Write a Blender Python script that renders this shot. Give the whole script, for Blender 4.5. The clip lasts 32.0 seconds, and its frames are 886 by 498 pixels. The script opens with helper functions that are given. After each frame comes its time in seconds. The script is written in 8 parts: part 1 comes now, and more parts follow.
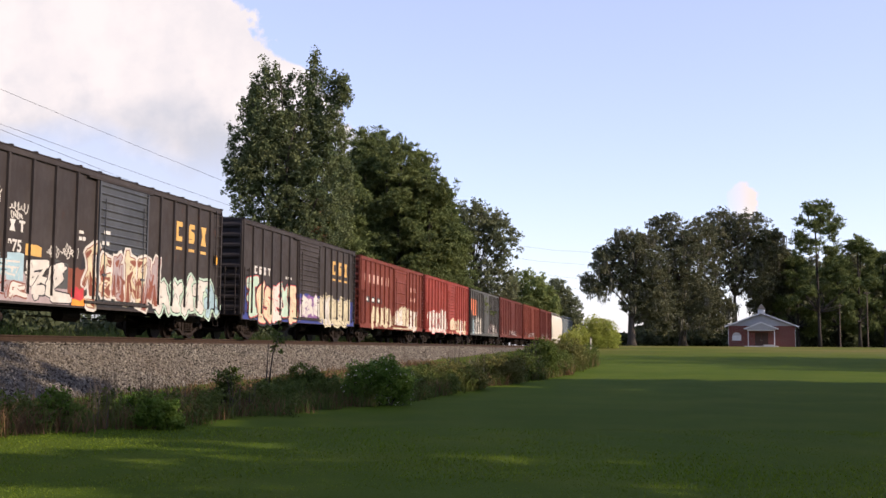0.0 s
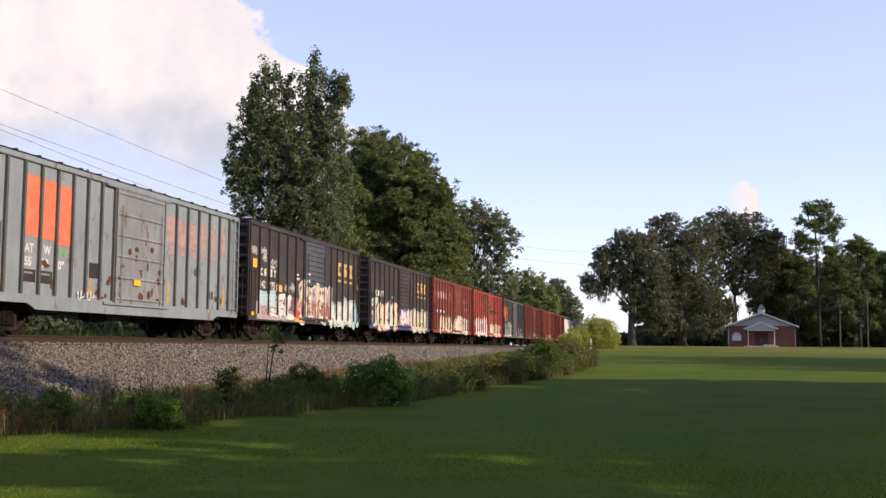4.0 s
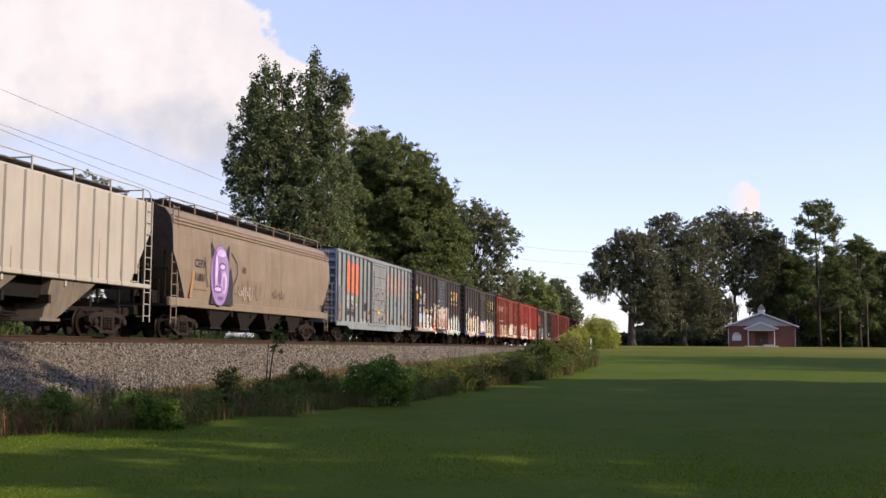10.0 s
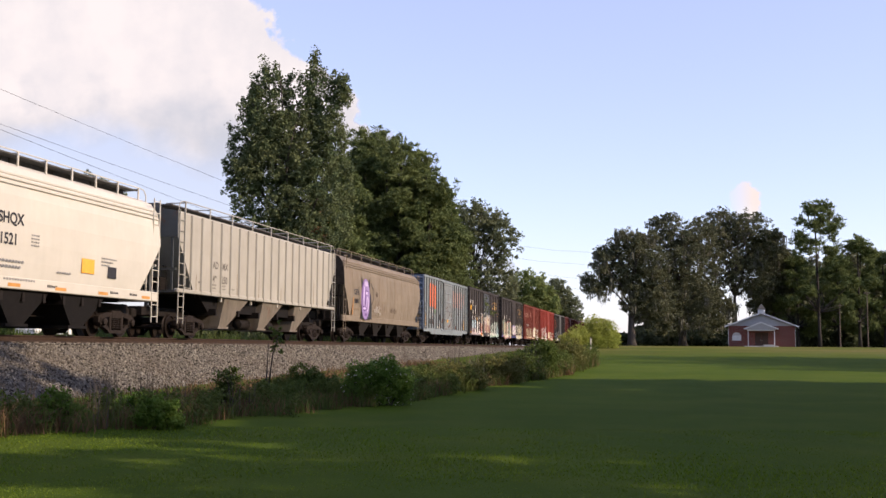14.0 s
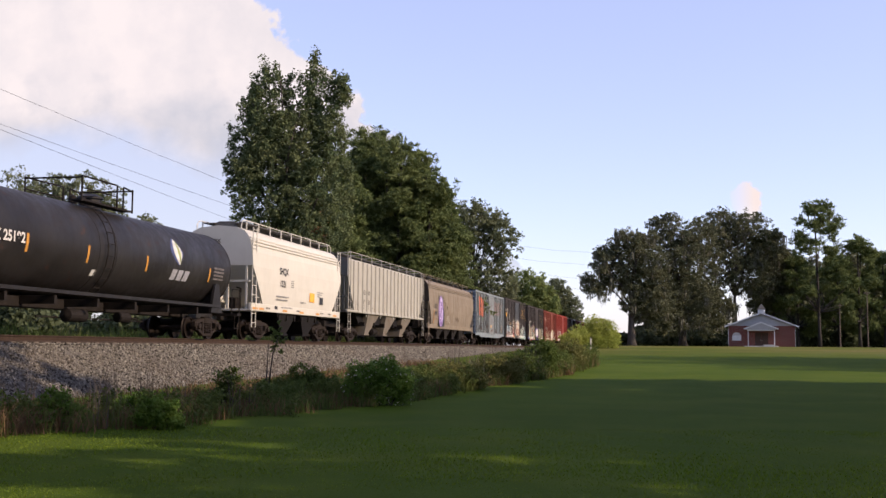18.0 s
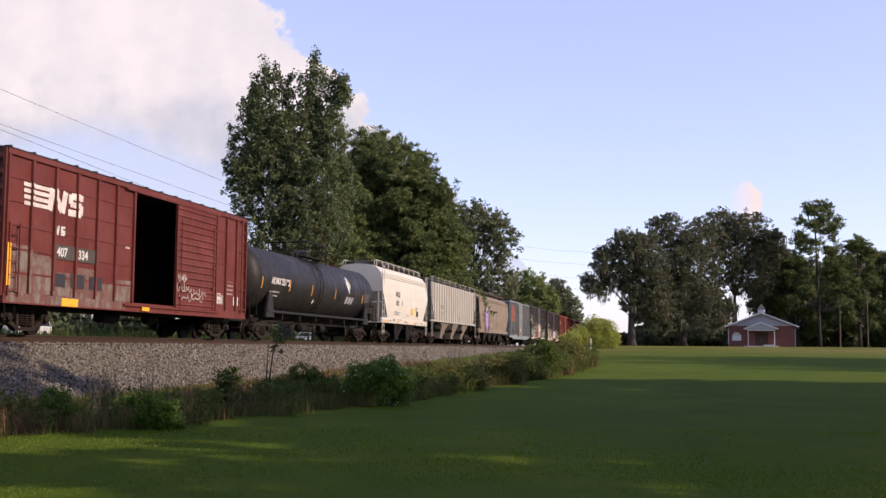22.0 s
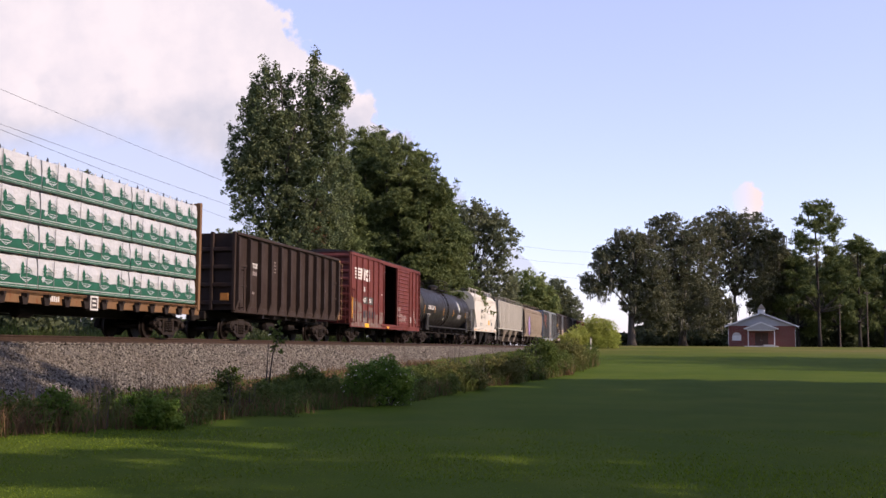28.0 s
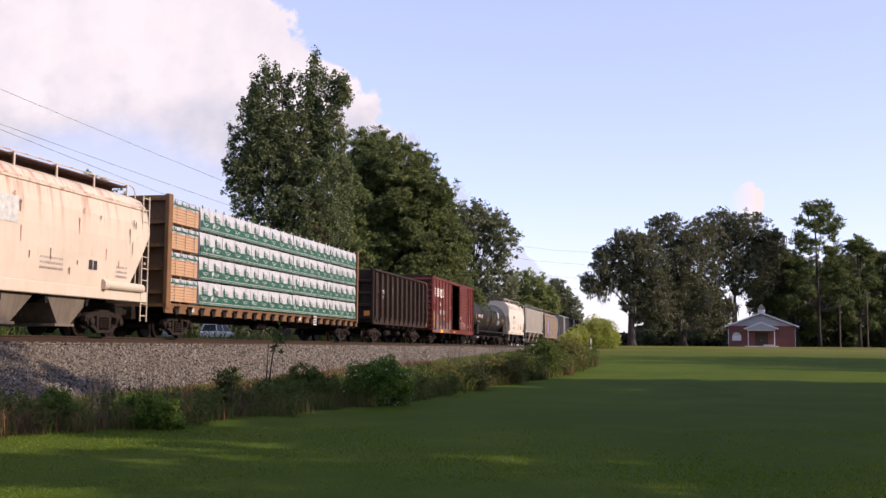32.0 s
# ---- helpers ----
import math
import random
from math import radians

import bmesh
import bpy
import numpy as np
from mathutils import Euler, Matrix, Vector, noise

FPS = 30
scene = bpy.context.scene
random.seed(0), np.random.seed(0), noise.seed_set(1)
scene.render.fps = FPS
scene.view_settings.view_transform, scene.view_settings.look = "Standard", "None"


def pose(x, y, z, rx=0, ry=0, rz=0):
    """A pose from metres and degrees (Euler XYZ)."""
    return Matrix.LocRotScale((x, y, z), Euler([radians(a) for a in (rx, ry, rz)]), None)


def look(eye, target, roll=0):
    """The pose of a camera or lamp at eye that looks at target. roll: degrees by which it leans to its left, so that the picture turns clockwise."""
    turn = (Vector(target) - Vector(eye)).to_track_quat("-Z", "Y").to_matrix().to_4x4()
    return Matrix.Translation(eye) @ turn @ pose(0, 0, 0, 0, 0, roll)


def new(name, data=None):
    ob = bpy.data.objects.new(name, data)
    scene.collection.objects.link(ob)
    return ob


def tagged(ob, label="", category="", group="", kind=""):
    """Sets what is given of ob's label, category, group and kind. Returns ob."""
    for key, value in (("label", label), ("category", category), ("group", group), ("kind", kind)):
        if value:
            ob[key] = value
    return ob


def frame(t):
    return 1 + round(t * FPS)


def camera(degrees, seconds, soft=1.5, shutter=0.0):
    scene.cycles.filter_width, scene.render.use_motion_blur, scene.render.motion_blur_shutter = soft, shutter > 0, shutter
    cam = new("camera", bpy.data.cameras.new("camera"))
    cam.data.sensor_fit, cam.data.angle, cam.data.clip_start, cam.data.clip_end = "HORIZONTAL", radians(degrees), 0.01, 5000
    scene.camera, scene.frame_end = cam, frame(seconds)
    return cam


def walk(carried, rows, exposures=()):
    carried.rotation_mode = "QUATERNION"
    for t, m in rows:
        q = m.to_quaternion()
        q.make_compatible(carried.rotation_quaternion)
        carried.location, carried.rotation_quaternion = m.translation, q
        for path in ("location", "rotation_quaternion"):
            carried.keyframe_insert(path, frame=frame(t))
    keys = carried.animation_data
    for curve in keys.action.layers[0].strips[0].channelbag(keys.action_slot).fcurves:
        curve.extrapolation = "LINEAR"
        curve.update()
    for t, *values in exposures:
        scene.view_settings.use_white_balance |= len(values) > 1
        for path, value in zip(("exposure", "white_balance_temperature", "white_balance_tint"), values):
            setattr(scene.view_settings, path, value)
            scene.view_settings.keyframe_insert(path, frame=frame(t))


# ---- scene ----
# ---------------- camera ----------------
cam = camera(44.57, 32.0)
EYE = (0.0, 0.0, 1.6)
TILT, LEAN = 5.185, 0.41
STAND = look(EYE, (0.0, 100.0, 1.6 + 100.0 * math.tan(radians(TILT))), LEAN)
walk(cam, [(0.0, STAND), (32.0, STAND)], [(0.0, 0.90, 6300, 22), (12.0, 0.88, 6300, 22), (17.0, 0.82, 6300, 23), (22.0, 0.79, 6220, 27), (27.0, 0.83, 6180, 29), (32.0, 0.87, 6180, 29)])

# ---------------- plan ----------------
TURN = 0.2081                      # the track's heading, to the right of the camera's
SA, CA = math.sin(TURN), math.cos(TURN)
OFF = 18.15                        # from the camera to the track's centre line
ZR = 1.844                         # top of rail
TRACK = pose(-OFF * CA, OFF * SA, ZR, 0, 0, 90 - math.degrees(TURN))


def run(t):
    """How far the train has rolled along the track, 0 at 16 s."""
    d = t - 16.0
    return 5.0352 * d + 0.00739 * d * d - 0.000316 * d ** 3


def on_track(s, side=0.0, z=0.0):
    """A place s metres along the track, side metres off its centre towards the lawn, z over the ground plan."""
    p = OFF - side
    return Vector((s * SA - p * CA, s * CA + p * SA, z))


def smooth(a, b, v):
    k = np.clip((v - a) / (b - a), 0.0, 1.0)
    return k * k * (3 - 2 * k)


def land(x, y):
    """Height of the ground."""
    lawn = 2.0 * np.clip((y - 8.0) / 152.0, 0.0, 1.0)
    perp = -x * CA + y * SA
    bank = 1.35 + 0.60 * smooth(27.0, 44.0, perp) + 0.05 * smooth(60.0, 170.0, y)
    k = smooth(11.0, 25.0, perp)
    return lawn * (1 - k) + bank * k


def spot(x, y, sink=0.0):
    return Vector((x, y, float(land(x, y)) - sink))


# ---------------- light ----------------
SUN_HEIGHT, SUN_SIDE = 28.0, -18.0     # degrees above the horizon; degrees from +x towards +y
world = bpy.data.worlds.new("sky")
scene.world = world
world.use_nodes = True
wn, wl = world.node_tree.nodes, world.node_tree.links
sky = wn.new("ShaderNodeTexSky")
sky.sky_type, sky.sun_disc = "NISHITA", False
sky.sun_elevation, sky.sun_rotation = radians(SUN_HEIGHT), radians(90 - SUN_SIDE)
sky.air_density, sky.dust_density, sky.ozone_density = 1.0, 0.5, 1.2
haze = wn.new("ShaderNodeMix")          # a humid evening: the blue is washed out evenly
haze.data_type = "RGBA"
haze.inputs[0].default_value = 0.45
haze.inputs[7].default_value = (2.60, 2.68, 3.74, 1)
wl.new(sky.outputs[0], haze.inputs[6])
wl.new(haze.outputs[2], wn["Background"].inputs[0])
wn["Background"].inputs[1].default_value = 0.14

sun = new("sun", bpy.data.lights.new("sun", "SUN"))
sun.data.energy, sun.data.angle, sun.data.color = 3.6, radians(0.6), (1.0, 0.83, 0.57)
ce = math.cos(radians(SUN_HEIGHT))
sun.matrix_world = look((0, 0, 0), (-ce * math.cos(radians(SUN_SIDE)), -ce * math.sin(radians(SUN_SIDE)), -math.sin(radians(SUN_HEIGHT))))

# ---------------- materials ----------------
def nodes_of(name):
    m = bpy.data.materials.new(name)
    m.use_nodes = True
    nt = m.node_tree
    return m, nt, nt.nodes["Principled BSDF"]


def add(nt, kind, **inputs):
    n = nt.nodes.new(kind)
    for k, v in inputs.items():
        n.inputs[k.replace("_", " ")].default_value = v
    return n


def noise_of(nt, vec, scale, detail=4.0, rough=0.6):
    n = add(nt, "ShaderNodeTexNoise", Scale=scale, Detail=detail, Roughness=rough)
    if vec is not None:
        nt.links.new(vec, n.inputs["Vector"])
    return n.outputs[0]


def ramp(nt, fac, stops):
    r = nt.nodes.new("ShaderNodeValToRGB")
    e = r.color_ramp.elements
    while len(e) < len(stops):
        e.new(0.5)
    for el, (p, c) in zip(e, stops):
        el.position = p
        el.color = (c, c, c, 1) if isinstance(c, (int, float)) else (*c, 1)
    nt.links.new(fac, r.inputs[0])
    return r.outputs[0]


def blend(nt, fac, a, b, mode="MIX"):
    m = nt.nodes.new("ShaderNodeMix")
    m.data_type, m.blend_type = "RGBA", mode
    for sock, v in ((m.inputs[0], fac), (m.inputs[6], a), (m.inputs[7], b)):
        if isinstance(v, (int, float)):
            sock.default_value = v
        elif isinstance(v, tuple):
            sock.default_value = (*v, 1)
        else:
            nt.links.new(v, sock)
    return m.outputs[2]


def placed(nt, scale=(1, 1, 1), spread=40.0, where="Object"):
    """Object coordinates, shifted by chance from thing to thing."""
    tc, info = nt.nodes.new("ShaderNodeTexCoord"), nt.nodes.new("ShaderNodeObjectInfo")
    mul = nt.nodes.new("ShaderNodeVectorMath")
    mul.operation = "SCALE"
    mul.inputs[0].default_value = (spread, spread * 0.7, spread * 1.3)
    nt.links.new(info.outputs["Random"], mul.inputs["Scale"])
    mp = nt.nodes.new("ShaderNodeMapping")
    mp.inputs["Scale"].default_value = scale
    nt.links.new(tc.outputs[where], mp.inputs[0])
    nt.links.new(mul.outputs[0], mp.inputs["Location"])
    return mp.outputs[0]


def bumped(nt, bsdf, height, strength=0.3, dist=0.02):
    b = add(nt, "ShaderNodeBump", Strength=strength, Distance=dist)
    nt.links.new(height, b.inputs["Height"])
    nt.links.new(b.outputs[0], bsdf.inputs["Normal"])


def painted(name, rgb, rust=0.25, dirt=0.35, rough=0.5, dirt_rgb=(0.10, 0.075, 0.055), rust_rgb=(0.16, 0.055, 0.022), cloud=0.55, runs=None):
    """Weathered paint on steel: fading, grime running down, rust breaking through."""
    rgb, dirt_rgb, rust_rgb = (tuple(0.80 * v for v in c) for c in (rgb, dirt_rgb, rust_rgb))
    m, nt, b = nodes_of(name)
    fade = noise_of(nt, placed(nt, (0.7, 0.7, 0.7)), 1.0, 5)
    col = blend(nt, ramp(nt, fade, [(0.3, 0.0), (0.75, 0.5)]), rgb, tuple(min(1, c * 1.25 + 0.03) for c in rgb))
    stain = noise_of(nt, placed(nt, (0.55, 0.55, 0.9)), 1.0, 6, 0.62)
    col = blend(nt, ramp(nt, stain, [(0.42, 0.0), (0.70, cloud)]), col, tuple(c * 0.62 for c in rgb))
    run_down = noise_of(nt, placed(nt, (5, 5, 0.45)), 1.0, 6, 0.65)
    col = blend(nt, ramp(nt, run_down, [(0.40, 0.0), (0.72, dirt)]), col, dirt_rgb)
    fine = noise_of(nt, placed(nt, (3.2, 3.2, 1.6)), 1.0, 8, 0.72)
    r = ramp(nt, fine, [(0.64 - 0.18 * rust, 0.0), (0.69 - 0.12 * rust, min(1.0, rust * 2.2))])
    col = blend(nt, r, col, rust_rgb)
    if runs:
        # rust washed down from the seam at height runs[0], fading out runs[1] below it
        sep = nt.nodes.new("ShaderNodeSeparateXYZ")
        nt.links.new(nt.nodes.new("ShaderNodeTexCoord").outputs["Object"], sep.inputs[0])
        fall = nt.nodes.new("ShaderNodeMapRange")
        fall.inputs["From Min"].default_value, fall.inputs["From Max"].default_value = runs[0] - runs[1], runs[0]
        nt.links.new(sep.outputs[2], fall.inputs["Value"])
        streak = ramp(nt, noise_of(nt, placed(nt, (2.6, 0.4, 0.16)), 1.0, 6, 0.68), [(0.50, 0.0), (0.66, 1.0)])
        mul = nt.nodes.new("ShaderNodeMath")
        mul.operation = "MULTIPLY"
        nt.links.new(streak, mul.inputs[0])
        nt.links.new(fall.outputs[0], mul.inputs[1])
        col = blend(nt, mul.outputs[0], col, runs[2])
    nt.links.new(col, b.inputs["Base Color"])
    b.inputs["Specular IOR Level"].default_value = 0.18
    nt.links.new(ramp(nt, fine, [(0.3, rough - 0.08), (0.8, min(1, rough + 0.3))]), b.inputs["Roughness"])
    bumped(nt, b, fade, 0.12, 0.03)
    return m


def plain(name, rgb, rough=0.7, metal=0.0, vary=0.25, scale=6.0, bump=0.15):
    m, nt, b = nodes_of(name)
    f = noise_of(nt, placed(nt), scale, 6, 0.65)
    col = blend(nt, ramp(nt, f, [(0.3, 0.0), (0.72, 1.0)]), tuple(c * (1 - vary) for c in rgb), tuple(min(1, c * (1 + vary)) for c in rgb))
    nt.links.new(col, b.inputs["Base Color"])
    b.inputs["Roughness"].default_value, b.inputs["Metallic"].default_value = rough, metal
    b.inputs["Specular IOR Level"].default_value = 0.5 if rough < 0.4 else 0.18
    if bump:
        bumped(nt, b, f, bump, 0.02)
    return m


def leafy(name, dark, light, tips=None, pass_light=0.25):
    """Foliage: every leaf of its own shade, larger patches lighter or darker, some light let through."""
    m, nt, b = nodes_of(name)
    geo = nt.nodes.new("ShaderNodeNewGeometry")
    col = blend(nt, ramp(nt, geo.outputs["Random Per Island"], [(0.0, 0.0), (1.0, 1.0)]), dark, light)
    patch = noise_of(nt, placed(nt, (1, 1, 1), 60), 0.35, 3)
    col = blend(nt, ramp(nt, patch, [(0.4, 0.0), (0.65, 0.65)]), col, tips or tuple(c * 1.35 for c in light))
    nt.links.new(col, b.inputs["Base Color"])
    b.inputs["Roughness"].default_value = 0.6
    b.inputs["Specular IOR Level"].default_value = 0.1
    tr = nt.nodes.new("ShaderNodeBsdfTranslucent")
    nt.links.new(col, tr.inputs[0])
    mix = nt.nodes.new("ShaderNodeMixShader")
    mix.inputs[0].default_value = pass_light
    nt.links.new(b.outputs[0], mix.inputs[1])
    nt.links.new(tr.outputs[0], mix.inputs[2])
    nt.links.new(mix.outputs[0], nt.nodes["Material Output"].inputs[0])
    return m


def lawn_material():
    m, nt, b = nodes_of("mown_lawn")
    tc = nt.nodes.new("ShaderNodeTexCoord").outputs["Object"]
    big = noise_of(nt, tc, 0.10, 4)
    mid = noise_of(nt, tc, 0.45, 5)
    fine = noise_of(nt, tc, 22.0, 6, 0.75)
    col = blend(nt, ramp(nt, big, [(0.35, 0.0), (0.68, 1.0)]), (0.041, 0.071, 0.005), (0.062, 0.095, 0.008))
    col = blend(nt, ramp(nt, mid, [(0.45, 0.0), (0.75, 0.55)]), col, (0.101, 0.121, 0.015))
    col = blend(nt, ramp(nt, fine, [(0.3, 0.2), (0.7, 0.0)]), col, (0.036, 0.056, 0.006))
    # drier, browner turf towards the church
    sep = nt.nodes.new("ShaderNodeSeparateXYZ")
    nt.links.new(tc, sep.inputs[0])
    far = nt.nodes.new("ShaderNodeMapRange")
    far.inputs["From Min"].default_value, far.inputs["From Max"].default_value = 84.0, 118.0
    nt.links.new(sep.outputs[1], far.inputs["Value"])
    dry = nt.nodes.new("ShaderNodeMath")
    dry.operation = "MULTIPLY"
    nt.links.new(far.outputs[0], dry.inputs[0])
    nt.links.new(ramp(nt, noise_of(nt, tc, 0.06, 5), [(0.36, 0.1), (0.66, 0.8)]), dry.inputs[1])
    col = blend(nt, dry.outputs[0], col, (0.150, 0.118, 0.042))
    nt.links.new(col, b.inputs["Base Color"])
    b.inputs["Roughness"].default_value = 0.9
    b.inputs["Specular IOR Level"].default_value = 0.04
    bumped(nt, b, fine, 0.35, 0.03)
    return m


def stone_material(name, a, c, per_stone):
    m, nt, b = nodes_of(name)
    if per_stone:
        f = nt.nodes.new("ShaderNodeNewGeometry").outputs["Random Per Island"]
    else:
        v = add(nt, "ShaderNodeTexVoronoi", Scale=16.0)
        nt.links.new(nt.nodes.new("ShaderNodeTexCoord").outputs["Object"], v.inputs["Vector"])
        f = v.outputs["Color"]
        bumped(nt, b, v.outputs["Distance"], 0.9, 0.05)
    col = blend(nt, ramp(nt, f, [(0.0, 0.0), (1.0, 1.0)]), a, c)
    big = noise_of(nt, nt.nodes.new("ShaderNodeTexCoord").outputs["Object"], 0.5, 4)
    col = blend(nt, ramp(nt, big, [(0.45, 0.0), (0.75, 0.5)]), col, (0.12, 0.095, 0.07))
    nt.links.new(col, b.inputs["Base Color"])
    b.inputs["Roughness"].default_value = 0.9
    b.inputs["Specular IOR Level"].default_value = 0.1
    return m


def bark_material(name, rgb):
    m, nt, b = nodes_of(name)
    f = noise_of(nt, placed(nt, (6, 6, 1.0)), 1.5, 8, 0.7)
    nt.links.new(blend(nt, f, tuple(c * 0.5 for c in rgb), tuple(c * 1.4 for c in rgb)), b.inputs["Base Color"])
    b.inputs["Roughness"].default_value = 0.9
    bumped(nt, b, f, 0.6, 0.05)
    return m


LAWN = lawn_material()
BALLAST = stone_material("ballast_bed", (0.06, 0.053, 0.044), (0.145, 0.13, 0.108), False)
STONE = stone_material("ballast_stone", (0.022, 0.020, 0.0175), (0.245, 0.225, 0.19), True)
RAIL = plain("rusty_rail", (0.036, 0.022, 0.015), 0.8, 0.1, 0.35, 9)
RAILHEAD = plain("rail_head", (0.10, 0.068, 0.05), 0.45, 0.5, 0.2, 9)
TIE = plain("weathered_tie", (0.10, 0.08, 0.065), 0.9, 0, 0.35, 5)
STEEL = plain("dark_running_gear", (0.014, 0.011, 0.0095), 0.75, 0.2, 0.45, 5)
SOOT = plain("soot_brown_end", (0.030, 0.024, 0.020), 0.85, 0, 0.4, 4)
RUSTY = plain("rusty_truck_steel", (0.021, 0.0155, 0.013), 0.8, 0.2, 0.4, 6)
WHEELM = plain("wheel_steel", (0.020, 0.0145, 0.012), 0.55, 0.5, 0.3, 6)
# near-black standing in for shade on and between the outlet bays
BLACK = plain("bay_shade_black", (0.007, 0.006, 0.006), 0.9)
DUSTYBAY = painted("dusty_bay_paint", (0.17, 0.145, 0.115), 0.25, 0.5, 0.6, (0.06, 0.045, 0.034))
GREYBLACK = painted("faded_black_paint", (0.040, 0.033, 0.032), 0.10, 0.25, 0.55, dirt_rgb=(0.030, 0.022, 0.018))
CHAR = painted("charcoal_paint", (0.032, 0.027, 0.027), 0.12, 0.3, 0.55, dirt_rgb=(0.030, 0.022, 0.018))
GREY = painted("faded_grey_paint", (0.205, 0.245, 0.268), 0.34, 0.25, 0.5, cloud=0.3)
POSTGREY = painted("dark_grey_post_paint", (0.075, 0.083, 0.085), 0.3, 0.3, 0.5)
GREYBLUE = painted("grey_blue_paint", (0.14, 0.19, 0.28), 0.3, 0.4, 0.5)
BROWNRED = painted("brown_red_paint", (0.16, 0.033, 0.020), 0.3, 0.3, 0.55, (0.06, 0.032, 0.024))
RED = painted("red_paint", (0.25, 0.036, 0.025), 0.22, 0.2, 0.5)
OXIDE = painted("oxide_red_paint", (0.11, 0.022, 0.017), 0.3, 0.3, 0.55, (0.05, 0.028, 0.022))
NSRED = painted("boxcar_red_paint", (0.135, 0.026, 0.019), 0.2, 0.3, 0.5, (0.06, 0.032, 0.024))
TAN = painted("dusty_tan_paint", (0.215, 0.174, 0.128), 0.06, 0.38, 0.55, (0.125, 0.092, 0.064), cloud=0.35, runs=(4.2, 3.2, (0.155, 0.115, 0.082)))
CREAM = painted("cream_paint", (0.365, 0.348, 0.305), 0.04, 0.14, 0.55, (0.22, 0.18, 0.135), cloud=0.14)
WHITE = painted("white_paint", (0.54, 0.515, 0.455), 0.0, 0.07, 0.5, (0.34, 0.29, 0.22), cloud=0.08)
RUSTWHITE = painted("rust_streaked_cream", (0.56, 0.49, 0.395), 0.10, 0.12, 0.55, (0.34, 0.22, 0.14), (0.22, 0.085, 0.045), cloud=0.12, runs=(4.5, 1.7, (0.27, 0.095, 0.05)))
WALKGREY = plain("galvanised_walkway", (0.085, 0.082, 0.08), 0.7, 0.2, 0.3, 6)
WALKBROWN = plain("rusty_walkway", (0.075, 0.040, 0.030), 0.8, 0.1, 0.35, 6)
# door paint with the sky's bluish reflection put into its colour
SHEENDOOR = painted("sky_sheen_door_paint", (0.062, 0.068, 0.078), 0.10, 0.2, 0.35, dirt_rgb=(0.030, 0.026, 0.024))
RUSTDOOR = painted("rusting_grey_door", (0.205, 0.232, 0.245), 0.42, 0.40, 0.55, (0.11, 0.07, 0.05), (0.12, 0.042, 0.020))
TANKM = painted("tank_black_paint", (0.0135, 0.012, 0.0125), 0.12, 0.35, 0.42, dirt_rgb=(0.030, 0.022, 0.018))
GONDOLA = painted("gondola_brown_black", (0.030, 0.0165, 0.0115), 0.2, 0.4, 0.65, dirt_rgb=(0.030, 0.022, 0.018), rust_rgb=(0.05, 0.02, 0.011))
YELLOWBROWN = painted("ochre_brown_paint", (0.185, 0.098, 0.040), 0.35, 0.35, 0.55)
ORANGEM = plain("orange_patch", (0.528, 0.16, 0.08), 0.6, 0, 0.15, 3, 0)
YELLOW = plain("reflector_yellow", (0.68, 0.336, 0.024), 0.4, 0, 0.12, 8, 0)
PAINTWHITE = plain("white_marking", (0.496, 0.488, 0.464), 0.6, 0, 0.12, 3, 0)
MARKYELLOW = plain("yellow_marking", (0.496, 0.304, 0.096), 0.6, 0, 0.12, 3, 0)
MARKBLACK = plain("black_marking", (0.03, 0.03, 0.035), 0.6, 0, 0.2, 3, 0)
LILAC = plain("lilac_spray", (0.232, 0.168, 0.336), 0.6, 0, 0.2, 2, 0)
LILACDARK = plain("deep_violet_spray", (0.128, 0.072, 0.208), 0.6, 0, 0.2, 2, 0)
SPRAY = [plain("white_spray", (0.464, 0.448, 0.416), 0.6, 0, 0.22, 2, 0), plain("cream_spray", (0.448, 0.408, 0.288), 0.6, 0, 0.25, 2, 0),
         plain("pale_green_spray", (0.336, 0.464, 0.384), 0.6, 0, 0.2, 2, 0), plain("black_spray", (0.024, 0.024, 0.028), 0.6, 0, 0.2, 2, 0),
         plain("red_spray", (0.416, 0.048, 0.056), 0.6, 0, 0.2, 2, 0), plain("blue_spray", (0.036, 0.048, 0.192), 0.6, 0, 0.25, 2, 0),
         plain("pale_blue_spray", (0.272, 0.4, 0.464), 0.6, 0, 0.2, 2, 0), plain("orange_spray", (0.64, 0.24, 0.04), 0.6, 0, 0.2, 2, 0),
         plain("purple_spray", (0.16, 0.08, 0.208), 0.6, 0, 0.25, 2, 0),
         plain("grey_pink_spray", (0.288, 0.24, 0.248), 0.6, 0, 0.2, 2, 0), plain("brown_red_spray", (0.176, 0.06, 0.04), 0.6, 0, 0.2, 2, 0)]


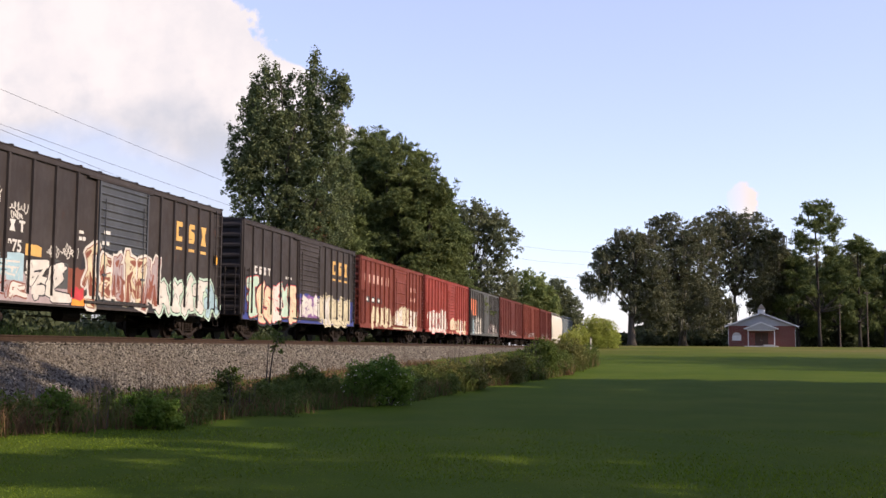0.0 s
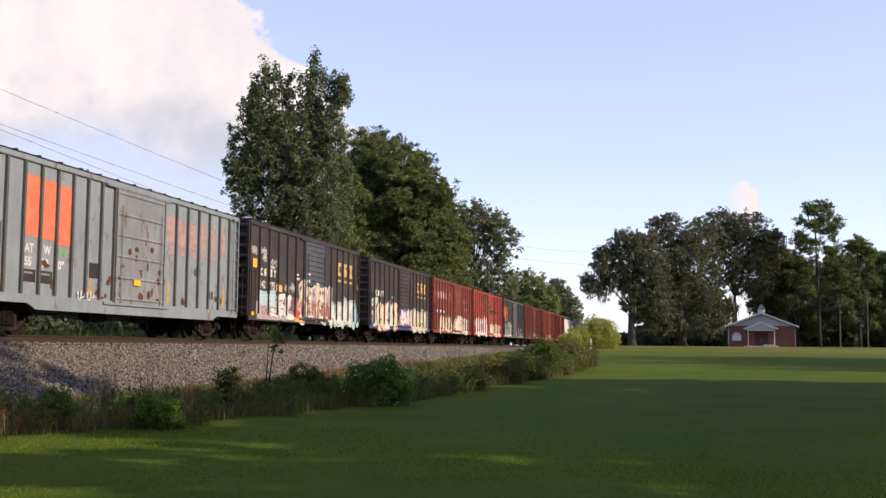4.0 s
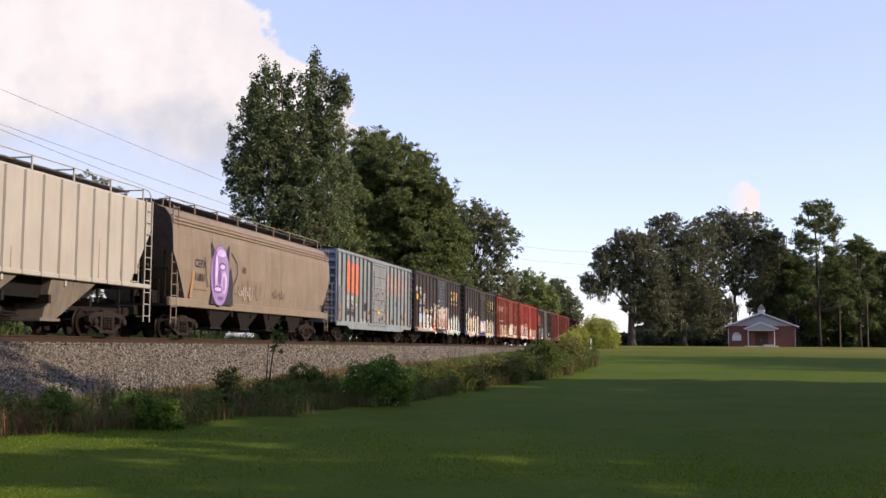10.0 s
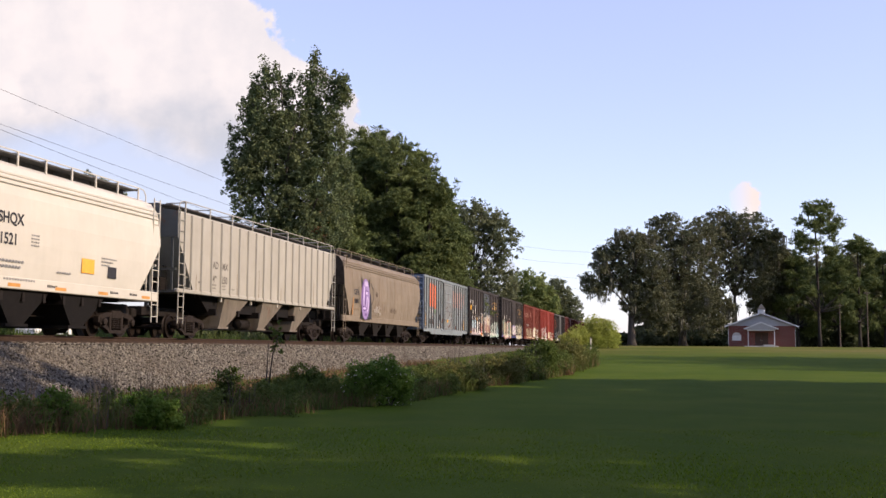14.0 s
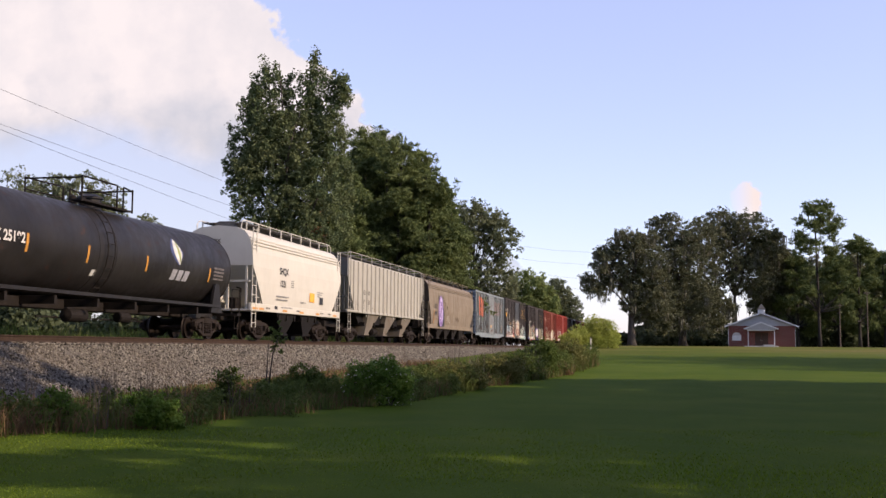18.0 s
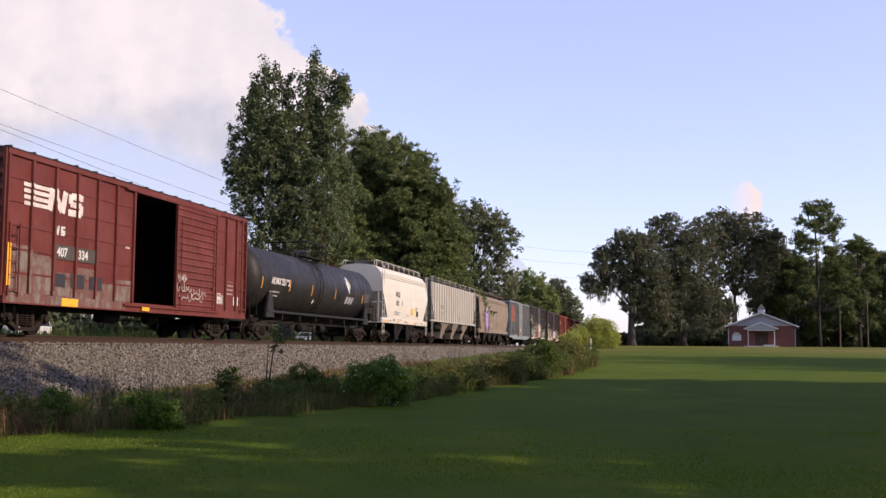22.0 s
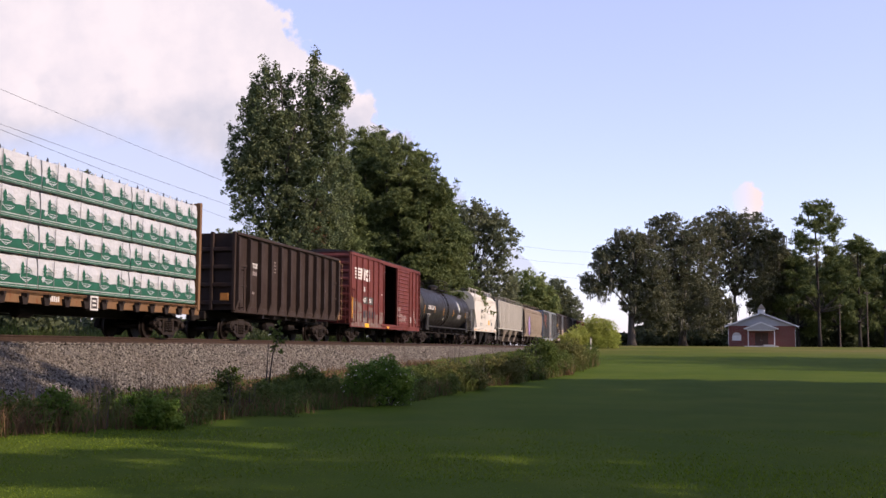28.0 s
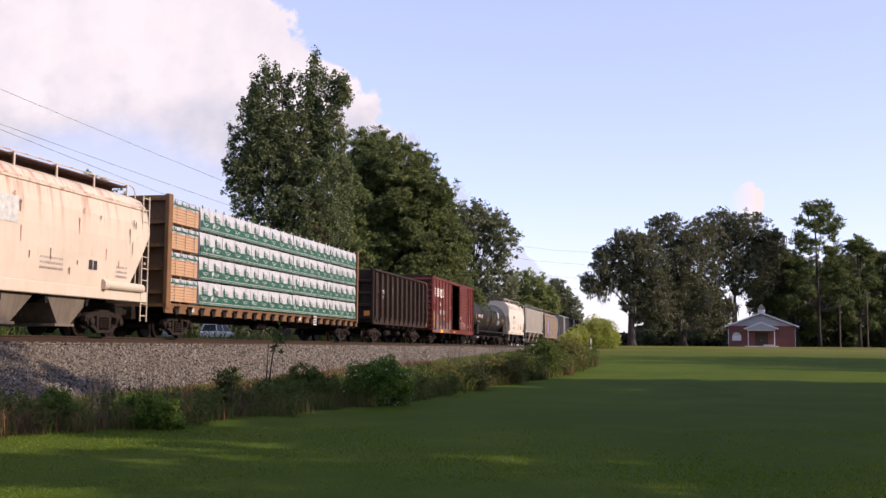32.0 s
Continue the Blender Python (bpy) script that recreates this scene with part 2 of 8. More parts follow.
# ---------------- mesh helpers ----------------
class Geo:
    """Gathers the faces of one mesh."""

    def __init__(self):
        self.v, self.f, self.m = [], [], []

    def face(self, pts, mi=0):
        i = len(self.v)
        self.v += [tuple(p) for p in pts]
        self.f.append(tuple(range(i, i + len(pts))))
        self.m.append(mi)
        return self

    def grid(self, rows, mi=0, closed=False):
        """Rows of points, joined into quads."""
        i, n = len(self.v), len(rows[0])
        for r in rows:
            self.v += [tuple(p) for p in r]
        for a in range(len(rows) - 1):
            for b in range(n if closed else n - 1):
                c = (b + 1) % n
                self.f.append((i + a * n + b, i + a * n + c, i + (a + 1) * n + c, i + (a + 1) * n + b))
                self.m.append(mi)
        return self

    def box(self, x0, x1, y0, y1, z0, z1, c=0.0, mi=0):
        if c <= 0:
            i = len(self.v)
            self.v += [(x, y, z) for x in (x0, x1) for y in (y0, y1) for z in (z0, z1)]
            for q in ((0, 1, 3, 2), (4, 6, 7, 5), (0, 4, 5, 1), (2, 3, 7, 6), (0, 2, 6, 4), (1, 5, 7, 3)):
                self.f.append(tuple(i + k for k in q))
                self.m.append(mi)
            return self
        c = min(c, (x1 - x0) * 0.45, (y1 - y0) * 0.45, (z1 - z0) * 0.45)
        i = len(self.v)
        lo, hi = (x0, y0, z0), (x1, y1, z1)
        idx = {}
        for sx in (0, 1):
            for sy in (0, 1):
                for sz in (0, 1):
                    sg = (sx, sy, sz)
                    for ax in range(3):
                        p = [(hi if sg[k] else lo)[k] + (0 if k == ax else (-c if sg[k] else c)) for k in range(3)]
                        idx[sg, ax] = len(self.v)
                        self.v.append(tuple(p))
        def ring(keys):
            self.f.append(tuple(idx[k] for k in keys))
            self.m.append(mi)
        for ax in range(3):
            o = [k for k in range(3) if k != ax]
            for sgn in (0, 1):
                def corner(a, b):
                    sg = [0, 0, 0]
                    sg[ax], sg[o[0]], sg[o[1]] = sgn, a, b
                    return tuple(sg)
                ring([(corner(*ab), ax) for ab in ((0, 0), (1, 0), (1, 1), (0, 1))])
            for a in (0, 1):
                for b in (0, 1):
                    e = []
                    for s_ in (0, 1):
                        sg = [0, 0, 0]
                        sg[ax], sg[o[0]], sg[o[1]] = s_, a, b
                        e.append(tuple(sg))
                    ring([(e[0], o[0]), (e[1], o[0]), (e[1], o[1]), (e[0], o[1])])
        for sg in {k[0] for k in idx}:
            ring([(sg, 0), (sg, 1), (sg, 2)])
        return self

    def prism(self, poly, axis, a, b, mi=0):
        """A polygon of the two other axes, drawn out along axis from a to b."""
        def at(p, w):
            q = list(p)
            q.insert(axis, w)
            return tuple(q)
        i, n = len(self.v), len(poly)
        self.v += [at(p, a) for p in poly] + [at(p, b) for p in poly]
        self.f.append(tuple(range(i, i + n)))
        self.f.append(tuple(range(i + 2 * n - 1, i + n - 1, -1)))
        for k in range(n):
            j = (k + 1) % n
            self.f.append((i + k, i + n + k, i + n + j, i + j))
        self.m += [mi] * (n + 2)
        return self

    def tube(self, pts, radii, n=6, mi=0, caps=True):
        pts = [Vector(p) for p in pts]
        if isinstance(radii, (int, float)):
            radii = [radii] * len(pts)
        rows = []
        for k, p in enumerate(pts):
            d = (pts[min(k + 1, len(pts) - 1)] - pts[max(k - 1, 0)]).normalized()
            side = d.orthogonal().normalized() if abs(d.z) < 0.9 else d.cross(Vector((0, 1, 0))).normalized()
            if abs(d.z) < 0.9:
                side = d.cross(Vector((0, 0, 1))).normalized()
            up = side.cross(d)
            rows.append([p + radii[k] * (math.cos(2 * math.pi * j / n) * side + math.sin(2 * math.pi * j / n) * up) for j in range(n)])
        self.grid(rows, mi, True)
        if caps:
            self.face(rows[0][::-1], mi)
            self.face(rows[-1], mi)
        return self

    def lathe(self, prof, axis, centre, n=20, mi=0):
        """(along, radius) pairs turned about an axis."""
        rows = []
        for w, r in prof:
            row = []
            for j in range(n):
                q = [r * math.cos(2 * math.pi * j / n), r * math.sin(2 * math.pi * j / n)]
                q.insert(axis, w)
                row.append(tuple(q[k] + centre[k] for k in range(3)))
            rows.append(row)
        self.grid(rows, mi, True)
        if prof[0][1] > 0.001:
            self.face(rows[0][::-1], mi)
        if prof[-1][1] > 0.001:
            self.face(rows[-1], mi)
        return self

    def mesh(self, name, *mats, soft=False):
        me = bpy.data.meshes.new(name)
        me.from_pydata(self.v, [], self.f)
        for m in mats:
            me.materials.append(m)
        if len(mats) > 1:
            me.polygons.foreach_set("material_index", self.m)
        bm = bmesh.new()
        bm.from_mesh(me)
        bmesh.ops.remove_doubles(bm, verts=bm.verts, dist=0.0002)
        bmesh.ops.recalc_face_normals(bm, faces=bm.faces)
        bm.to_mesh(me)
        bm.free()
        if soft:
            me.polygons.foreach_set("use_smooth", [True] * len(me.polygons))
        return me


def arrays_mesh(name, co, quads, mat):
    """A mesh from arrays: points (n, 3) and faces (m, k)."""
    me = bpy.data.meshes.new(name)
    k = quads.shape[1]
    me.vertices.add(len(co))
    me.vertices.foreach_set("co", np.ascontiguousarray(co, dtype=np.float32).ravel())
    me.loops.add(quads.size)
    me.loops.foreach_set("vertex_index", np.ascontiguousarray(quads, dtype=np.int32).ravel())
    me.polygons.add(len(quads))
    me.polygons.foreach_set("loop_start", np.arange(0, quads.size, k, dtype=np.int32))
    me.update(calc_edges=True)
    me.materials.append(mat)
    return me


def part(name, me, parent, label="", m=None, **tags):
    """One mesh object under a thing or under a part."""
    ob = new(name, me)
    ob.parent = parent
    if m is not None:
        ob.matrix_local = m
    if label:
        tagged(ob, label)
    if tags:
        tagged(ob, **tags)
    return ob


def thing(name, label, category, m=None, group="", kind="", data=None):
    ob = new(name, data)
    if m is not None:
        ob.matrix_world = m
    return tagged(ob, label, category, group, kind)


def shift(x, y, z):
    return Matrix.Translation((x, y, z))


# ---------------- ground, track ----------------
def axis_steps(*spans):
    out = []
    for a, b, step in spans:
        out += list(np.arange(a, b, step))
    return np.array(out + [spans[-1][1]])


def build_ground():
    xs = axis_steps((-4000, -400, 600), (-400, -100, 50), (-100, -30, 5), (-30, 30, 1.0), (30, 110, 5), (110, 400, 40), (400, 4000, 600))
    ys = axis_steps((-4000, -400, 600), (-400, -40, 40), (-40, 0, 5), (0, 70, 1.0), (70, 200, 5), (200, 500, 50), (500, 4500, 500))
    gx, gy = np.meshgrid(xs, ys)
    gz = land(gx, gy)
    wob = np.array([noise.noise((x * 0.15, y * 0.15, 0)) for x, y in zip(gx.ravel(), gy.ravel())]).reshape(gx.shape)
    gz = gz + 0.05 * wob * (np.abs(gx) < 60) * (gy < 150) * (gy > 4)
    co = np.stack([gx, gy, gz], -1).reshape(-1, 3)
    n = len(xs)
    i = np.arange(len(ys) - 1)[:, None] * n + np.arange(n - 1)[None, :]
    quads = np.stack([i, i + 1, i + n + 1, i + n], -1).reshape(-1, 4)
    me = arrays_mesh("ground", co, quads, LAWN)
    me.polygons.foreach_set("use_smooth", [True] * len(me.polygons))
    thing("ground", "mown green lawn rising gently towards the trees", "lawn", kind="structure", data=me)


def build_track():
    # bed of crushed stone, its side sloping down to the weeds
    g = Geo()
    rows = []
    for s in np.arange(-140, 560, 2.0):
        toe = on_track(s, 4.9)
        zt = float(land(toe.x, toe.y)) - 0.25 - ZR
        prof = [(-4.4, -0.95), (-1.75, -0.27), (-1.3, -0.24), (1.3, -0.24), (1.75, -0.27), (1.75 + 0.45 * (3.2), zt * 0.5 - 0.1), (5.0, zt)]
        rows.append([(s, -y, z) for y, z in prof])
    g.grid(rows)
    thing("ballast_bed", "grey crushed-stone railway bed with a sloping shoulder", "ballast", TRACK, kind="structure", data=g.mesh("ballast_bed", BALLAST))
    # loose stones on the near shoulder
    rng = np.random.default_rng(5)
    n = 46000
    s = 14 + 80 * rng.random(n) ** 1.7
    w = rng.random(n)
    y = 1.05 + 3.4 * w
    toe_z = np.array([float(land(*on_track(v, 4.9)[:2])) for v in s]) - 0.25 - ZR
    mid_y, mid_z = 1.75 + 1.44, toe_z * 0.5 - 0.1
    z = np.where(y < 1.75, -0.25, np.where(y < mid_y, -0.27 + (mid_z + 0.27) * (y - 1.75) / 1.44, mid_z + (toe_z - mid_z) * (y - mid_y) / (5.0 - mid_y)))
    size = (0.017 + 0.023 * rng.random(n)) * (1 + (s - 14) / 90)
    base = np.array([(1, 0, 0), (-1, 0, 0), (0, 1, 0), (0, -1, 0), (0, 0, 1), (0, 0, -1)], float)
    tri = np.array([(0, 2, 4), (2, 1, 4), (1, 3, 4), (3, 0, 4), (2, 0, 5), (1, 2, 5), (3, 1, 5), (0, 3, 5)])
    co = base[None] * (0.7 + 0.6 * rng.random((n, 6, 1)))
    a = rng.random(n) * 6.283
    b = rng.random(n) * 6.283
    ca, sa_, cb, sb = np.cos(a), np.sin(a), np.cos(b), np.sin(b)
    rot = np.stack([np.stack([ca, -sa_ * cb, sa_ * sb], -1), np.stack([sa_, ca * cb, -ca * sb], -1), np.stack([0 * a, sb, cb], -1)], 1)
    co = np.einsum("nij,nkj->nki", rot, co) * size[:, None, None]
    co += np.stack([s, -y, z + 0.012], -1)[:, None]
    f = (np.arange(n)[:, None, None] * 6 + tri[None]).reshape(-1, 3)
    thing("ballast_stones", "loose grey and pinkish crushed stones", "ballast", TRACK, kind="stuff", data=arrays_mesh("ballast_stones", co.reshape(-1, 3), f, STONE))
    # rails and ties
    for y, who in ((-0.7525, "near"), (0.7525, "far")):
        prof = [(-0.07, -0.172), (0.07, -0.172), (0.07, -0.155), (0.012, -0.135), (0.012, -0.045), (0.036, -0.035), (0.036, -0.006), (0.028, 0.0), (-0.028, 0.0), (-0.036, -0.006),
                (-0.036, -0.035), (-0.012, -0.045), (-0.012, -0.135), (-0.07, -0.155)]
        g = Geo().prism([(y + u, z) for u, z in prof], 0, -140, 560)
        rail = thing("rail", "rust-brown steel rail on wooden ties", "rail", TRACK, "pair of rails", "structure", g.mesh("rail", RAIL))
        part("rail_head", Geo().box(-140, 560, y - 0.026, y + 0.026, 0.0005, 0.003).mesh("rail_head", RAILHEAD), rail, "worn running surface")
    tie = Geo().box(-0.115, 0.115, -1.3, 1.3, -0.35, -0.172, 0.015).mesh("tie", TIE)
    for k in range(300):
        thing("tie", "weathered wooden railway tie", "tie", TRACK @ shift(8 + 0.53 * k, 0, 0), "railway ties", "structure", tie)


build_ground()
build_track()


# ---------------- vegetation ----------------
def leaf_cloud(centres, radii, per, size, rng, stretch=1.6, droop=0.0, flat=0.75):
    """Small pointed leaves scattered round clump centres: points and quads."""
    k = len(centres)
    n = k * per
    c = np.repeat(centres, per, 0)
    r = np.repeat(radii, per)
    d = rng.normal(size=(n, 3))
    d /= np.linalg.norm(d, axis=1)[:, None] + 1e-9
    p = c + d * (r * rng.random(n) ** 0.5)[:, None] * np.array([1, 1, flat])
    u = rng.normal(size=(n, 3))
    u[:, 2] -= droop
    u /= np.linalg.norm(u, axis=1)[:, None] + 1e-9
    w = np.cross(u, rng.normal(size=(n, 3)))
    w /= np.linalg.norm(w, axis=1)[:, None] + 1e-9
    sz = size * (0.6 + 0.8 * rng.random(n))
    u *= (sz * stretch)[:, None]
    w *= sz[:, None] * 0.5
    co = np.stack([p - u * 0.5, p + w - u * 0.05, p + u * 0.5, p - w - u * 0.05], 1).reshape(-1, 3)
    return co, np.arange(n * 4).reshape(-1, 4)


def clumps_in(lobes, count, rng, shell=0.55):
    """Clump centres inside ellipsoids (x, y, z, rx, ry, rz), most of them near the outside."""
    lob = np.array(lobes, float)
    vol = lob[:, 3] * lob[:, 4] * lob[:, 5]
    which = rng.choice(len(lob), count, p=vol ** 0.75 / (vol ** 0.75).sum())
    d = rng.normal(size=(count, 3))
    d /= np.linalg.norm(d, axis=1)[:, None]
    r = shell + (1 - shell) * rng.random(count)
    r = np.where(rng.random(count) < 0.2, rng.random(count), r)
    r *= 1 + 0.16 * rng.normal(size=count).clip(-1.5, 0.5)
    return lob[which, :3] + d * r[:, None] * lob[which, 3:]


def limb(g, a, b, r0, r1, rng, bend=0.12, n=5):
    a, b = Vector(a), Vector(b)
    ln = (b - a).length
    pts, rad = [], []
    off = Vector((rng.normal(), rng.normal(), 0.3 * rng.normal())) * bend * ln
    for k in range(n + 1):
        t = k / n
        pts.append(a.lerp(b, t) + off * math.sin(math.pi * t) * 0.6)
        rad.append(r0 + (r1 - r0) * t)
    g.tube(pts, rad, 7)


def tree(name, label, x, y, trunk_h, trunk_r, lobes, count, per, clump, leaf, leaf_mat, bark, seed, category="tree", shell=0.55, stretch=1.6, droop=0.0, limbs=14, sink=0.3, group="", flat=0.75, moss=0):
    """A tapered trunk, limbs out to the crown's lobes, and a crown of small leaves. Lobes are in metres over the foot."""
    rng = np.random.default_rng(seed)
    ob = thing(name, label, category, Matrix.Translation(spot(x, y, sink)), group)
    g = Geo()
    lean = Vector((rng.normal() * 0.02, rng.normal() * 0.02, 0)) * trunk_h
    top = lean + Vector((0, 0, trunk_h))
    pts = [lean * (k / 8) ** 1.5 + Vector((0, 0, trunk_h * k / 8)) for k in range(9)]
    rad = [trunk_r * (1.35 if k == 0 else 1.0) * (1 - 0.75 * k / 8) for k in range(9)]
    g.tube(pts, rad, 9)
    for k in range(limbs):
        lo = lobes[k % len(lobes)]
        d = rng.normal(size=3)
        d /= np.linalg.norm(d)
        end = Vector((lo[0] + d[0] * lo[3] * 0.7, lo[1] + d[1] * lo[4] * 0.7, lo[2] + d[2] * lo[5] * 0.6))
        if moss:
            end.z = max(end.z, lo[2])
        t0 = min(0.95, max(0.45 if moss else 0.25, (end.z - trunk_h * 0.25) / max(trunk_h, 1) * 0.8))
        start = lean * t0 ** 1.5 + Vector((0, 0, trunk_h * t0))
        lg = Geo() if limbs >= 20 else g
        limb(lg, start, end, trunk_r * (1 - 0.7 * t0) * 0.5, 0.03, rng)
        if lg is not g:
            part("limb", lg.mesh("limb", bark, soft=True), ob)
    part("trunk", g.mesh("trunk", bark, soft=True), ob)
    c = clumps_in(lobes, count, rng, shell)
    co, q = leaf_cloud(c, clump * (0.6 + 0.8 * rng.random(len(c))), per, leaf, rng, stretch, droop, flat)
    part("crown", arrays_mesh("crown", co, q, leaf_mat), ob)
    if moss:
        lob = np.array(lobes)
        low = lob[rng.integers(0, len(lob), moss)]
        a = rng.random(moss) * 6.283
        rr = 0.5 + 0.5 * rng.random(moss)
        p = low[:, :3] + np.stack([np.cos(a) * low[:, 3] * rr, np.sin(a) * low[:, 4] * rr, -low[:, 5] * (0.2 + 0.65 * rng.random(moss)) * np.sqrt(np.clip(1.2 - rr * rr, 0, 1))], -1)
        ln = 0.6 + 1.5 * rng.random(moss) ** 2
        k = 7
        pp = np.repeat(p, k, 0) + rng.normal(size=(moss * k, 3)) * np.array([0.16, 0.16, 0.25])
        ll = np.repeat(ln, k) * (0.5 + 0.6 * rng.random(moss * k))
        wd = 0.05 + 0.05 * rng.random(moss * k)
        ang = rng.random(moss * k) * 6.283
        side = np.stack([np.cos(ang) * wd, np.sin(ang) * wd, 0 * wd], -1)
        tip = pp + np.stack([0.1 * rng.normal(size=moss * k), 0.1 * rng.normal(size=moss * k), -ll], -1)
        co = np.stack([pp - side, pp + side, tip + side * 0.2, tip - side * 0.2], 1).reshape(-1, 3)
        part("hanging_moss", arrays_mesh("hanging_moss", co, np.arange(len(co)).reshape(-1, 4), MOSS), ob, "grey-green strands of hanging moss")
    return ob


BARK = bark_material("grey_brown_bark", (0.045, 0.037, 0.031))
PINEBARK = bark_material("pine_bark", (0.019, 0.015, 0.013))
POPLAR = leafy("broad_leaf", (0.058, 0.084, 0.038), (0.116, 0.146, 0.068), (0.145, 0.160, 0.072), 0.30)
NEEDLE = leafy("pine_needle", (0.056, 0.080, 0.028), (0.116, 0.146, 0.052), (0.136, 0.160, 0.058), 0.34)
ELMLIT = leafy("pale_roadside_leaf", (0.11, 0.155, 0.050), (0.19, 0.23, 0.08), (0.21, 0.24, 0.09), 0.45)
GREYLEAF = leafy("grey_green_leaf", (0.085, 0.105, 0.056), (0.150, 0.170, 0.094), (0.165, 0.175, 0.10), 0.38)
OAKLEAF = leafy("live_oak_leaf", (0.056, 0.066, 0.036), (0.112, 0.120, 0.068), (0.13, 0.13, 0.072), 0.3)
ELM = leafy("roadside_leaf", (0.070, 0.088, 0.040), (0.130, 0.150, 0.070), (0.150, 0.158, 0.076), 0.35)
BRIGHT = leafy("bright_shrub_leaf", (0.24, 0.29, 0.060), (0.35, 0.39, 0.09), (0.38, 0.39, 0.105), 0.5)
OLIVE = leafy("olive_weed_leaf", (0.105, 0.112, 0.034), (0.17, 0.172, 0.055), (0.19, 0.175, 0.06), 0.4)
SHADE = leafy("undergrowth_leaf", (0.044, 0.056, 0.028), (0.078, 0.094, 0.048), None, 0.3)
WEED = leafy("weed_leaf", (0.056, 0.088, 0.020), (0.112, 0.150, 0.038), (0.125, 0.135, 0.040), 0.4)
BRIGHTWEED = leafy("fresh_weed_leaf", (0.060, 0.125, 0.018), (0.125, 0.205, 0.036), (0.14, 0.205, 0.04), 0.4)
DRYWEED = leafy("dry_weed", (0.105, 0.066, 0.036), (0.21, 0.135, 0.072), (0.16, 0.10, 0.052), 0.35)
STEMS = leafy("grey_stems", (0.06, 0.05, 0.04), (0.12, 0.10, 0.08), None, 0.1)
MOSS = leafy("tree_moss", (0.075, 0.075, 0.056), (0.135, 0.134, 0.102), None, 0.2)
FLOWER = plain("pale_flower", (0.75, 0.72, 0.60), 0.7, 0, 0.1, 3, 0)


def build_trees():
    # tall two-topped broadleaf behind the track
    x, y = -10.9, 75.0
    rng = random.Random(4)
    big = [(-1.5, 0, 17.3, 1.05, 1.2, 3.4), (-2.4, 0, 16.2, 0.85, 1.0, 2.9), (1.9, 0.4, 17.4, 1.05, 1.2, 3.5), (1.1, 0.2, 16.6, 0.7, 1.0, 2.9), (2.8, 0, 15.0, 0.95, 1.1, 2.6), (3.6, 0, 17.9, 0.45, 0.6, 1.3), (-0.1, 0.2, 16.8, 0.42, 0.5, 3.1), (-2.2, 0, 14.6, 1.5, 1.4, 2.8), (0.4, 0, 14.4, 2.8, 2.0, 3.0),
           (-0.4, 0, 11.8, 3.0, 2.4, 4.0), (-3.1, -0.3, 11.4, 1.1, 1.4, 2.6), (1.8, 0, 9.8, 3.0, 2.6, 4.8), (-0.6, -0.6, 7.0, 3.0, 2.4, 3.2), (-4.0, 0, 15.0, 0.38, 0.6, 1.3), (-3.9, 0, 12.9, 0.7, 0.9, 1.1)]
    sprays = []
    for lo in big[:12]:
        for _ in range(7):
            a, u = rng.uniform(0, 6.283), rng.uniform(-0.3, 1.0)
            r = math.sqrt(1 - u * u)
            sprays.append((lo[0] + lo[3] * r * math.cos(a), lo[1] + lo[4] * r * math.sin(a), lo[2] + lo[5] * u * 0.95 + 0.2, rng.uniform(0.26, 0.45), rng.uniform(0.26, 0.45), rng.uniform(0.75, 1.35)))
    tree("tall_tree", "tall two-topped dark green broadleaf tree behind the track", x, y, 17.5, 0.42, big + sprays,
         3000, 32, 0.33, 0.125, POPLAR, BARK, 11, shell=0.6, limbs=26, stretch=1.25, flat=1.05)
    # brown dead vines between the tall tree and the pines
    tree("dead_tree", "brown half-dead small tree hung with vines", -9.3, 78.0, 9.0, 0.16, [(0, 0, 8.2, 1.1, 1.0, 2.6), (0.4, 0, 5.2, 1.3, 1.0, 2.4), (-0.5, 0, 10.2, 0.7, 0.7, 1.4)], 260, 26, 0.35, 0.10, DRYWEED, BARK, 12, shell=0.3, limbs=12, flat=1.4)
    # a stand of pines
    for k, (px, z, top, w) in enumerate(((596, 88, 16.4, 2.6), (640, 96, 20.2, 3.0), (672, 99, 20.8, 3.0), (704, 93, 19.0, 2.9), (735, 97, 18.4, 2.8), (757, 93, 15.9, 2.8), (792, 98, 13.2, 2.8), (776, 102, 15.0, 2.6), (610, 104, 19.5, 3.0), (582, 84, 12.0, 2.6))):
        xx = (px - 784) / 1913 * z
        h = top + 0.2
        lobes = pine_lobes(h, w * 1.1, 2.5, 20 + k, 3.4, 3) + [(0, 0, h - 6.0, w * 0.55, w * 0.55, 3.5), (0, 0, h - 11.0, w * 0.7, w * 0.6, 3.5)]
        tree("pine_tree", "dense dark green pine behind the track", xx, z, h - 1.0, 0.3, lobes, 1100, 22, 0.42, 0.10, NEEDLE, PINEBARK, 20 + k, shell=0.4, stretch=5.0, limbs=18, group="stand of pines", flat=0.5)
    # darker broadleaf trees filling in behind the pines
    for k, (px, h) in enumerate(((588, 15.5), (628, 18.0), (668, 18.5), (706, 17.5), (742, 15.5), (776, 12.5))):
        z = 110 + 3 * (k % 2)
        tree("woodland_tree", "dark broadleaf tree behind the stand of pines", (px - 784) / 1913 * z, z, h * 0.7, 0.25, [(0, 0, h * 0.78, 1.8, 2, h * 0.2), (-0.8, 0, h * 0.5, 2.4, 2, h * 0.25), (0.8, 0, h * 0.3, 2.6, 2, h * 0.25)], 330, 10, 0.6, 0.36, NEEDLE, BARK, 80 + k, limbs=8, group="trees behind the pines")
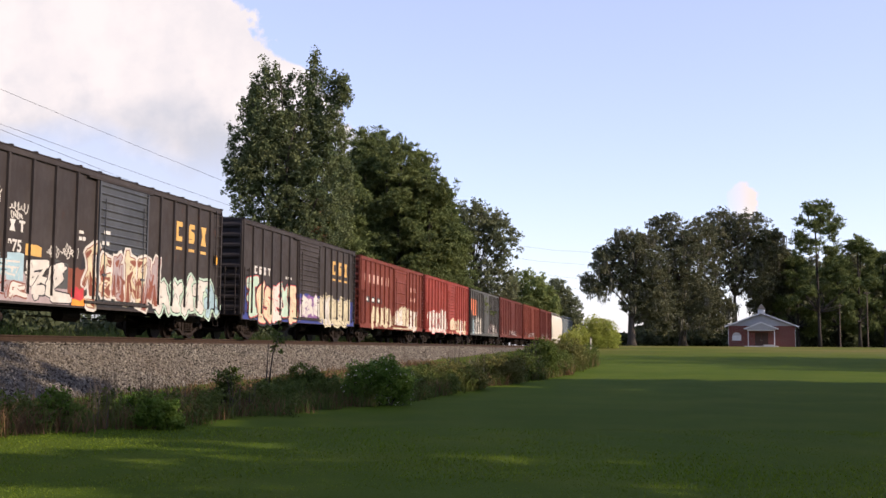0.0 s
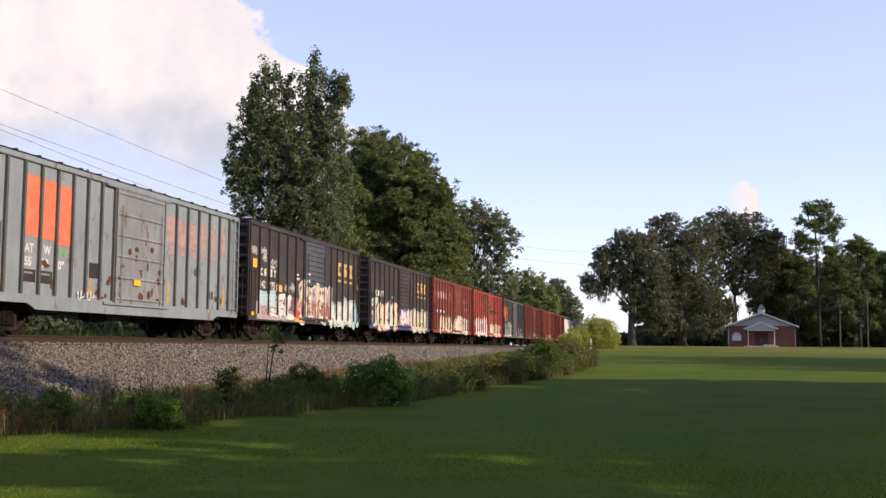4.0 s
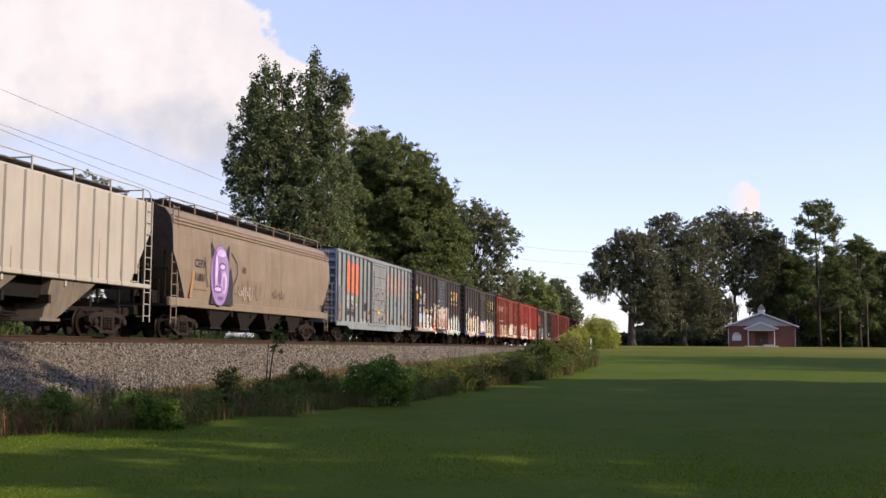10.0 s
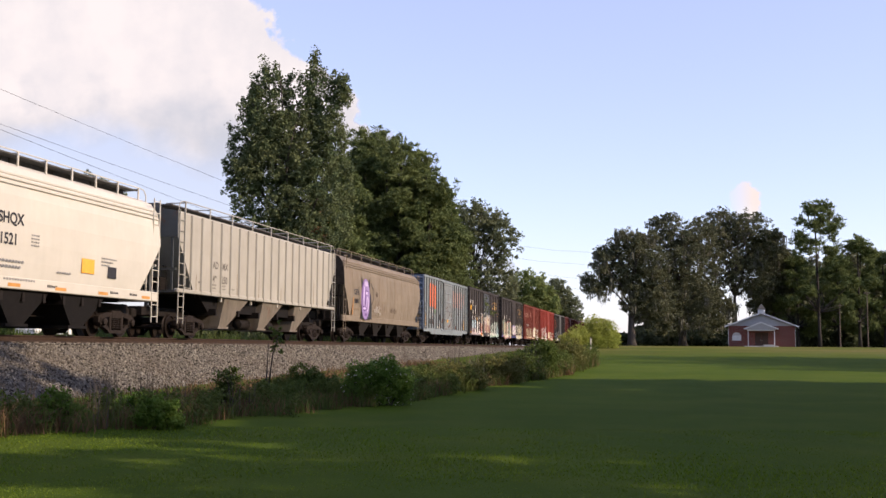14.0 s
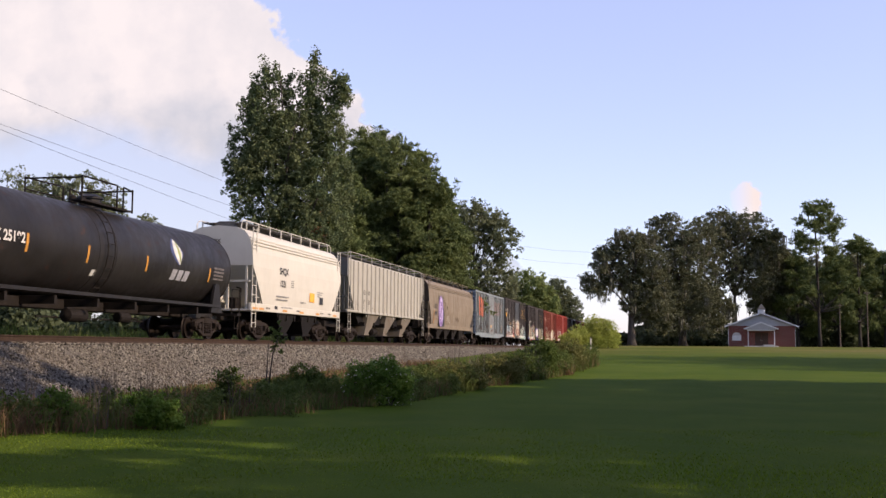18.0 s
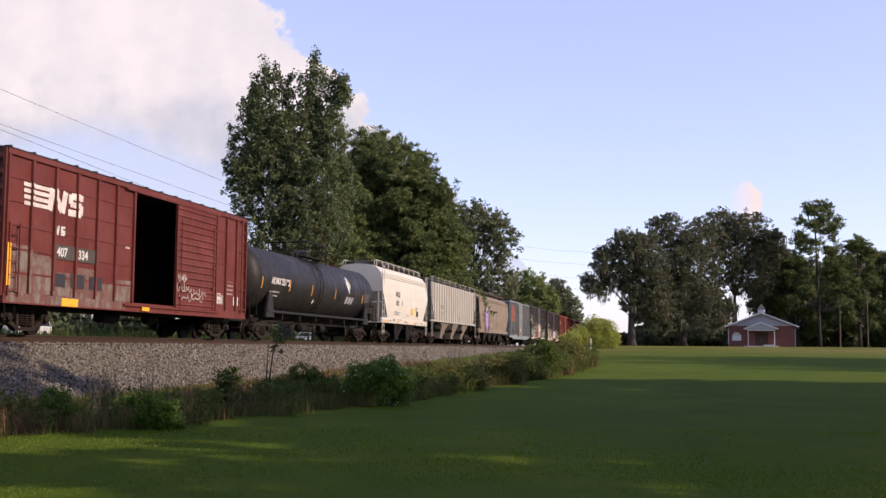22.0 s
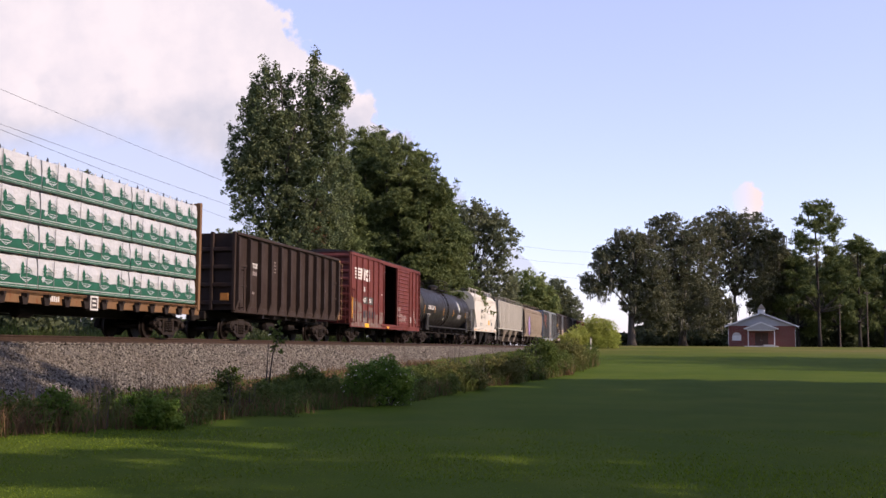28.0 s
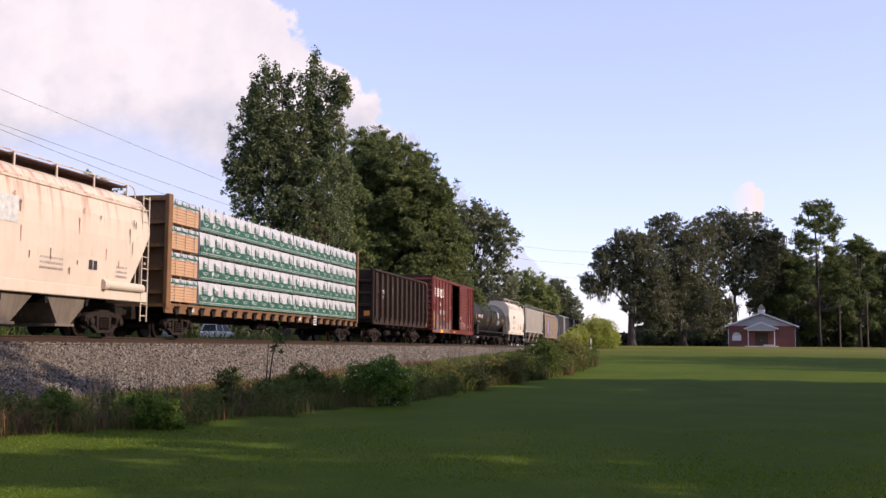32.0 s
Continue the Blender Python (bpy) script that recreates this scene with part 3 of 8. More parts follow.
    # broadleaf past the pines, with an open crown
    tree("roadside_tree", "grey-green broadleaf tree with an open crown", 3.6, 122, 13, 0.35,
         [(-0.2, 0, 14.6, 2.9, 2.6, 2.7), (2.5, 0, 12.8, 2.7, 2.4, 3.2), (-2.2, 0, 11.0, 3.0, 2.5, 3.6), (2.2, 0, 7.2, 3.2, 2.6, 3.4), (-1.4, 0, 5.0, 4.0, 2.6, 3.2)],
         1500, 24, 0.46, 0.17, GREYLEAF, BARK, 31, limbs=22)
    # rounder trees further along
    tree("roadside_tree", "rounded green tree beside the railway", 21.0, 265, 11, 0.5, [(0, 0, 13.4, 5.6, 5, 6.2), (-3.4, 0, 9.8, 4.4, 4, 6.0), (3.9, 0, 9.8, 4.4, 4, 6.0)], 1200, 18, 0.8, 0.34, ELMLIT, BARK, 32)
    tree("roadside_tree", "rounded green tree beside the railway", 29.0, 272, 10, 0.5, [(0, 0, 12.4, 3.9, 4, 5.9), (3.4, 0, 8.3, 3.1, 4, 5.6), (-2.6, 0, 7.8, 3.9, 4, 5.8)], 1000, 18, 0.75, 0.34, GREYLEAF, BARK, 33)
    # tree beyond the road, seen over the low cars
    tree("roadside_tree", "open-crowned tree beyond the road", -44.3, 130, 17.5, 0.4, [(0, 0, 17.4, 3.8, 3.5, 3.6), (-3.2, 0, 17.6, 3.0, 3, 3.2), (3.4, 0, 16.0, 2.8, 3, 3.6), (0, 0, 9.5, 5.4, 4, 6)], 1050, 22, 0.5, 0.19, GREYLEAF, BARK, 34)
    tree("roadside_tree", "open-crowned tree beyond the road", -51.5, 128, 18, 0.4, [(0, 0, 17.4, 3.4, 3.2, 3.6), (2.6, 0, 16.0, 2.6, 3, 3.2), (-2.8, 0, 15.4, 3.0, 3, 3.6), (0, 0, 9.5, 4.6, 4, 6)], 780, 20, 0.5, 0.19, GREYLEAF, BARK, 36)
    tree("roadside_tree", "small bushy tree beyond the road", -36.0, 131, 12, 0.3, [(0, 0, 13.0, 2.4, 2.4, 3.0), (-2.2, 0, 12.0, 2.2, 2.4, 3.0), (1.8, 0, 9.0, 2.6, 2.4, 5)], 480, 18, 0.5, 0.19, GREYLEAF, BARK, 37)
    tree("roadside_tree", "small tree beyond the road", -30.0, 150, 12, 0.3, [(0, 0, 13.6, 2.7, 2.4, 3.0), (-2.0, 0, 9.5, 3.2, 2.4, 5.0), (2.0, 0, 10.5, 2.5, 2.4, 5)], 630, 20, 0.5, 0.19, GREYLEAF, BARK, 35)
    # live oaks round the church
    for k, (px, z, lobes) in enumerate((
            (1118, 178, [(-4.2, 0, 13.0, 2.6, 3, 2.6), (-1.0, 0, 15.6, 3.4, 4, 2.8), (2.2, 0, 13.6, 3.8, 4, 4.2), (-5.6, 0, 9.6, 2.6, 3, 2.4), (-1.4, 0, 10.2, 2.8, 3, 2.4), (1.0, 0, 6.9, 2.2, 3, 2.6), (4.4, 0, 6.4, 3.4, 4, 4.4), (2.6, 0, 9.5, 3.2, 3, 3.0)]),
            (1208, 184, [(-2.2, 0, 17.6, 4.2, 4, 3.6), (2.6, 0, 17.0, 4.0, 4, 3.8), (0, -1, 12.5, 5.6, 4.5, 4.8), (-3.0, -1, 6.0, 4.2, 4, 5.0), (3.4, -1, 6.4, 4.2, 4, 4.8)]),
            (1300, 190, [(-2.8, 0, 19.2, 4.2, 4, 3.6), (2.4, 0, 19.4, 4.4, 4, 3.6), (5.6, 0, 16.8, 3.2, 4, 3.2), (-1.0, -1, 14.0, 5.8, 4.5, 5.0), (4.0, 0, 11.6, 3.6, 4, 4.0), (-4.0, -1, 6.6, 3.6, 3, 5.0)]),
            (1368, 196, [(-0.6, 0, 16.0, 3.4, 3.5, 4.0), (1.6, 0, 12.0, 2.6, 3, 4.0), (-1.0, 0, 8.5, 3.4, 3, 4.0)]))):
        crown = [(a, b, c * 1.06, d * 1.06, e, f * 1.10) for a, b, c, d, e, f in lobes]
        # rounded puffs all over the crown's outside
        for lo in crown[:]:
            for _ in range(9):
                a, u = rng.uniform(0, 6.283), rng.uniform(-0.5, 1.0)
                r = math.sqrt(1 - u * u)
                w = rng.uniform(0.8, 1.35)
                crown.append((lo[0] + lo[3] * r * math.cos(a) * 0.92, lo[1] + lo[4] * r * math.sin(a) * 0.92, lo[2] + lo[5] * u * 0.92, w, w, w * 0.85))
        tree("live_oak", "broad dark live oak hung with grey moss", (px - 784) / 1913 * z, z, 9.5, 0.75, crown, 3000, 22, 0.46, 0.19, OAKLEAF, BARK, 40 + k, shell=0.4, limbs=24, group="oaks behind the church", moss=230, stretch=1.3)
    # pines to the side of the church
    for k, (px, z, h, w, base) in enumerate(((1450, 186, 26.0, 5.6, 7.0), (1521, 190, 20.2, 4.6, 4.0), (1566, 196, 18.2, 4.4, 3.0), (1412, 194, 17.0, 3.8, 3.0), (1484, 200, 17.5, 4.2, 3.0), (1618, 192, 20.0, 4.0, 4.0))):
        tree("pine_tree", "tall dark pine with layered branches near the church", (px - 784) / 1913 * z, z, h - 0.8, 0.30, pine_lobes(h, w, base, 60 + k), 900, 16, 0.55, 0.15, NEEDLE, PINEBARK, 60 + k, shell=0.3, limbs=14, group="pines near the church", stretch=5.0, flat=0.6)


def pine_lobes(h, w, base, seed, dense=2.4, power=5):
    """Branch tufts in uneven layers round a pine's trunk, wide below, narrow at the top."""
    rng = random.Random(seed)
    lobes = [(0, 0, h - 0.9, 1.1, 1.1, 1.0)]
    n = int((h - base) * dense)
    for k in range(n):
        t = (k + rng.random()) / n
        z = base + (h - 1.2 - base) * t
        reach = w * (1.0 - 0.70 * t ** power) * rng.uniform(0.25, 1.0) ** 0.7
        a = rng.uniform(0, 6.283)
        lobes.append((reach * math.cos(a), reach * math.sin(a), z, rng.uniform(1.0, 1.9), rng.uniform(1.0, 1.8), rng.uniform(0.75, 1.3)))
    return lobes



build_trees()


# ---------------- railway cars ----------------
# A car's own space: x forward along the track, y away from the lawn, z up from the rails.
CARS = []          # (thing, place along the track at 16 s)
WHEELS = []        # (wheelset, its pose on its truck)
MESHES = {}


def shared(key, make):
    if key not in MESHES:
        MESHES[key] = make()
    return MESHES[key]


def mesh_side_frame():
    g = Geo()
    # bowed top member, dipping bottom member, two columns and the spring seat, with openings between
    for sx in (-1, 1):
        g.prism([(sx * 1.10, 0.44), (sx * 1.10, 0.62), (sx * 0.92, 0.70), (sx * 0.45, 0.76), (0, 0.78), (0, 0.66), (sx * 0.42, 0.63), (sx * 0.80, 0.57), (sx * 0.94, 0.46)], 1, -0.08, 0.08)
        g.prism([(sx * 1.02, 0.46), (sx * 0.98, 0.32), (sx * 0.74, 0.29), (sx * 0.52, 0.20), (sx * 0.42, 0.11), (0, 0.11), (0, 0.21), (sx * 0.40, 0.21), (sx * 0.52, 0.33), (sx * 0.78, 0.42)], 1, -0.08, 0.08)
        g.box(*sorted((sx * 0.30, sx * 0.42)), -0.085, 0.085, 0.18, 0.70, 0.015)
    g.box(-0.30, 0.30, -0.10, 0.10, 0.56, 0.82, 0.03)
    for x in (-0.865, 0.865):
        g.box(x - 0.14, x + 0.14, -0.13, 0.10, 0.34, 0.60, 0.04)
        g.lathe([(-0.22, 0.06), (-0.20, 0.11), (-0.10, 0.12)], 1, (x, 0, 0.46), 12)
    return g.mesh("side_frame", RUSTY)


def mesh_springs():
    g = Geo()
    for x in (-0.2, 0.0, 0.2):
        pts = [(x + 0.075 * math.cos(a), -0.06 + 0.075 * math.sin(a), 0.24 + 0.30 * a / 31.4) for a in np.linspace(0, 31.4, 40)]
        g.tube(pts, 0.018, 4)
    return g.mesh("spring", RUSTY)


def mesh_wheelset():
    g = Geo()
    for sgn in (-1, 1):
        y0 = sgn * 0.68
        prof = [(-0.07, 0.10), (-0.07, 0.36), (-0.075, 0.42), (-0.035, 0.455), (0.0, 0.425), (0.07, 0.42), (0.07, 0.36), (0.03, 0.34), (0.025, 0.14), (0.08, 0.12), (0.08, 0.06)]
        prof = [(a * sgn, r) for a, r in prof]
        g.lathe(prof, 1, (0, y0, 0), 24)
    g.lathe([(-1.02, 0.075), (-0.7, 0.08), (0.7, 0.08), (1.02, 0.075)], 1, (0, 0, 0), 12)
    for sgn in (-1, 1):
        for k in range(3):
            a = k * 2.094
            g.lathe([(0, 0.02), (0.03 * sgn, 0.02)], 1, (0.05 * math.cos(a), 1.02 * sgn, 0.05 * math.sin(a)), 6)
    return g.mesh("wheelset", WHEELM)


def mesh_bolster():
    g = Geo().box(-0.2, 0.2, -1.0, 1.0, 0.52, 0.76, 0.03).box(-0.45, 0.45, -0.2, 0.2, 0.40, 0.55, 0.03)
    g.tube([(-0.35, -0.85, 0.40), (0.35, -0.85, 0.40)], 0.04).tube([(-0.35, 0.85, 0.40), (0.35, 0.85, 0.40)], 0.04)
    g.lathe([(0.74, 0.2), (0.82, 0.2)], 2, (0, 0, 0), 14)
    return g.mesh("truck", STEEL)


def add_truck(car, x):
    tr = part("truck", shared("bolster", mesh_bolster), car, "four-wheel cast steel truck", shift(x, 0, 0))
    for y in (-1.0, 1.0):
        part("side_frame", shared("side_frame", mesh_side_frame), tr, "", shift(0, y, 0) @ Matrix.Rotation(0 if y < 0 else math.pi, 4, "Z"))
        part("spring", shared("springs", mesh_springs), tr, "", shift(0, y, 0))
    for dx in (-0.865, 0.865):
        ws = part("wheelset", shared("wheelset", mesh_wheelset), tr, "steel wheels on their axle", shift(dx, 0, 0.42))
        WHEELS.append((ws, dx))


def mesh_coupler():
    g = Geo().box(-0.6, 0.30, -0.09, 0.09, 0.76, 0.94, 0.02).box(0.25, 0.62, -0.16, 0.14, 0.70, 1.0, 0.05)
    g.lathe([(0.70, 0.09), (0.72, 0.11), (0.98, 0.11), (1.0, 0.09)], 2, (0.58, 0.10, 0), 12)
    g.tube([(0.1, -0.2, 0.8), (0.35, -0.24, 0.55), (0.6, -0.2, 0.45), (0.85, -0.1, 0.5)], 0.03, 6)
    return g.mesh("coupler", STEEL)


def add_gear(car, length, trucks, sill=(0.78, 1.06), gap=0.55):
    """Trucks, couplers, centre sill and brake gear."""
    for x in (-trucks, trucks):
        add_truck(car, x)
    part("coupler", shared("coupler", mesh_coupler), car, "", shift(length / 2 + gap - 0.55, 0, 0))
    part("coupler", shared("coupler", mesh_coupler), car, "", shift(-length / 2 - gap + 0.55, 0, 0) @ Matrix.Rotation(math.pi, 4, "Z"))
    g = Geo().box(-length / 2 - 0.2, length / 2 + 0.2, -0.3, 0.3, sill[0], sill[1], 0.02)
    n = 6
    for k in range(n):
        x = -trucks + 1.6 + (2 * trucks - 3.2) * k / (n - 1)
        g.box(x - 0.06, x + 0.06, -1.4, 1.4, sill[1] - 0.22, sill[1] + 0.02)
    part("underframe", g.mesh("underframe", STEEL), car)
    g = Geo().lathe([(-0.9, 0.02), (-0.85, 0.2), (0.1, 0.2), (0.15, 0.02)], 0, (-1.0, -0.75, 0.62), 14)
    part("air_tank", g.mesh("air_tank", STEEL), car)
    g = Geo().lathe([(-0.35, 0.12), (-0.3, 0.17), (0.3, 0.17), (0.35, 0.12)], 0, (1.6, -0.7, 0.64), 14).tube([(1.95, -0.7, 0.64), (3.2, -0.4, 0.62)], 0.03).tube([(-3.0, -0.5, 0.55), (3.4, -0.5, 0.55)], 0.022)
    part("brake_rigging", g.mesh("brake_rigging", STEEL), car)


def ladder_mesh(key, w, z0, z1, step, mat, r=0.016, out=0.09):
    """Stiles and rungs in the plane of a car's side; y is outward (negative)."""
    def make():
        g = Geo()
        for x in (0, w):
            g.box(x - 0.02, x + 0.02, -out - 0.015, -out + 0.015, z0, z1)
        z = z0 + step * 0.5
        while z < z1:
            g.tube([(0, -out, z), (w, -out, z)], r, 5)
            z += step
        for x in (0, w):
            g.box(x - 0.015, x + 0.015, -out, 0, z1 - 0.12, z1 - 0.08).box(x - 0.015, x + 0.015, -out, 0, z0 + 0.08, z0 + 0.12)
        return g.mesh("ladder", mat)
    return shared(key, make)


BLOCKS = {  # plain blocks of painted emblems: outlines in units of width and height
    "hook": [(0, 0), (1, 0), (1, 0.25), (0.35, 0.25), (0.35, 0.75), (1, 0.75), (1, 1), (0, 1)],
    "step": [(0, 0), (0.85, 0), (1, 0.2), (1, 0.5), (0.85, 0.6), (0.4, 0.66), (0.4, 0.76), (1, 0.76), (1, 1), (0.15, 1), (0, 0.85), (0, 0.24), (0.6, 0.24), (0.6, 0.2), (0, 0.2)],
    "waist": [(0, 0), (1, 0), (0.72, 0.5), (1, 1), (0, 1), (0.28, 0.5)],
    "bolt": [(0, 0), (0.30, 0), (0.40, 0.52), (0.62, 0), (1.0, 0), (1.16, 1), (0.86, 1), (0.76, 0.48), (0.54, 1), (0.16, 1)],
    "tee": [(0, 0.76), (0.34, 0.76), (0.34, 0), (0.66, 0), (0.66, 0.76), (1, 0.76), (1, 1), (0, 1)],
}


def stroke(g, a, b, w, y, mi=0):
    """A broad paint stroke on a side at depth y, with blunt rounded ends."""
    d = Vector((b[0] - a[0], b[1] - a[1]))
    if d.length < 1e-4:
        return
    d.normalize()
    n = Vector((-d.y, d.x)) * w / 2
    e = d * w * 0.35
    a, b = Vector(a), Vector(b)
    pts = [a - n * 0.6 - e, a - n, b - n, b - n * 0.6 + e, b + n * 0.6 + e, b + n, a + n, a + n * 0.6 - e]
    g.face([(p.x, y, p.y) for p in pts], mi)


def marks(car, name, mat, x, z, w, h, count, y, seed=0, fill=0.72, label=""):
    """A line of lettering that cannot be told, as plain bars."""
    rng = random.Random(seed)
    for k in range(count):
        hh = h * rng.uniform(0.85, 1.0)
        part(name, Geo().box(x + k * w, x + k * w + w * fill, y - 0.002, y, z, z + hh).mesh(name, mat), car, label)


def logo(car, shapes, mat, x, z, w, h, gap, y, under=True, label="painted emblem"):
    """A row of plain blocks, each a part of its own, with short bars under them."""
    for k, s in enumerate(shapes):
        x0 = x + k * (w + gap)
        part("emblem", Geo().prism([(x0 + u * w, z + v * h) for u, v in BLOCKS[s]], 1, y - 0.003, y).mesh("emblem", mat), car, label)
        if under:
            part("emblem_bar", Geo().box(x0, x0 + w, y - 0.002, y, z - 0.30, z - 0.20).mesh("emblem_bar", mat), car)


def number(car, text, x, z, h, y, mat):
    """Painted digits on the near side."""
    cu = bpy.data.curves.new("digits", "FONT")
    cu.body, cu.size, cu.offset = text, h * 1.35, h * 0.035
    tmp = bpy.data.objects.new("digits", cu)
    scene.collection.objects.link(tmp)
    me = bpy.data.meshes.new_from_object(tmp.evaluated_get(bpy.context.evaluated_depsgraph_get()))
    bpy.data.objects.remove(tmp)
    me.materials.clear()
    me.materials.append(mat)
    return part("lettering", me, car, "", shift(x, y, z) @ Matrix.Rotation(math.pi / 2, 4, "X"))


def clipped(poly, lo, hi, axis):
    """A convex polygon cut to lo..hi along one axis."""
    for edge, sgn in ((lo, 1), (hi, -1)):
        out = []
        for k, p in enumerate(poly):
            q = poly[(k + 1) % len(poly)]
            dp, dq = sgn * (p[axis] - edge), sgn * (q[axis] - edge)
            if dp >= 0:
                out.append(p)
            if (dp > 0 > dq) or (dp < 0 < dq):
                t = dp / (dp - dq)
                out.append((p[0] + (q[0] - p[0]) * t, p[1] + (q[1] - p[1]) * t))
        poly = out
        if len(poly) < 3:
            return []
    return poly


SKIN = {}          # a car's name: the planes of its near side, (from, to, low, high, depth)


def drape(g, poly, mi, lift, skin):
    """Paint laid over panels, posts, door and sill alike."""
    for a, b, z0, z1, y in skin:
        q = clipped(clipped(poly, a, b, 0), z0, z1, 1) if poly else []
        if len(q) > 2:
            g.face([(x, y - lift, z) for x, z in q], mi)


def bar(a, b, wa, wb, ext=0.35):
    """A broad tapering stroke as a convex outline."""
    a, b = Vector(a), Vector(b)
    d = b - a
    if d.length < 1e-4:
        return []
    d.normalize()
    n = Vector((-d.y, d.x)) * 0.5
    a2, b2 = a - d * wa * ext, b + d * wb * ext
    return [tuple(p) for p in (a2 - n * wa * 0.7, a - n * wa, b - n * wb, b2 - n * wb * 0.7, b2 + n * wb * 0.7, b + n * wb, a + n * wa, a2 + n * wa * 0.7)]


# bold strokes of made-up letter forms, in units of a cell
FORMS = [
    [((0.1, 0.0), (0.25, 1.0)), ((0.25, 1.0), (0.9, 0.85)), ((0.9, 0.85), (0.3, 0.45)), ((0.3, 0.45), (1.0, 0.0))],
    [((0.0, 0.0), (0.45, 1.0)), ((0.45, 1.0), (0.95, 0.0)), ((0.2, 0.35), (0.8, 0.3))],
    [((0.9, 0.9), (0.2, 0.95)), ((0.2, 0.95), (0.15, 0.55)), ((0.15, 0.55), (0.85, 0.45)), ((0.85, 0.45), (0.8, 0.05)), ((0.8, 0.05), (0.05, 0.1))],
    [((0.1, 1.0), (0.15, 0.0)), ((0.15, 0.05), (0.9, 0.0)), ((0.2, 0.5), (0.75, 0.55)), ((0.15, 0.95), (0.95, 1.0))],
    [((0.1, 0.0), (0.1, 1.0)), ((0.1, 0.95), (0.55, 0.4)), ((0.55, 0.4), (0.9, 1.0)), ((0.9, 1.0), (0.95, 0.0))],
    [((0.05, 1.0), (0.5, 0.5)), ((0.95, 1.0), (0.5, 0.5)), ((0.5, 0.5), (0.4, 0.0)), ((0.1, 0.1), (0.8, 0.05))],
    [((0.15, 0.05), (0.1, 0.9)), ((0.1, 0.9), (0.85, 0.95)), ((0.85, 0.95), (0.9, 0.1)), ((0.9, 0.1), (0.2, 0.0)), ((0.45, 0.35), (0.55, 0.65))],
    [((0.0, 0.9), (1.0, 1.0)), ((0.5, 0.95), (0.45, 0.0)), ((0.2, 0.05), (0.8, 0.0))],
]


def graffiti(car, x0, x1, z0, z1, y, seed, fills, edge, forms, back=None, halo=None, shade=None, weight=0.24, label="spray-painted abstract graffiti"):
    """A sprayed piece: a cloudy ground, bold outlined letter forms that overlap, second tone, highlights and drips."""
    rng = random.Random(seed)
    skin = SKIN.get(car.name) or [(-99, 99, -99, 99, y)]
    g = Geo()
    ids = []

    def slot(i):
        if i not in ids:
            ids.append(i)
        return ids.index(i)
    w, h = (x1 - x0) / forms, z1 - z0
    if back is not None:
        n = max(6, int((x1 - x0) / 0.35))
        for k in range(n):
            cx = x0 + (x1 - x0) * (k + 0.5) / n
            r = 0.30 * rng.uniform(0.8, 1.3)
            top = z1 + rng.uniform(-0.12, 0.14) - 0.25 * h * abs(2 * (k + 0.5) / n - 1) ** 4
            ring = [(cx + r * math.cos(a) * 1.1, top - r + r * math.sin(a)) for a in np.linspace(0, math.pi, 7)]
            drape(g, [(cx - r * 1.1, z0 - 0.05)] + [(cx + r * 1.1, z0 - 0.05)] + ring, slot(back), 0.0015 + 0.0001 * (k % 7), skin)
    for k in range(forms):
        form = FORMS[rng.randrange(len(FORMS))]
        cx, cw = x0 + w * k, w * rng.uniform(1.0, 1.18)
        zb, ch = z0 + h * rng.uniform(0, 0.08), h * rng.uniform(0.80, 1.0)
        tilt = rng.uniform(-0.12, 0.2)
        th = min(cw, ch) * weight * rng.uniform(0.9, 1.15)

        def at(p):
            return (cx + cw * (0.08 + 0.84 * p[0]) + tilt * ch * (p[1] - 0.5), zb + ch * (0.08 + 0.84 * p[1]))
        lines = [(at((a[0] + rng.uniform(-0.2, 0.2), a[1] + rng.uniform(-0.16, 0.1))), at((b[0] + rng.uniform(-0.2, 0.2), b[1] + rng.uniform(-0.1, 0.16))), th * rng.uniform(0.85, 1.3), th * rng.uniform(0.7, 1.1)) for a, b in form]
        for _ in range(2):
            p, q = (rng.uniform(-0.1, 1.1), rng.uniform(0, 0.5)), (rng.uniform(-0.1, 1.1), rng.uniform(0.5, 1.0))
            lines.append((at(p), at(q), th * 0.7, th * 0.25))
        base = 0.0025 + 0.0014 * k
        f1 = fills[rng.randrange(len(fills))]
        for i, (a, b, wa, wb) in enumerate(lines):
            tiny = 0.00004 * i
            if halo is not None:
                drape(g, bar(a, b, wa + 0.26, wb + 0.26), slot(halo), base + tiny - 0.0009, skin)
            drape(g, bar(a, b, wa + 0.075, wb + 0.075), slot(edge), base + tiny, skin)
            drape(g, bar(a, b, wa, wb), slot(f1), base + 0.0004 + tiny, skin)
            mid = ((a[0] + b[0]) / 2, (a[1] + b[1]) / 2)
            low = a if a[1] < b[1] else b
            if shade is not None:
                drape(g, bar(low, mid, wa * 0.85, wa * 0.3), slot(shade), base + 0.0007 + tiny, skin)
            if i % 2 == 0:
                drape(g, bar((mid[0] - 0.04, mid[1] + 0.05), (a[0] - 0.02, a[1] + 0.03), 0.03, 0.02), slot(edge), base + 0.0009 + tiny, skin)
    for k in range(forms * 2):
        px_, pz = rng.uniform(x0, x1), rng.uniform(z0, z0 + 0.3 * h)
        drape(g, bar((px_, pz), (px_ + 0.01, pz - rng.uniform(0.05, 0.22)), 0.025, 0.012), slot(fills[0]), 0.0026 + 0.0014 * forms + 0.0001 * k, skin)
    return part("graffiti", g.mesh("graffiti", *[SPRAY[i] for i in ids]), car, label, kind="stuff")


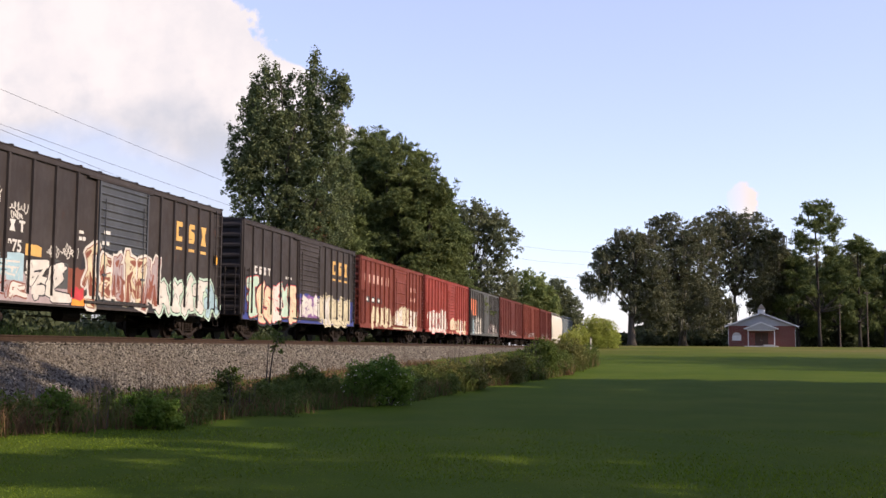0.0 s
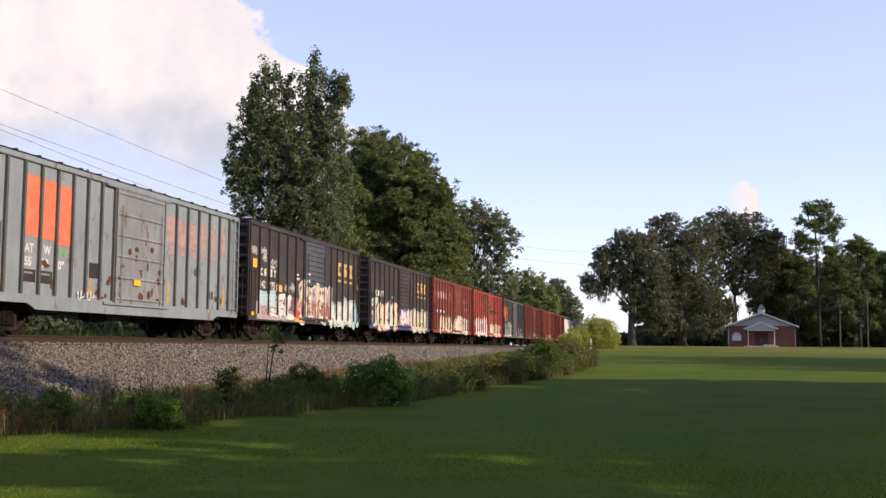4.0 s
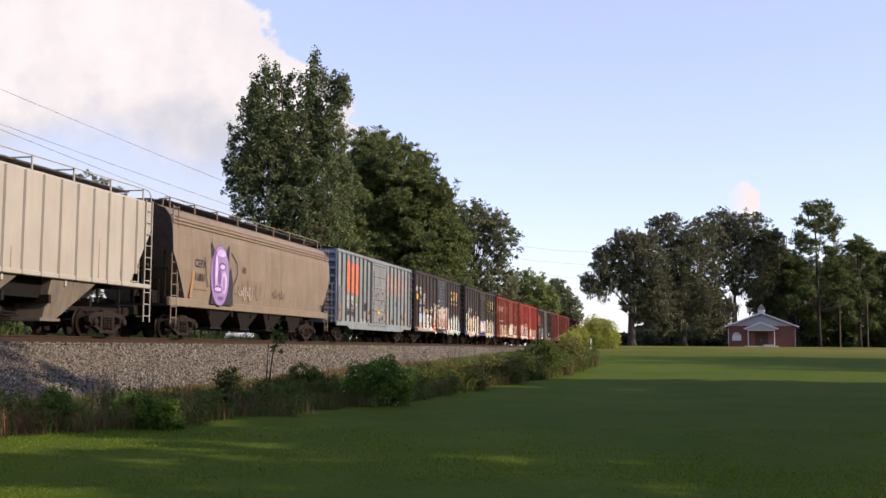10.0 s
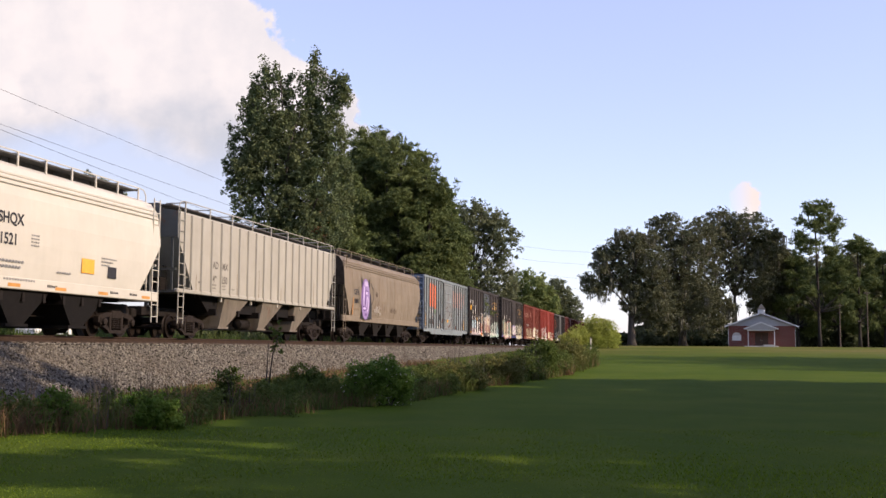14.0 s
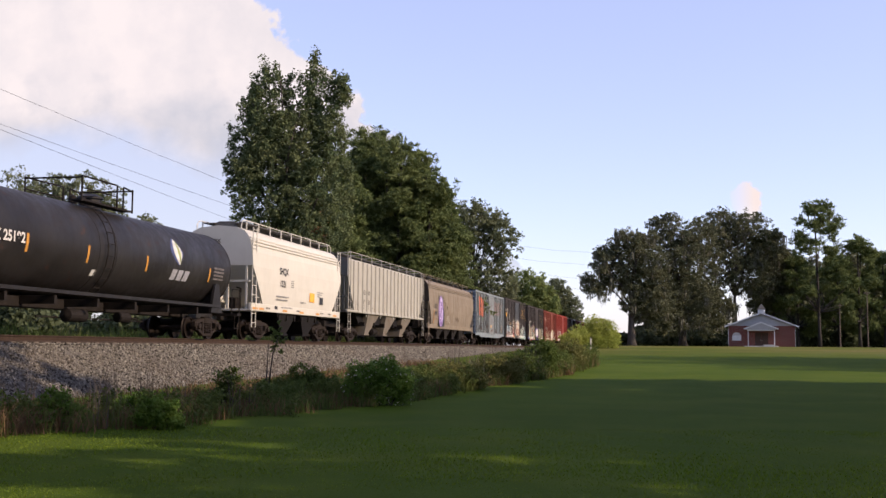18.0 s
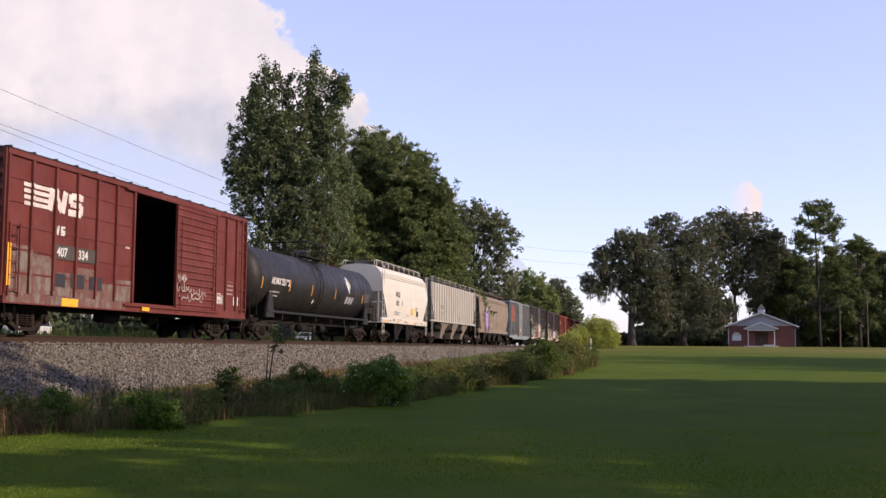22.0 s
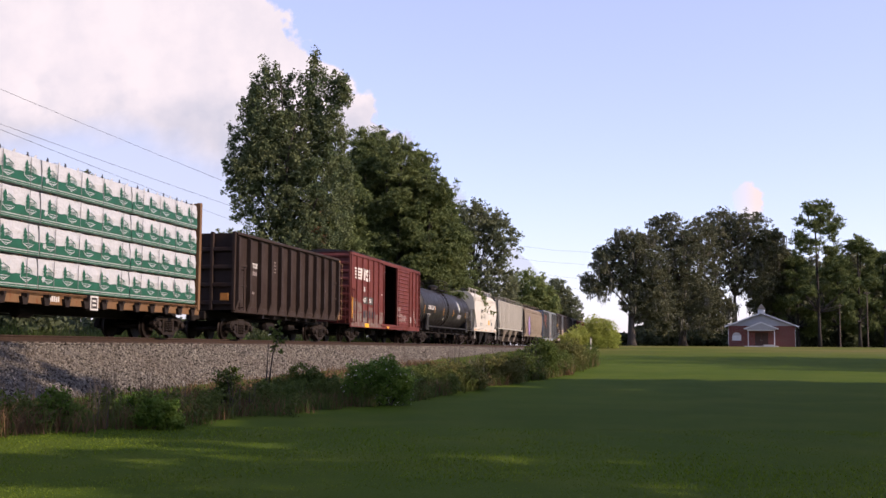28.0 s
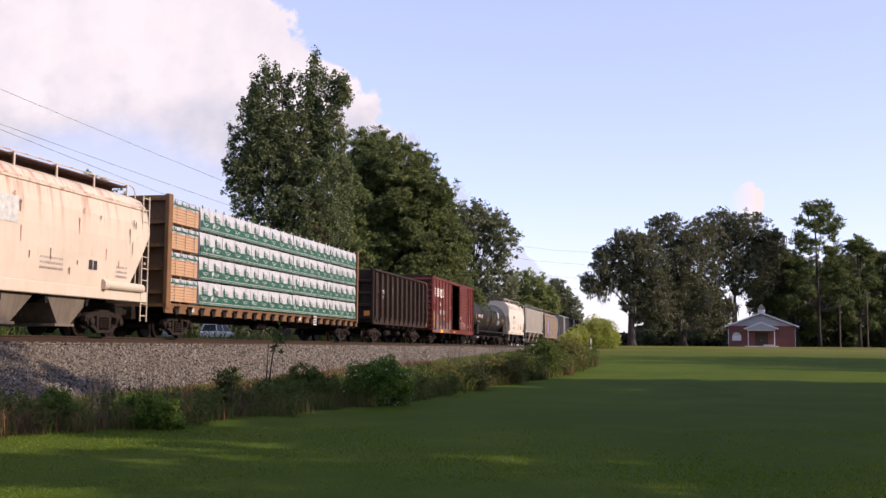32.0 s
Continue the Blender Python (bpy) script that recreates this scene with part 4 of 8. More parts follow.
def wash(car, x0, x1, z0, z1, mat, seed, lift=0.001, label="sprayed patch of colour"):
    """A rolled or sprayed field of one colour with an uneven top."""
    rng = random.Random(seed)
    g = Geo()
    n = max(2, int((x1 - x0) / 0.2))
    tops = [z1 + rng.uniform(-0.07, 0.07) for _ in range(n + 1)]
    for k in range(n):
        a, b = x0 + (x1 - x0) * k / n, x0 + (x1 - x0) * (k + 1) / n
        drape(g, [(a, z0), (b, z0), (b, tops[k + 1]), (a, tops[k])], 0, lift, SKIN[car.name])
    return part("graffiti", g.mesh("graffiti", mat), car, label, kind="stuff")


def scrawl(car, x, z, w, h, y, seed, mat):
    """A quick sprayed tag: thin looping line."""
    rng = random.Random(seed)
    g = Geo()
    ph = rng.uniform(0, 6)
    pts = [(x + w * k / 40 + 0.16 * h * math.cos(k * 0.9 + ph), z + h * (0.5 + 0.42 * math.sin(k * 0.9 + ph) * (0.6 + 0.4 * math.sin(k * 0.31 + ph)))) for k in range(41)]
    for k, (a, b) in enumerate(zip(pts, pts[1:])):
        stroke(g, a, b, 0.035, y - 0.003 - 0.0002 * (k % 2))
    return part("graffiti", g.mesh("graffiti", mat), car, "sprayed tag in a thin line", kind="stuff")


def start_car(name, label, s, length):
    ob = thing(name, label, "railway car", TRACK @ shift(s, 0, 0), "freight train")
    CARS.append((ob, s))
    return ob


def boxcar(s0, s1, label, mat, end_mat, door, posts, eave=4.72, floor=0.98, sill=0.80, door_kind="ribbed", roof_mat=None, slid=0.0, sill_drop=0.0, lad_mat=None, roof_rise=0.13, door_mat=None, bands=False, post_mat=None):
    """door: (from, to) measured from the rear end; posts: how many on the rear and the front panel; slid: how far the door stands open."""
    L = s1 - s0
    car = start_car("boxcar", label, (s0 + s1) / 2, L)
    h2, W = L / 2, 1.50
    d0, d1 = -h2 + door[0], -h2 + door[1]
    for y in (-1, 1):
        out = y * W
        for a, b in ((-h2, d0), (d1, h2)):
            lo, hi = sorted((out, out - y * 0.05))
            part("side_panel", Geo().box(a, b, lo, hi, floor, eave - 0.02).mesh("side_panel", mat), car)
        lo, hi = sorted((out - y * 0.02, out + y * 0.06))
        part("top_rail", Geo().box(-h2, h2, lo, hi, eave - 0.16, eave, 0.015).mesh("top_rail", mat), car)
        prof = [(-h2, floor + 0.10), (h2, floor + 0.10), (h2, sill), (h2 - 1.9, sill), (h2 - 2.3, sill - sill_drop), (-h2 + 2.3, sill - sill_drop), (-h2 + 1.9, sill), (-h2, sill)]
        lo, hi = sorted((out - y * 0.03, out + y * 0.045))
        part("side_sill", Geo().prism(prof, 1, lo, hi).mesh("side_sill", mat), car)
        pm = shared(((post_mat or mat).name, "post", eave, floor), lambda: Geo().prism([(-0.055, 0), (-0.045, -0.075), (0.045, -0.075), (0.055, 0)], 2, floor + 0.10, eave - 0.16).mesh("post", post_mat or mat))
        xs = [-h2 + 0.05] + [-h2 + (d0 + h2) * (k + 1) / (posts[0] + 1) for k in range(posts[0])] + [d0 - 0.02, d1 + 0.02] + [d1 + (h2 - d1) * (k + 1) / (posts[1] + 1) for k in range(posts[1])] + [h2 - 0.05]
        if y < 0:
            rows, last = [], -h2
            for x in sorted(xs):
                if not (d0 < x < d1):
                    rows += [(last, x - 0.047, -W)] * (last < x - 0.05 and not (d0 <= last + 0.1 and x - 0.1 <= d1)) + [(x - 0.047, x + 0.047, -W - 0.077)]
                    last = x + 0.047
            rows.append((d0 + slid + 0.027, d1 - 0.027, -W - 0.113))
            SKIN[car.name] = [(a_, b_, floor + 0.10, 9.0, y_) for a_, b_, y_ in rows] + [(-h2, h2, 0.0, floor + 0.10, -W - 0.046)]
        for x in xs:
            part("post", pm, car, "", shift(x, out, 0) @ Matrix.Rotation(0 if y < 0 else math.pi, 4, "Z"))
        if bands:
            for a, b in zip(xs, xs[1:]):
                if b - a > 0.4 and not (d0 - 0.1 < (a + b) / 2 < d1 + 0.1):
                    for z in np.arange(floor + 0.6, eave - 0.4, 0.62):
                        part("panel_rib", shared((mat.name, "pr", round(b - a, 2)), lambda: Geo().box(0.07, b - a - 0.07, -0.01, 0.01, 0, 0.05).mesh("panel_rib", mat)), car, "", shift(a, out + y * 0.01, z))
        # the door and its tracks
        dm = door_mat or mat
        sl = slid if y < 0 else 0.0
        open_to = d0 + sl
        g = Geo()
        lo, hi = sorted((out + y * 0.035, out + y * 0.075))
        ztop, zbot = eave - 0.22, floor + 0.06
        n = 15 if door_kind == "ribbed" else 6
        hgt = 0.045 if door_kind == "ribbed" else 0.05
        face_y, back_y = (hi, lo) if y > 0 else (lo, hi)
        prof = [(back_y, zbot), (face_y, zbot)]
        for k in range(n):
            z = zbot + 0.12 + (ztop - zbot - 0.24) * k / (n - 1)
            prof += [(face_y, z - hgt), (face_y + y * 0.035, z), (face_y, z + hgt)]
        prof += [(face_y, ztop), (back_y, ztop)]
        g.prism(prof, 0, open_to + 0.02, d1 - 0.02)
        dr = part("door", g.mesh("door", dm), car, "ribbed sliding steel door" + (", slid open" if sl else ""))
        for x in (open_to + 0.05, d1 - 0.05):
            lo2, hi2 = sorted((out + y * 0.03, out + y * 0.12))
            part("door_edge", Geo().box(x - 0.04, x + 0.04, lo2, hi2, zbot, ztop).mesh("door_edge", dm), dr)
        for x in (open_to + 0.35, d1 - 0.35):
            g = Geo().tube([(x, out + y * 0.13, zbot), (x, out + y * 0.13, ztop - 0.5)], 0.018, 5)
            g.box(x - 0.12, x + 0.12, *sorted((out + y * 0.08, out + y * 0.15)), zbot + 0.75, zbot + 0.82)
            part("door_rod", g.mesh("door_rod", dm), dr)
        lo, hi = sorted((out, out + y * 0.10))
        part("door_track", Geo().box(d0 - 0.6, d1 + 0.3, lo, hi, floor - 0.02, floor + 0.055).mesh("door_track", mat), car)
        part("door_track", Geo().box(d0 - 0.6, d1 + 0.3, lo, hi, eave - 0.21, eave - 0.165).mesh("door_track", mat), car)
    # ends: pressed ribs
    for x in (-1, 1):
        n = 9
        prof = [(x * (h2 - 0.05), floor), (x * h2, floor)]
        for k in range(n):
            z = floor + 0.28 + (eave - floor - 0.5) * k / (n - 1)
            prof += [(x * h2, z - 0.13), (x * (h2 + 0.075), z - 0.04), (x * (h2 + 0.075), z + 0.04), (x * h2, z + 0.13)]
        prof += [(x * h2, eave - 0.002), (x * (h2 - 0.05), eave - 0.002)]
        g = Geo().prism(prof, 1, -W + 0.06, W - 0.06)
        for y in (-W + 0.04, W - 0.04):
            part("corner_post", Geo().box(*sorted((x * (h2 - 0.06), x * (h2 + 0.06))), y - 0.055, y + 0.055, floor, eave, 0.01).mesh("corner_post", end_mat), car)
        part("end_panel", g.mesh("end_panel", end_mat), car)
    # roof
    g = Geo()
    rm = roof_mat or end_mat
    g.prism([(-W - 0.07, eave), (W + 0.07, eave), (W + 0.07, eave + 0.03), (0, eave + roof_rise + 0.03), (-W - 0.07, eave + 0.03)], 0, -h2 - 0.03, h2 + 0.03)
    for k in range(int(L / 1.05) + 1):
        x = -h2 + 0.05 + k * (L - 0.1) / int(L / 1.05)
        for y in (-1, 1):
            g.face([(x - 0.05, y * (W + 0.08), eave + 0.028), (x + 0.05, y * (W + 0.08), eave + 0.028), (x + 0.04, 0, eave + roof_rise + 0.07), (x - 0.04, 0, eave + roof_rise + 0.07)])
            g.box(x - 0.045, x + 0.045, *sorted((y * (W - 0.1), y * (W + 0.085))), eave + 0.02, eave + 0.065)
    part("roof", g.mesh("roof", rm), car)
    part("floor_board", Geo().box(-h2 + 0.05, h2 - 0.05, -W + 0.05, W - 0.05, floor, floor + 0.06).mesh("floor_board", TIE), car)
    lm = lad_mat or mat
    lad = ladder_mesh((lm.name, "bl", eave), 0.45, floor, floor + 1.9, 0.36, lm, out=0.10)
    tall = ladder_mesh((lm.name, "tl", eave), 0.45, floor, eave - 0.1, 0.38, lm, out=0.10)
    part("ladder", lad, car, "", shift(-h2 + 0.1, -W, 0))
    part("ladder", tall, car, "", shift(h2 - 0.6, -W, 0))
    R = Matrix.Rotation(math.pi, 4, "Z")
    part("ladder", tall, car, "", shift(-h2 + 0.6, W, 0) @ R)
    part("ladder", lad, car, "", shift(h2 - 0.1, W, 0) @ R)
    E90 = Matrix.Rotation(-math.pi / 2, 4, "Z")
    part("ladder", tall, car, "", shift(-h2 - 0.05, 1.3, 0) @ E90)
    part("ladder", lad, car, "", shift(-h2 - 0.05, -0.85, 0) @ E90)
    for x in (-h2 + 0.12, h2 - 0.55):
        part("sill_step", Geo().tube([(x, -W, floor), (x, -W - 0.03, 0.48), (x + 0.43, -W - 0.03, 0.48), (x + 0.43, -W, floor)], 0.018, 5).mesh("sill_step", STEEL), car)
    g = Geo().lathe([(-0.03, 0.24), (-0.03, 0.27), (0.03, 0.27), (0.03, 0.24)], 0, (-h2 - 0.22, 0.55, 3.3), 18)
    for k in range(4):
        a = k * math.pi / 2
        g.tube([(-h2 - 0.22, 0.55, 3.3), (-h2 - 0.22, 0.55 + 0.25 * math.cos(a), 3.3 + 0.25 * math.sin(a))], 0.015, 4)
    g.tube([(-h2, 0.55, 3.3), (-h2 - 0.24, 0.55, 3.3)], 0.03, 6)
    part("brake_wheel", g.mesh("brake_wheel", STEEL), car)
    add_gear(car, L, h2 - 1.75)
    return car


def reflector(car, x, z, w, h, y, mat=YELLOW):
    part("reflector", Geo().box(x, x + w, y - 0.004, y, z, z + h).mesh("reflector", mat), car, "yellow reflector")


def hopper(s0, s1, label, mat, prof, side_bottom, sill, ribs=0, cut=(1.75, 1.2), boards=True, bay_mat=None, bays=4, end_mat=None, band=None, bay_low=0.3, board_mat=None, seams=9, skew=False):
    """A covered hopper. prof: half outline of the body, (out, up) from the ridge down; cut: how high and how long the sloping lower corners are."""
    L = s1 - s0
    h2 = L / 2
    car = start_car("covered_hopper", label, (s0 + s1) / 2, L)
    ztop = prof[0][1]
    em = end_mat or mat

    def half(z):
        for (ya, za), (yb, zb) in zip(prof, prof[1:]):
            if za >= z >= zb:
                return ya + (yb - ya) * (za - z) / (za - zb + 1e-9)
        return prof[-1][0]

    low = prof[-1][1]
    stations = [-h2 + 0.02, -h2 + cut[1] * 0.25, -h2 + cut[1] * 0.6, -h2 + cut[1], -h2 + cut[1] + 0.05] + list(np.linspace(-h2 + 2.2, h2 - 2.2, 9)) + [h2 - cut[1] - 0.05, h2 - cut[1], h2 - cut[1] * 0.6, h2 - cut[1] * 0.25, h2 - 0.02]
    rows = []
    for x in stations:
        e = max(0.0, 1 - (h2 - abs(x)) / cut[1])
        zb = low + cut[0] * e
        pts = [(y, max(z, zb)) for y, z in prof]
        pts = [(half(z) if z > zb - 1e-6 and z == zb else y, z) for y, z in pts]
        rows.append([(x, -y, z) for y, z in pts] + [(x, y, z) for y, z in reversed(pts)])
    g = Geo().grid(rows, 0, True)
    g.face(rows[0][::-1]).face(rows[-1])
    me = g.mesh("body", mat)
    for r_, d in ((rows[0], -0.008), (rows[-1], 0.008)):
        plate = Geo().face([(p[0] + d, p[1] * 0.985, p[2]) for p in r_])
        part("end_sheet", plate.mesh("end_sheet", SOOT if em == STEEL else em), car)
    part("body", me, car)
    part("side_sill", Geo().box(-h2, h2, -1.50, -1.36, sill[0], sill[1], 0.02).mesh("side_sill", mat), car)
    part("side_sill", Geo().box(-h2, h2, 1.36, 1.50, sill[0], sill[1], 0.02).mesh("side_sill", mat), car)
    if ribs:
        yo = half(2.6)
        zb, zt = side_bottom, prof[-2][1]
        for k in range(ribs):
            x = -h2 + 1.05 + (L - 2.1) * k / (ribs - 1)
            e = max(0.0, 1 - (h2 - abs(x)) / cut[1])
            rm = shared((mat.name, "rib", round(e, 3), zt), lambda: Geo().prism([(-0.05, 0), (-0.03, -0.07), (0.03, -0.07), (0.05, 0)], 2, zb + cut[0] * e, zt).mesh("rib", mat))
            part("rib", rm, car, "", shift(x, -yo, 0))
            part("rib", rm, car, "", shift(x, yo, 0) @ Matrix.Rotation(math.pi, 4, "Z"))
    if not ribs:
        for k in range(seams):
            x = -h2 + 1.5 + (L - 3.0) * k / max(1, seams - 1)
            for y in (-1, 1):
                rows = [[(x - 0.02, y * (half(z) + 0.004), z), (x, y * (half(z) + 0.012), z), (x + 0.02, y * (half(z) + 0.004), z)] for z in np.linspace(low + 0.05, 4.1, 8)]
                part("weld_seam", Geo().grid(rows).mesh("weld_seam", mat), car)
    if band:
        for y in (-1, 1):
            for z in band:
                yy = half(z)
                g = Geo().box(-h2 + 0.1, h2 - 0.1, *sorted((y * yy, y * (yy + 0.05))), z - 0.035, z + 0.035, 0.01)
                part("seam_band", g.mesh("seam_band", mat), car)
    # roof walkway on brackets
    bm_ = board_mat or STEEL
    ys = half(ztop - 0.16)
    for y in (-1, 1):
        g = Geo()
        zz = ztop + 0.14
        for k in range(4):
            yo = y * (0.42 + 0.13 * k)
            g.box(-h2 + 0.55, h2 - 0.55, *sorted((yo, yo + y * 0.10)), zz, zz + 0.04)
        part("roof_walkway", g.mesh("roof_walkway", bm_), car, "dark metal running board")
        n = 9
        br = shared((mat.name, "bracket", ztop, ys, y), lambda: Geo().box(-0.03, 0.03, *sorted((y * ys * 0.98, y * (ys * 0.98 + 0.035))), ztop - 0.2, ztop + 0.24).box(-0.03, 0.03, *sorted((y * 0.7, y * ys)), ztop + 0.18, ztop + 0.215).mesh("bracket", mat))
        for k in range(n):
            x = -h2 + 0.6 + (L - 1.2) * k / (n - 1)
            part("walkway_bracket", br, car, "", shift(x, 0, 0))
        bend = [(h2 - 0.45, ztop + 0.24), (h2 - 0.22, ztop + 0.20), (h2 - 0.08, ztop + 0.05), (h2 - 0.05, ztop - 0.35)]
        g = Geo().tube([(-x, y * ys, z) for x, z in reversed(bend)] + [(x, y * ys, z) for x, z in bend], 0.02, 5)
        part("handrail", g.mesh("handrail", mat), car)
    n = 5
    span = (L - 1.4) / n
    hm = Geo().prism([(-0.52, ztop - 0.1), (0.52, ztop - 0.1), (0.50, ztop + 0.17), (0.30, ztop + 0.25), (-0.30, ztop + 0.25), (-0.50, ztop + 0.17)], 0, 0.03, span - 0.03).mesh("hatch_cover", bm_)
    for k in range(n):
        part("hatch_cover", hm, car, "", shift(-h2 + 0.7 + span * k, 0, 0))
    # outlet bays
    if bays:
        span = (L - 6.0) / bays
        for k in range(bays):
            x0, x1 = -h2 + 3.0 + span * k + 0.05, -h2 + 3.0 + span * (k + 1) - 0.05
            c = (x0 + x1) / 2
            if skew:
                x0, c = x0 + 0.32 * span, x0 + 0.38 * span
            g = Geo()
            zt = low + 0.02
            a = [(x0, -1.42, zt), (x1, -1.42, zt), (x1, 1.42, zt), (x0, 1.42, zt)]
            b = [(c - 0.35, -1.22, bay_low), (c + 0.35, -1.22, bay_low), (c + 0.35, 1.22, bay_low), (c - 0.35, 1.22, bay_low)]
            g.grid([a, b], 0, True).face(b)
            g.box(c - 0.5, c + 0.5, -1.25, 1.25, bay_low - 0.08, bay_low)
            part("outlet_bay", g.mesh("outlet_bay", bay_mat or mat), car)
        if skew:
            # added black backing: the shade between the bays is put into its colour
            part("slope_sheet", Geo().prism([(-h2 + 2.4, low), (h2 - 2.4, low), (h2 - 3.4, bay_low + 0.55), (-h2 + 3.4, bay_low + 0.55)], 1, -1.1, 1.1).mesh("slope_sheet", BLACK), car, "black backing standing in for the shade between the bays")
    # ends: posts, platform, ladders
    for x in (-1, 1):
        g = Geo()
        xe = x * (h2 - 0.06)
        for y in (-1.25, -0.45, 0.45, 1.25):
            g.box(xe - 0.04, xe + 0.04, y - 0.04, y + 0.04, sill[0], low + cut[0] + 0.05)
        g.box(*sorted((x * (h2 - 1.3), x * h2)), -1.4, 1.4, sill[0], sill[0] + 0.08)
        g.box(xe - 0.05, xe + 0.05, -1.4, 1.4, 2.35, 2.43)
        part("end_frame", g.mesh("end_frame", em), car)
        part("shear_plate", Geo().prism([(x * (h2 - 0.1), sill[0] + 0.08), (x * (h2 - 0.1), low + cut[0] - 0.05), (x * (h2 - cut[1]), low), (x * (h2 - cut[1] - 0.3), sill[0])], 1, -0.03, 0.03).mesh("shear_plate", em), car)
        part("end_bulkhead", Geo().box(*sorted((x * (h2 - cut[1] - 0.75), x * (h2 - cut[1] - 0.65))), -1.2, 1.2, sill[0] - 0.1, low + 0.05).mesh("end_bulkhead", STEEL), car)
        part("brake_pipe", Geo().tube([(x * (h2 - 0.35), -0.9, sill[0]), (x * (h2 - 0.35), -0.9, sill[0] + 0.9), (x * (h2 - 0.8), -0.5, sill[0] + 1.0)], 0.035, 6).box(*sorted((x * (h2 - 0.25), x * (h2 - 0.75))), -0.75, -0.35, sill[0] + 0.08, sill[0] + 0.55, 0.04).mesh("brake_pipe", STEEL), car)
        lad = ladder_mesh((mat.name, "hl", ztop), 0.42, 0.5, ztop - 0.1, 0.38, mat, out=0.02)
        part("ladder", lad, car, "", shift(x * (h2 - 0.27) - 0.21, -1.48, 0))
        lad2 = ladder_mesh((mat.name, "hs", ztop), 0.42, sill[0], low + cut[0] + 0.2, 0.38, mat, out=0.02)
        part("ladder", lad2, car, "", shift(x * (h2 - 0.95) - 0.21, -1.40, 0))
    g = Geo().lathe([(-0.03, 0.24), (-0.03, 0.27), (0.03, 0.27), (0.03, 0.24)], 0, (-h2 - 0.1, 0.2, 2.6), 18).tube([(-h2, 0.2, 2.6), (-h2 - 0.12, 0.2, 2.6)], 0.03)
    part("brake_wheel", g.mesh("brake_wheel", STEEL), car)
    add_gear(car, L, h2 - 1.95, (0.78, 1.1))
    return car


CURVED = [(0, 4.66), (0.85, 4.60), (1.22, 4.45), (1.45, 4.15), (1.53, 3.7), (1.565, 3.1), (1.565, 2.4), (1.53, 1.8), (1.47, 1.25)]
STRAIGHT = [(0, 4.56), (0.8, 4.52), (1.44, 4.42), (1.46, 4.36), (1.46, 1.68)]
BULGED = [(0, 4.68), (0.8, 4.60), (1.15, 4.44), (1.40, 4.10), (1.50, 3.6), (1.54, 3.0), (1.54, 2.4), (1.52, 1.9), (1.48, 1.35)]


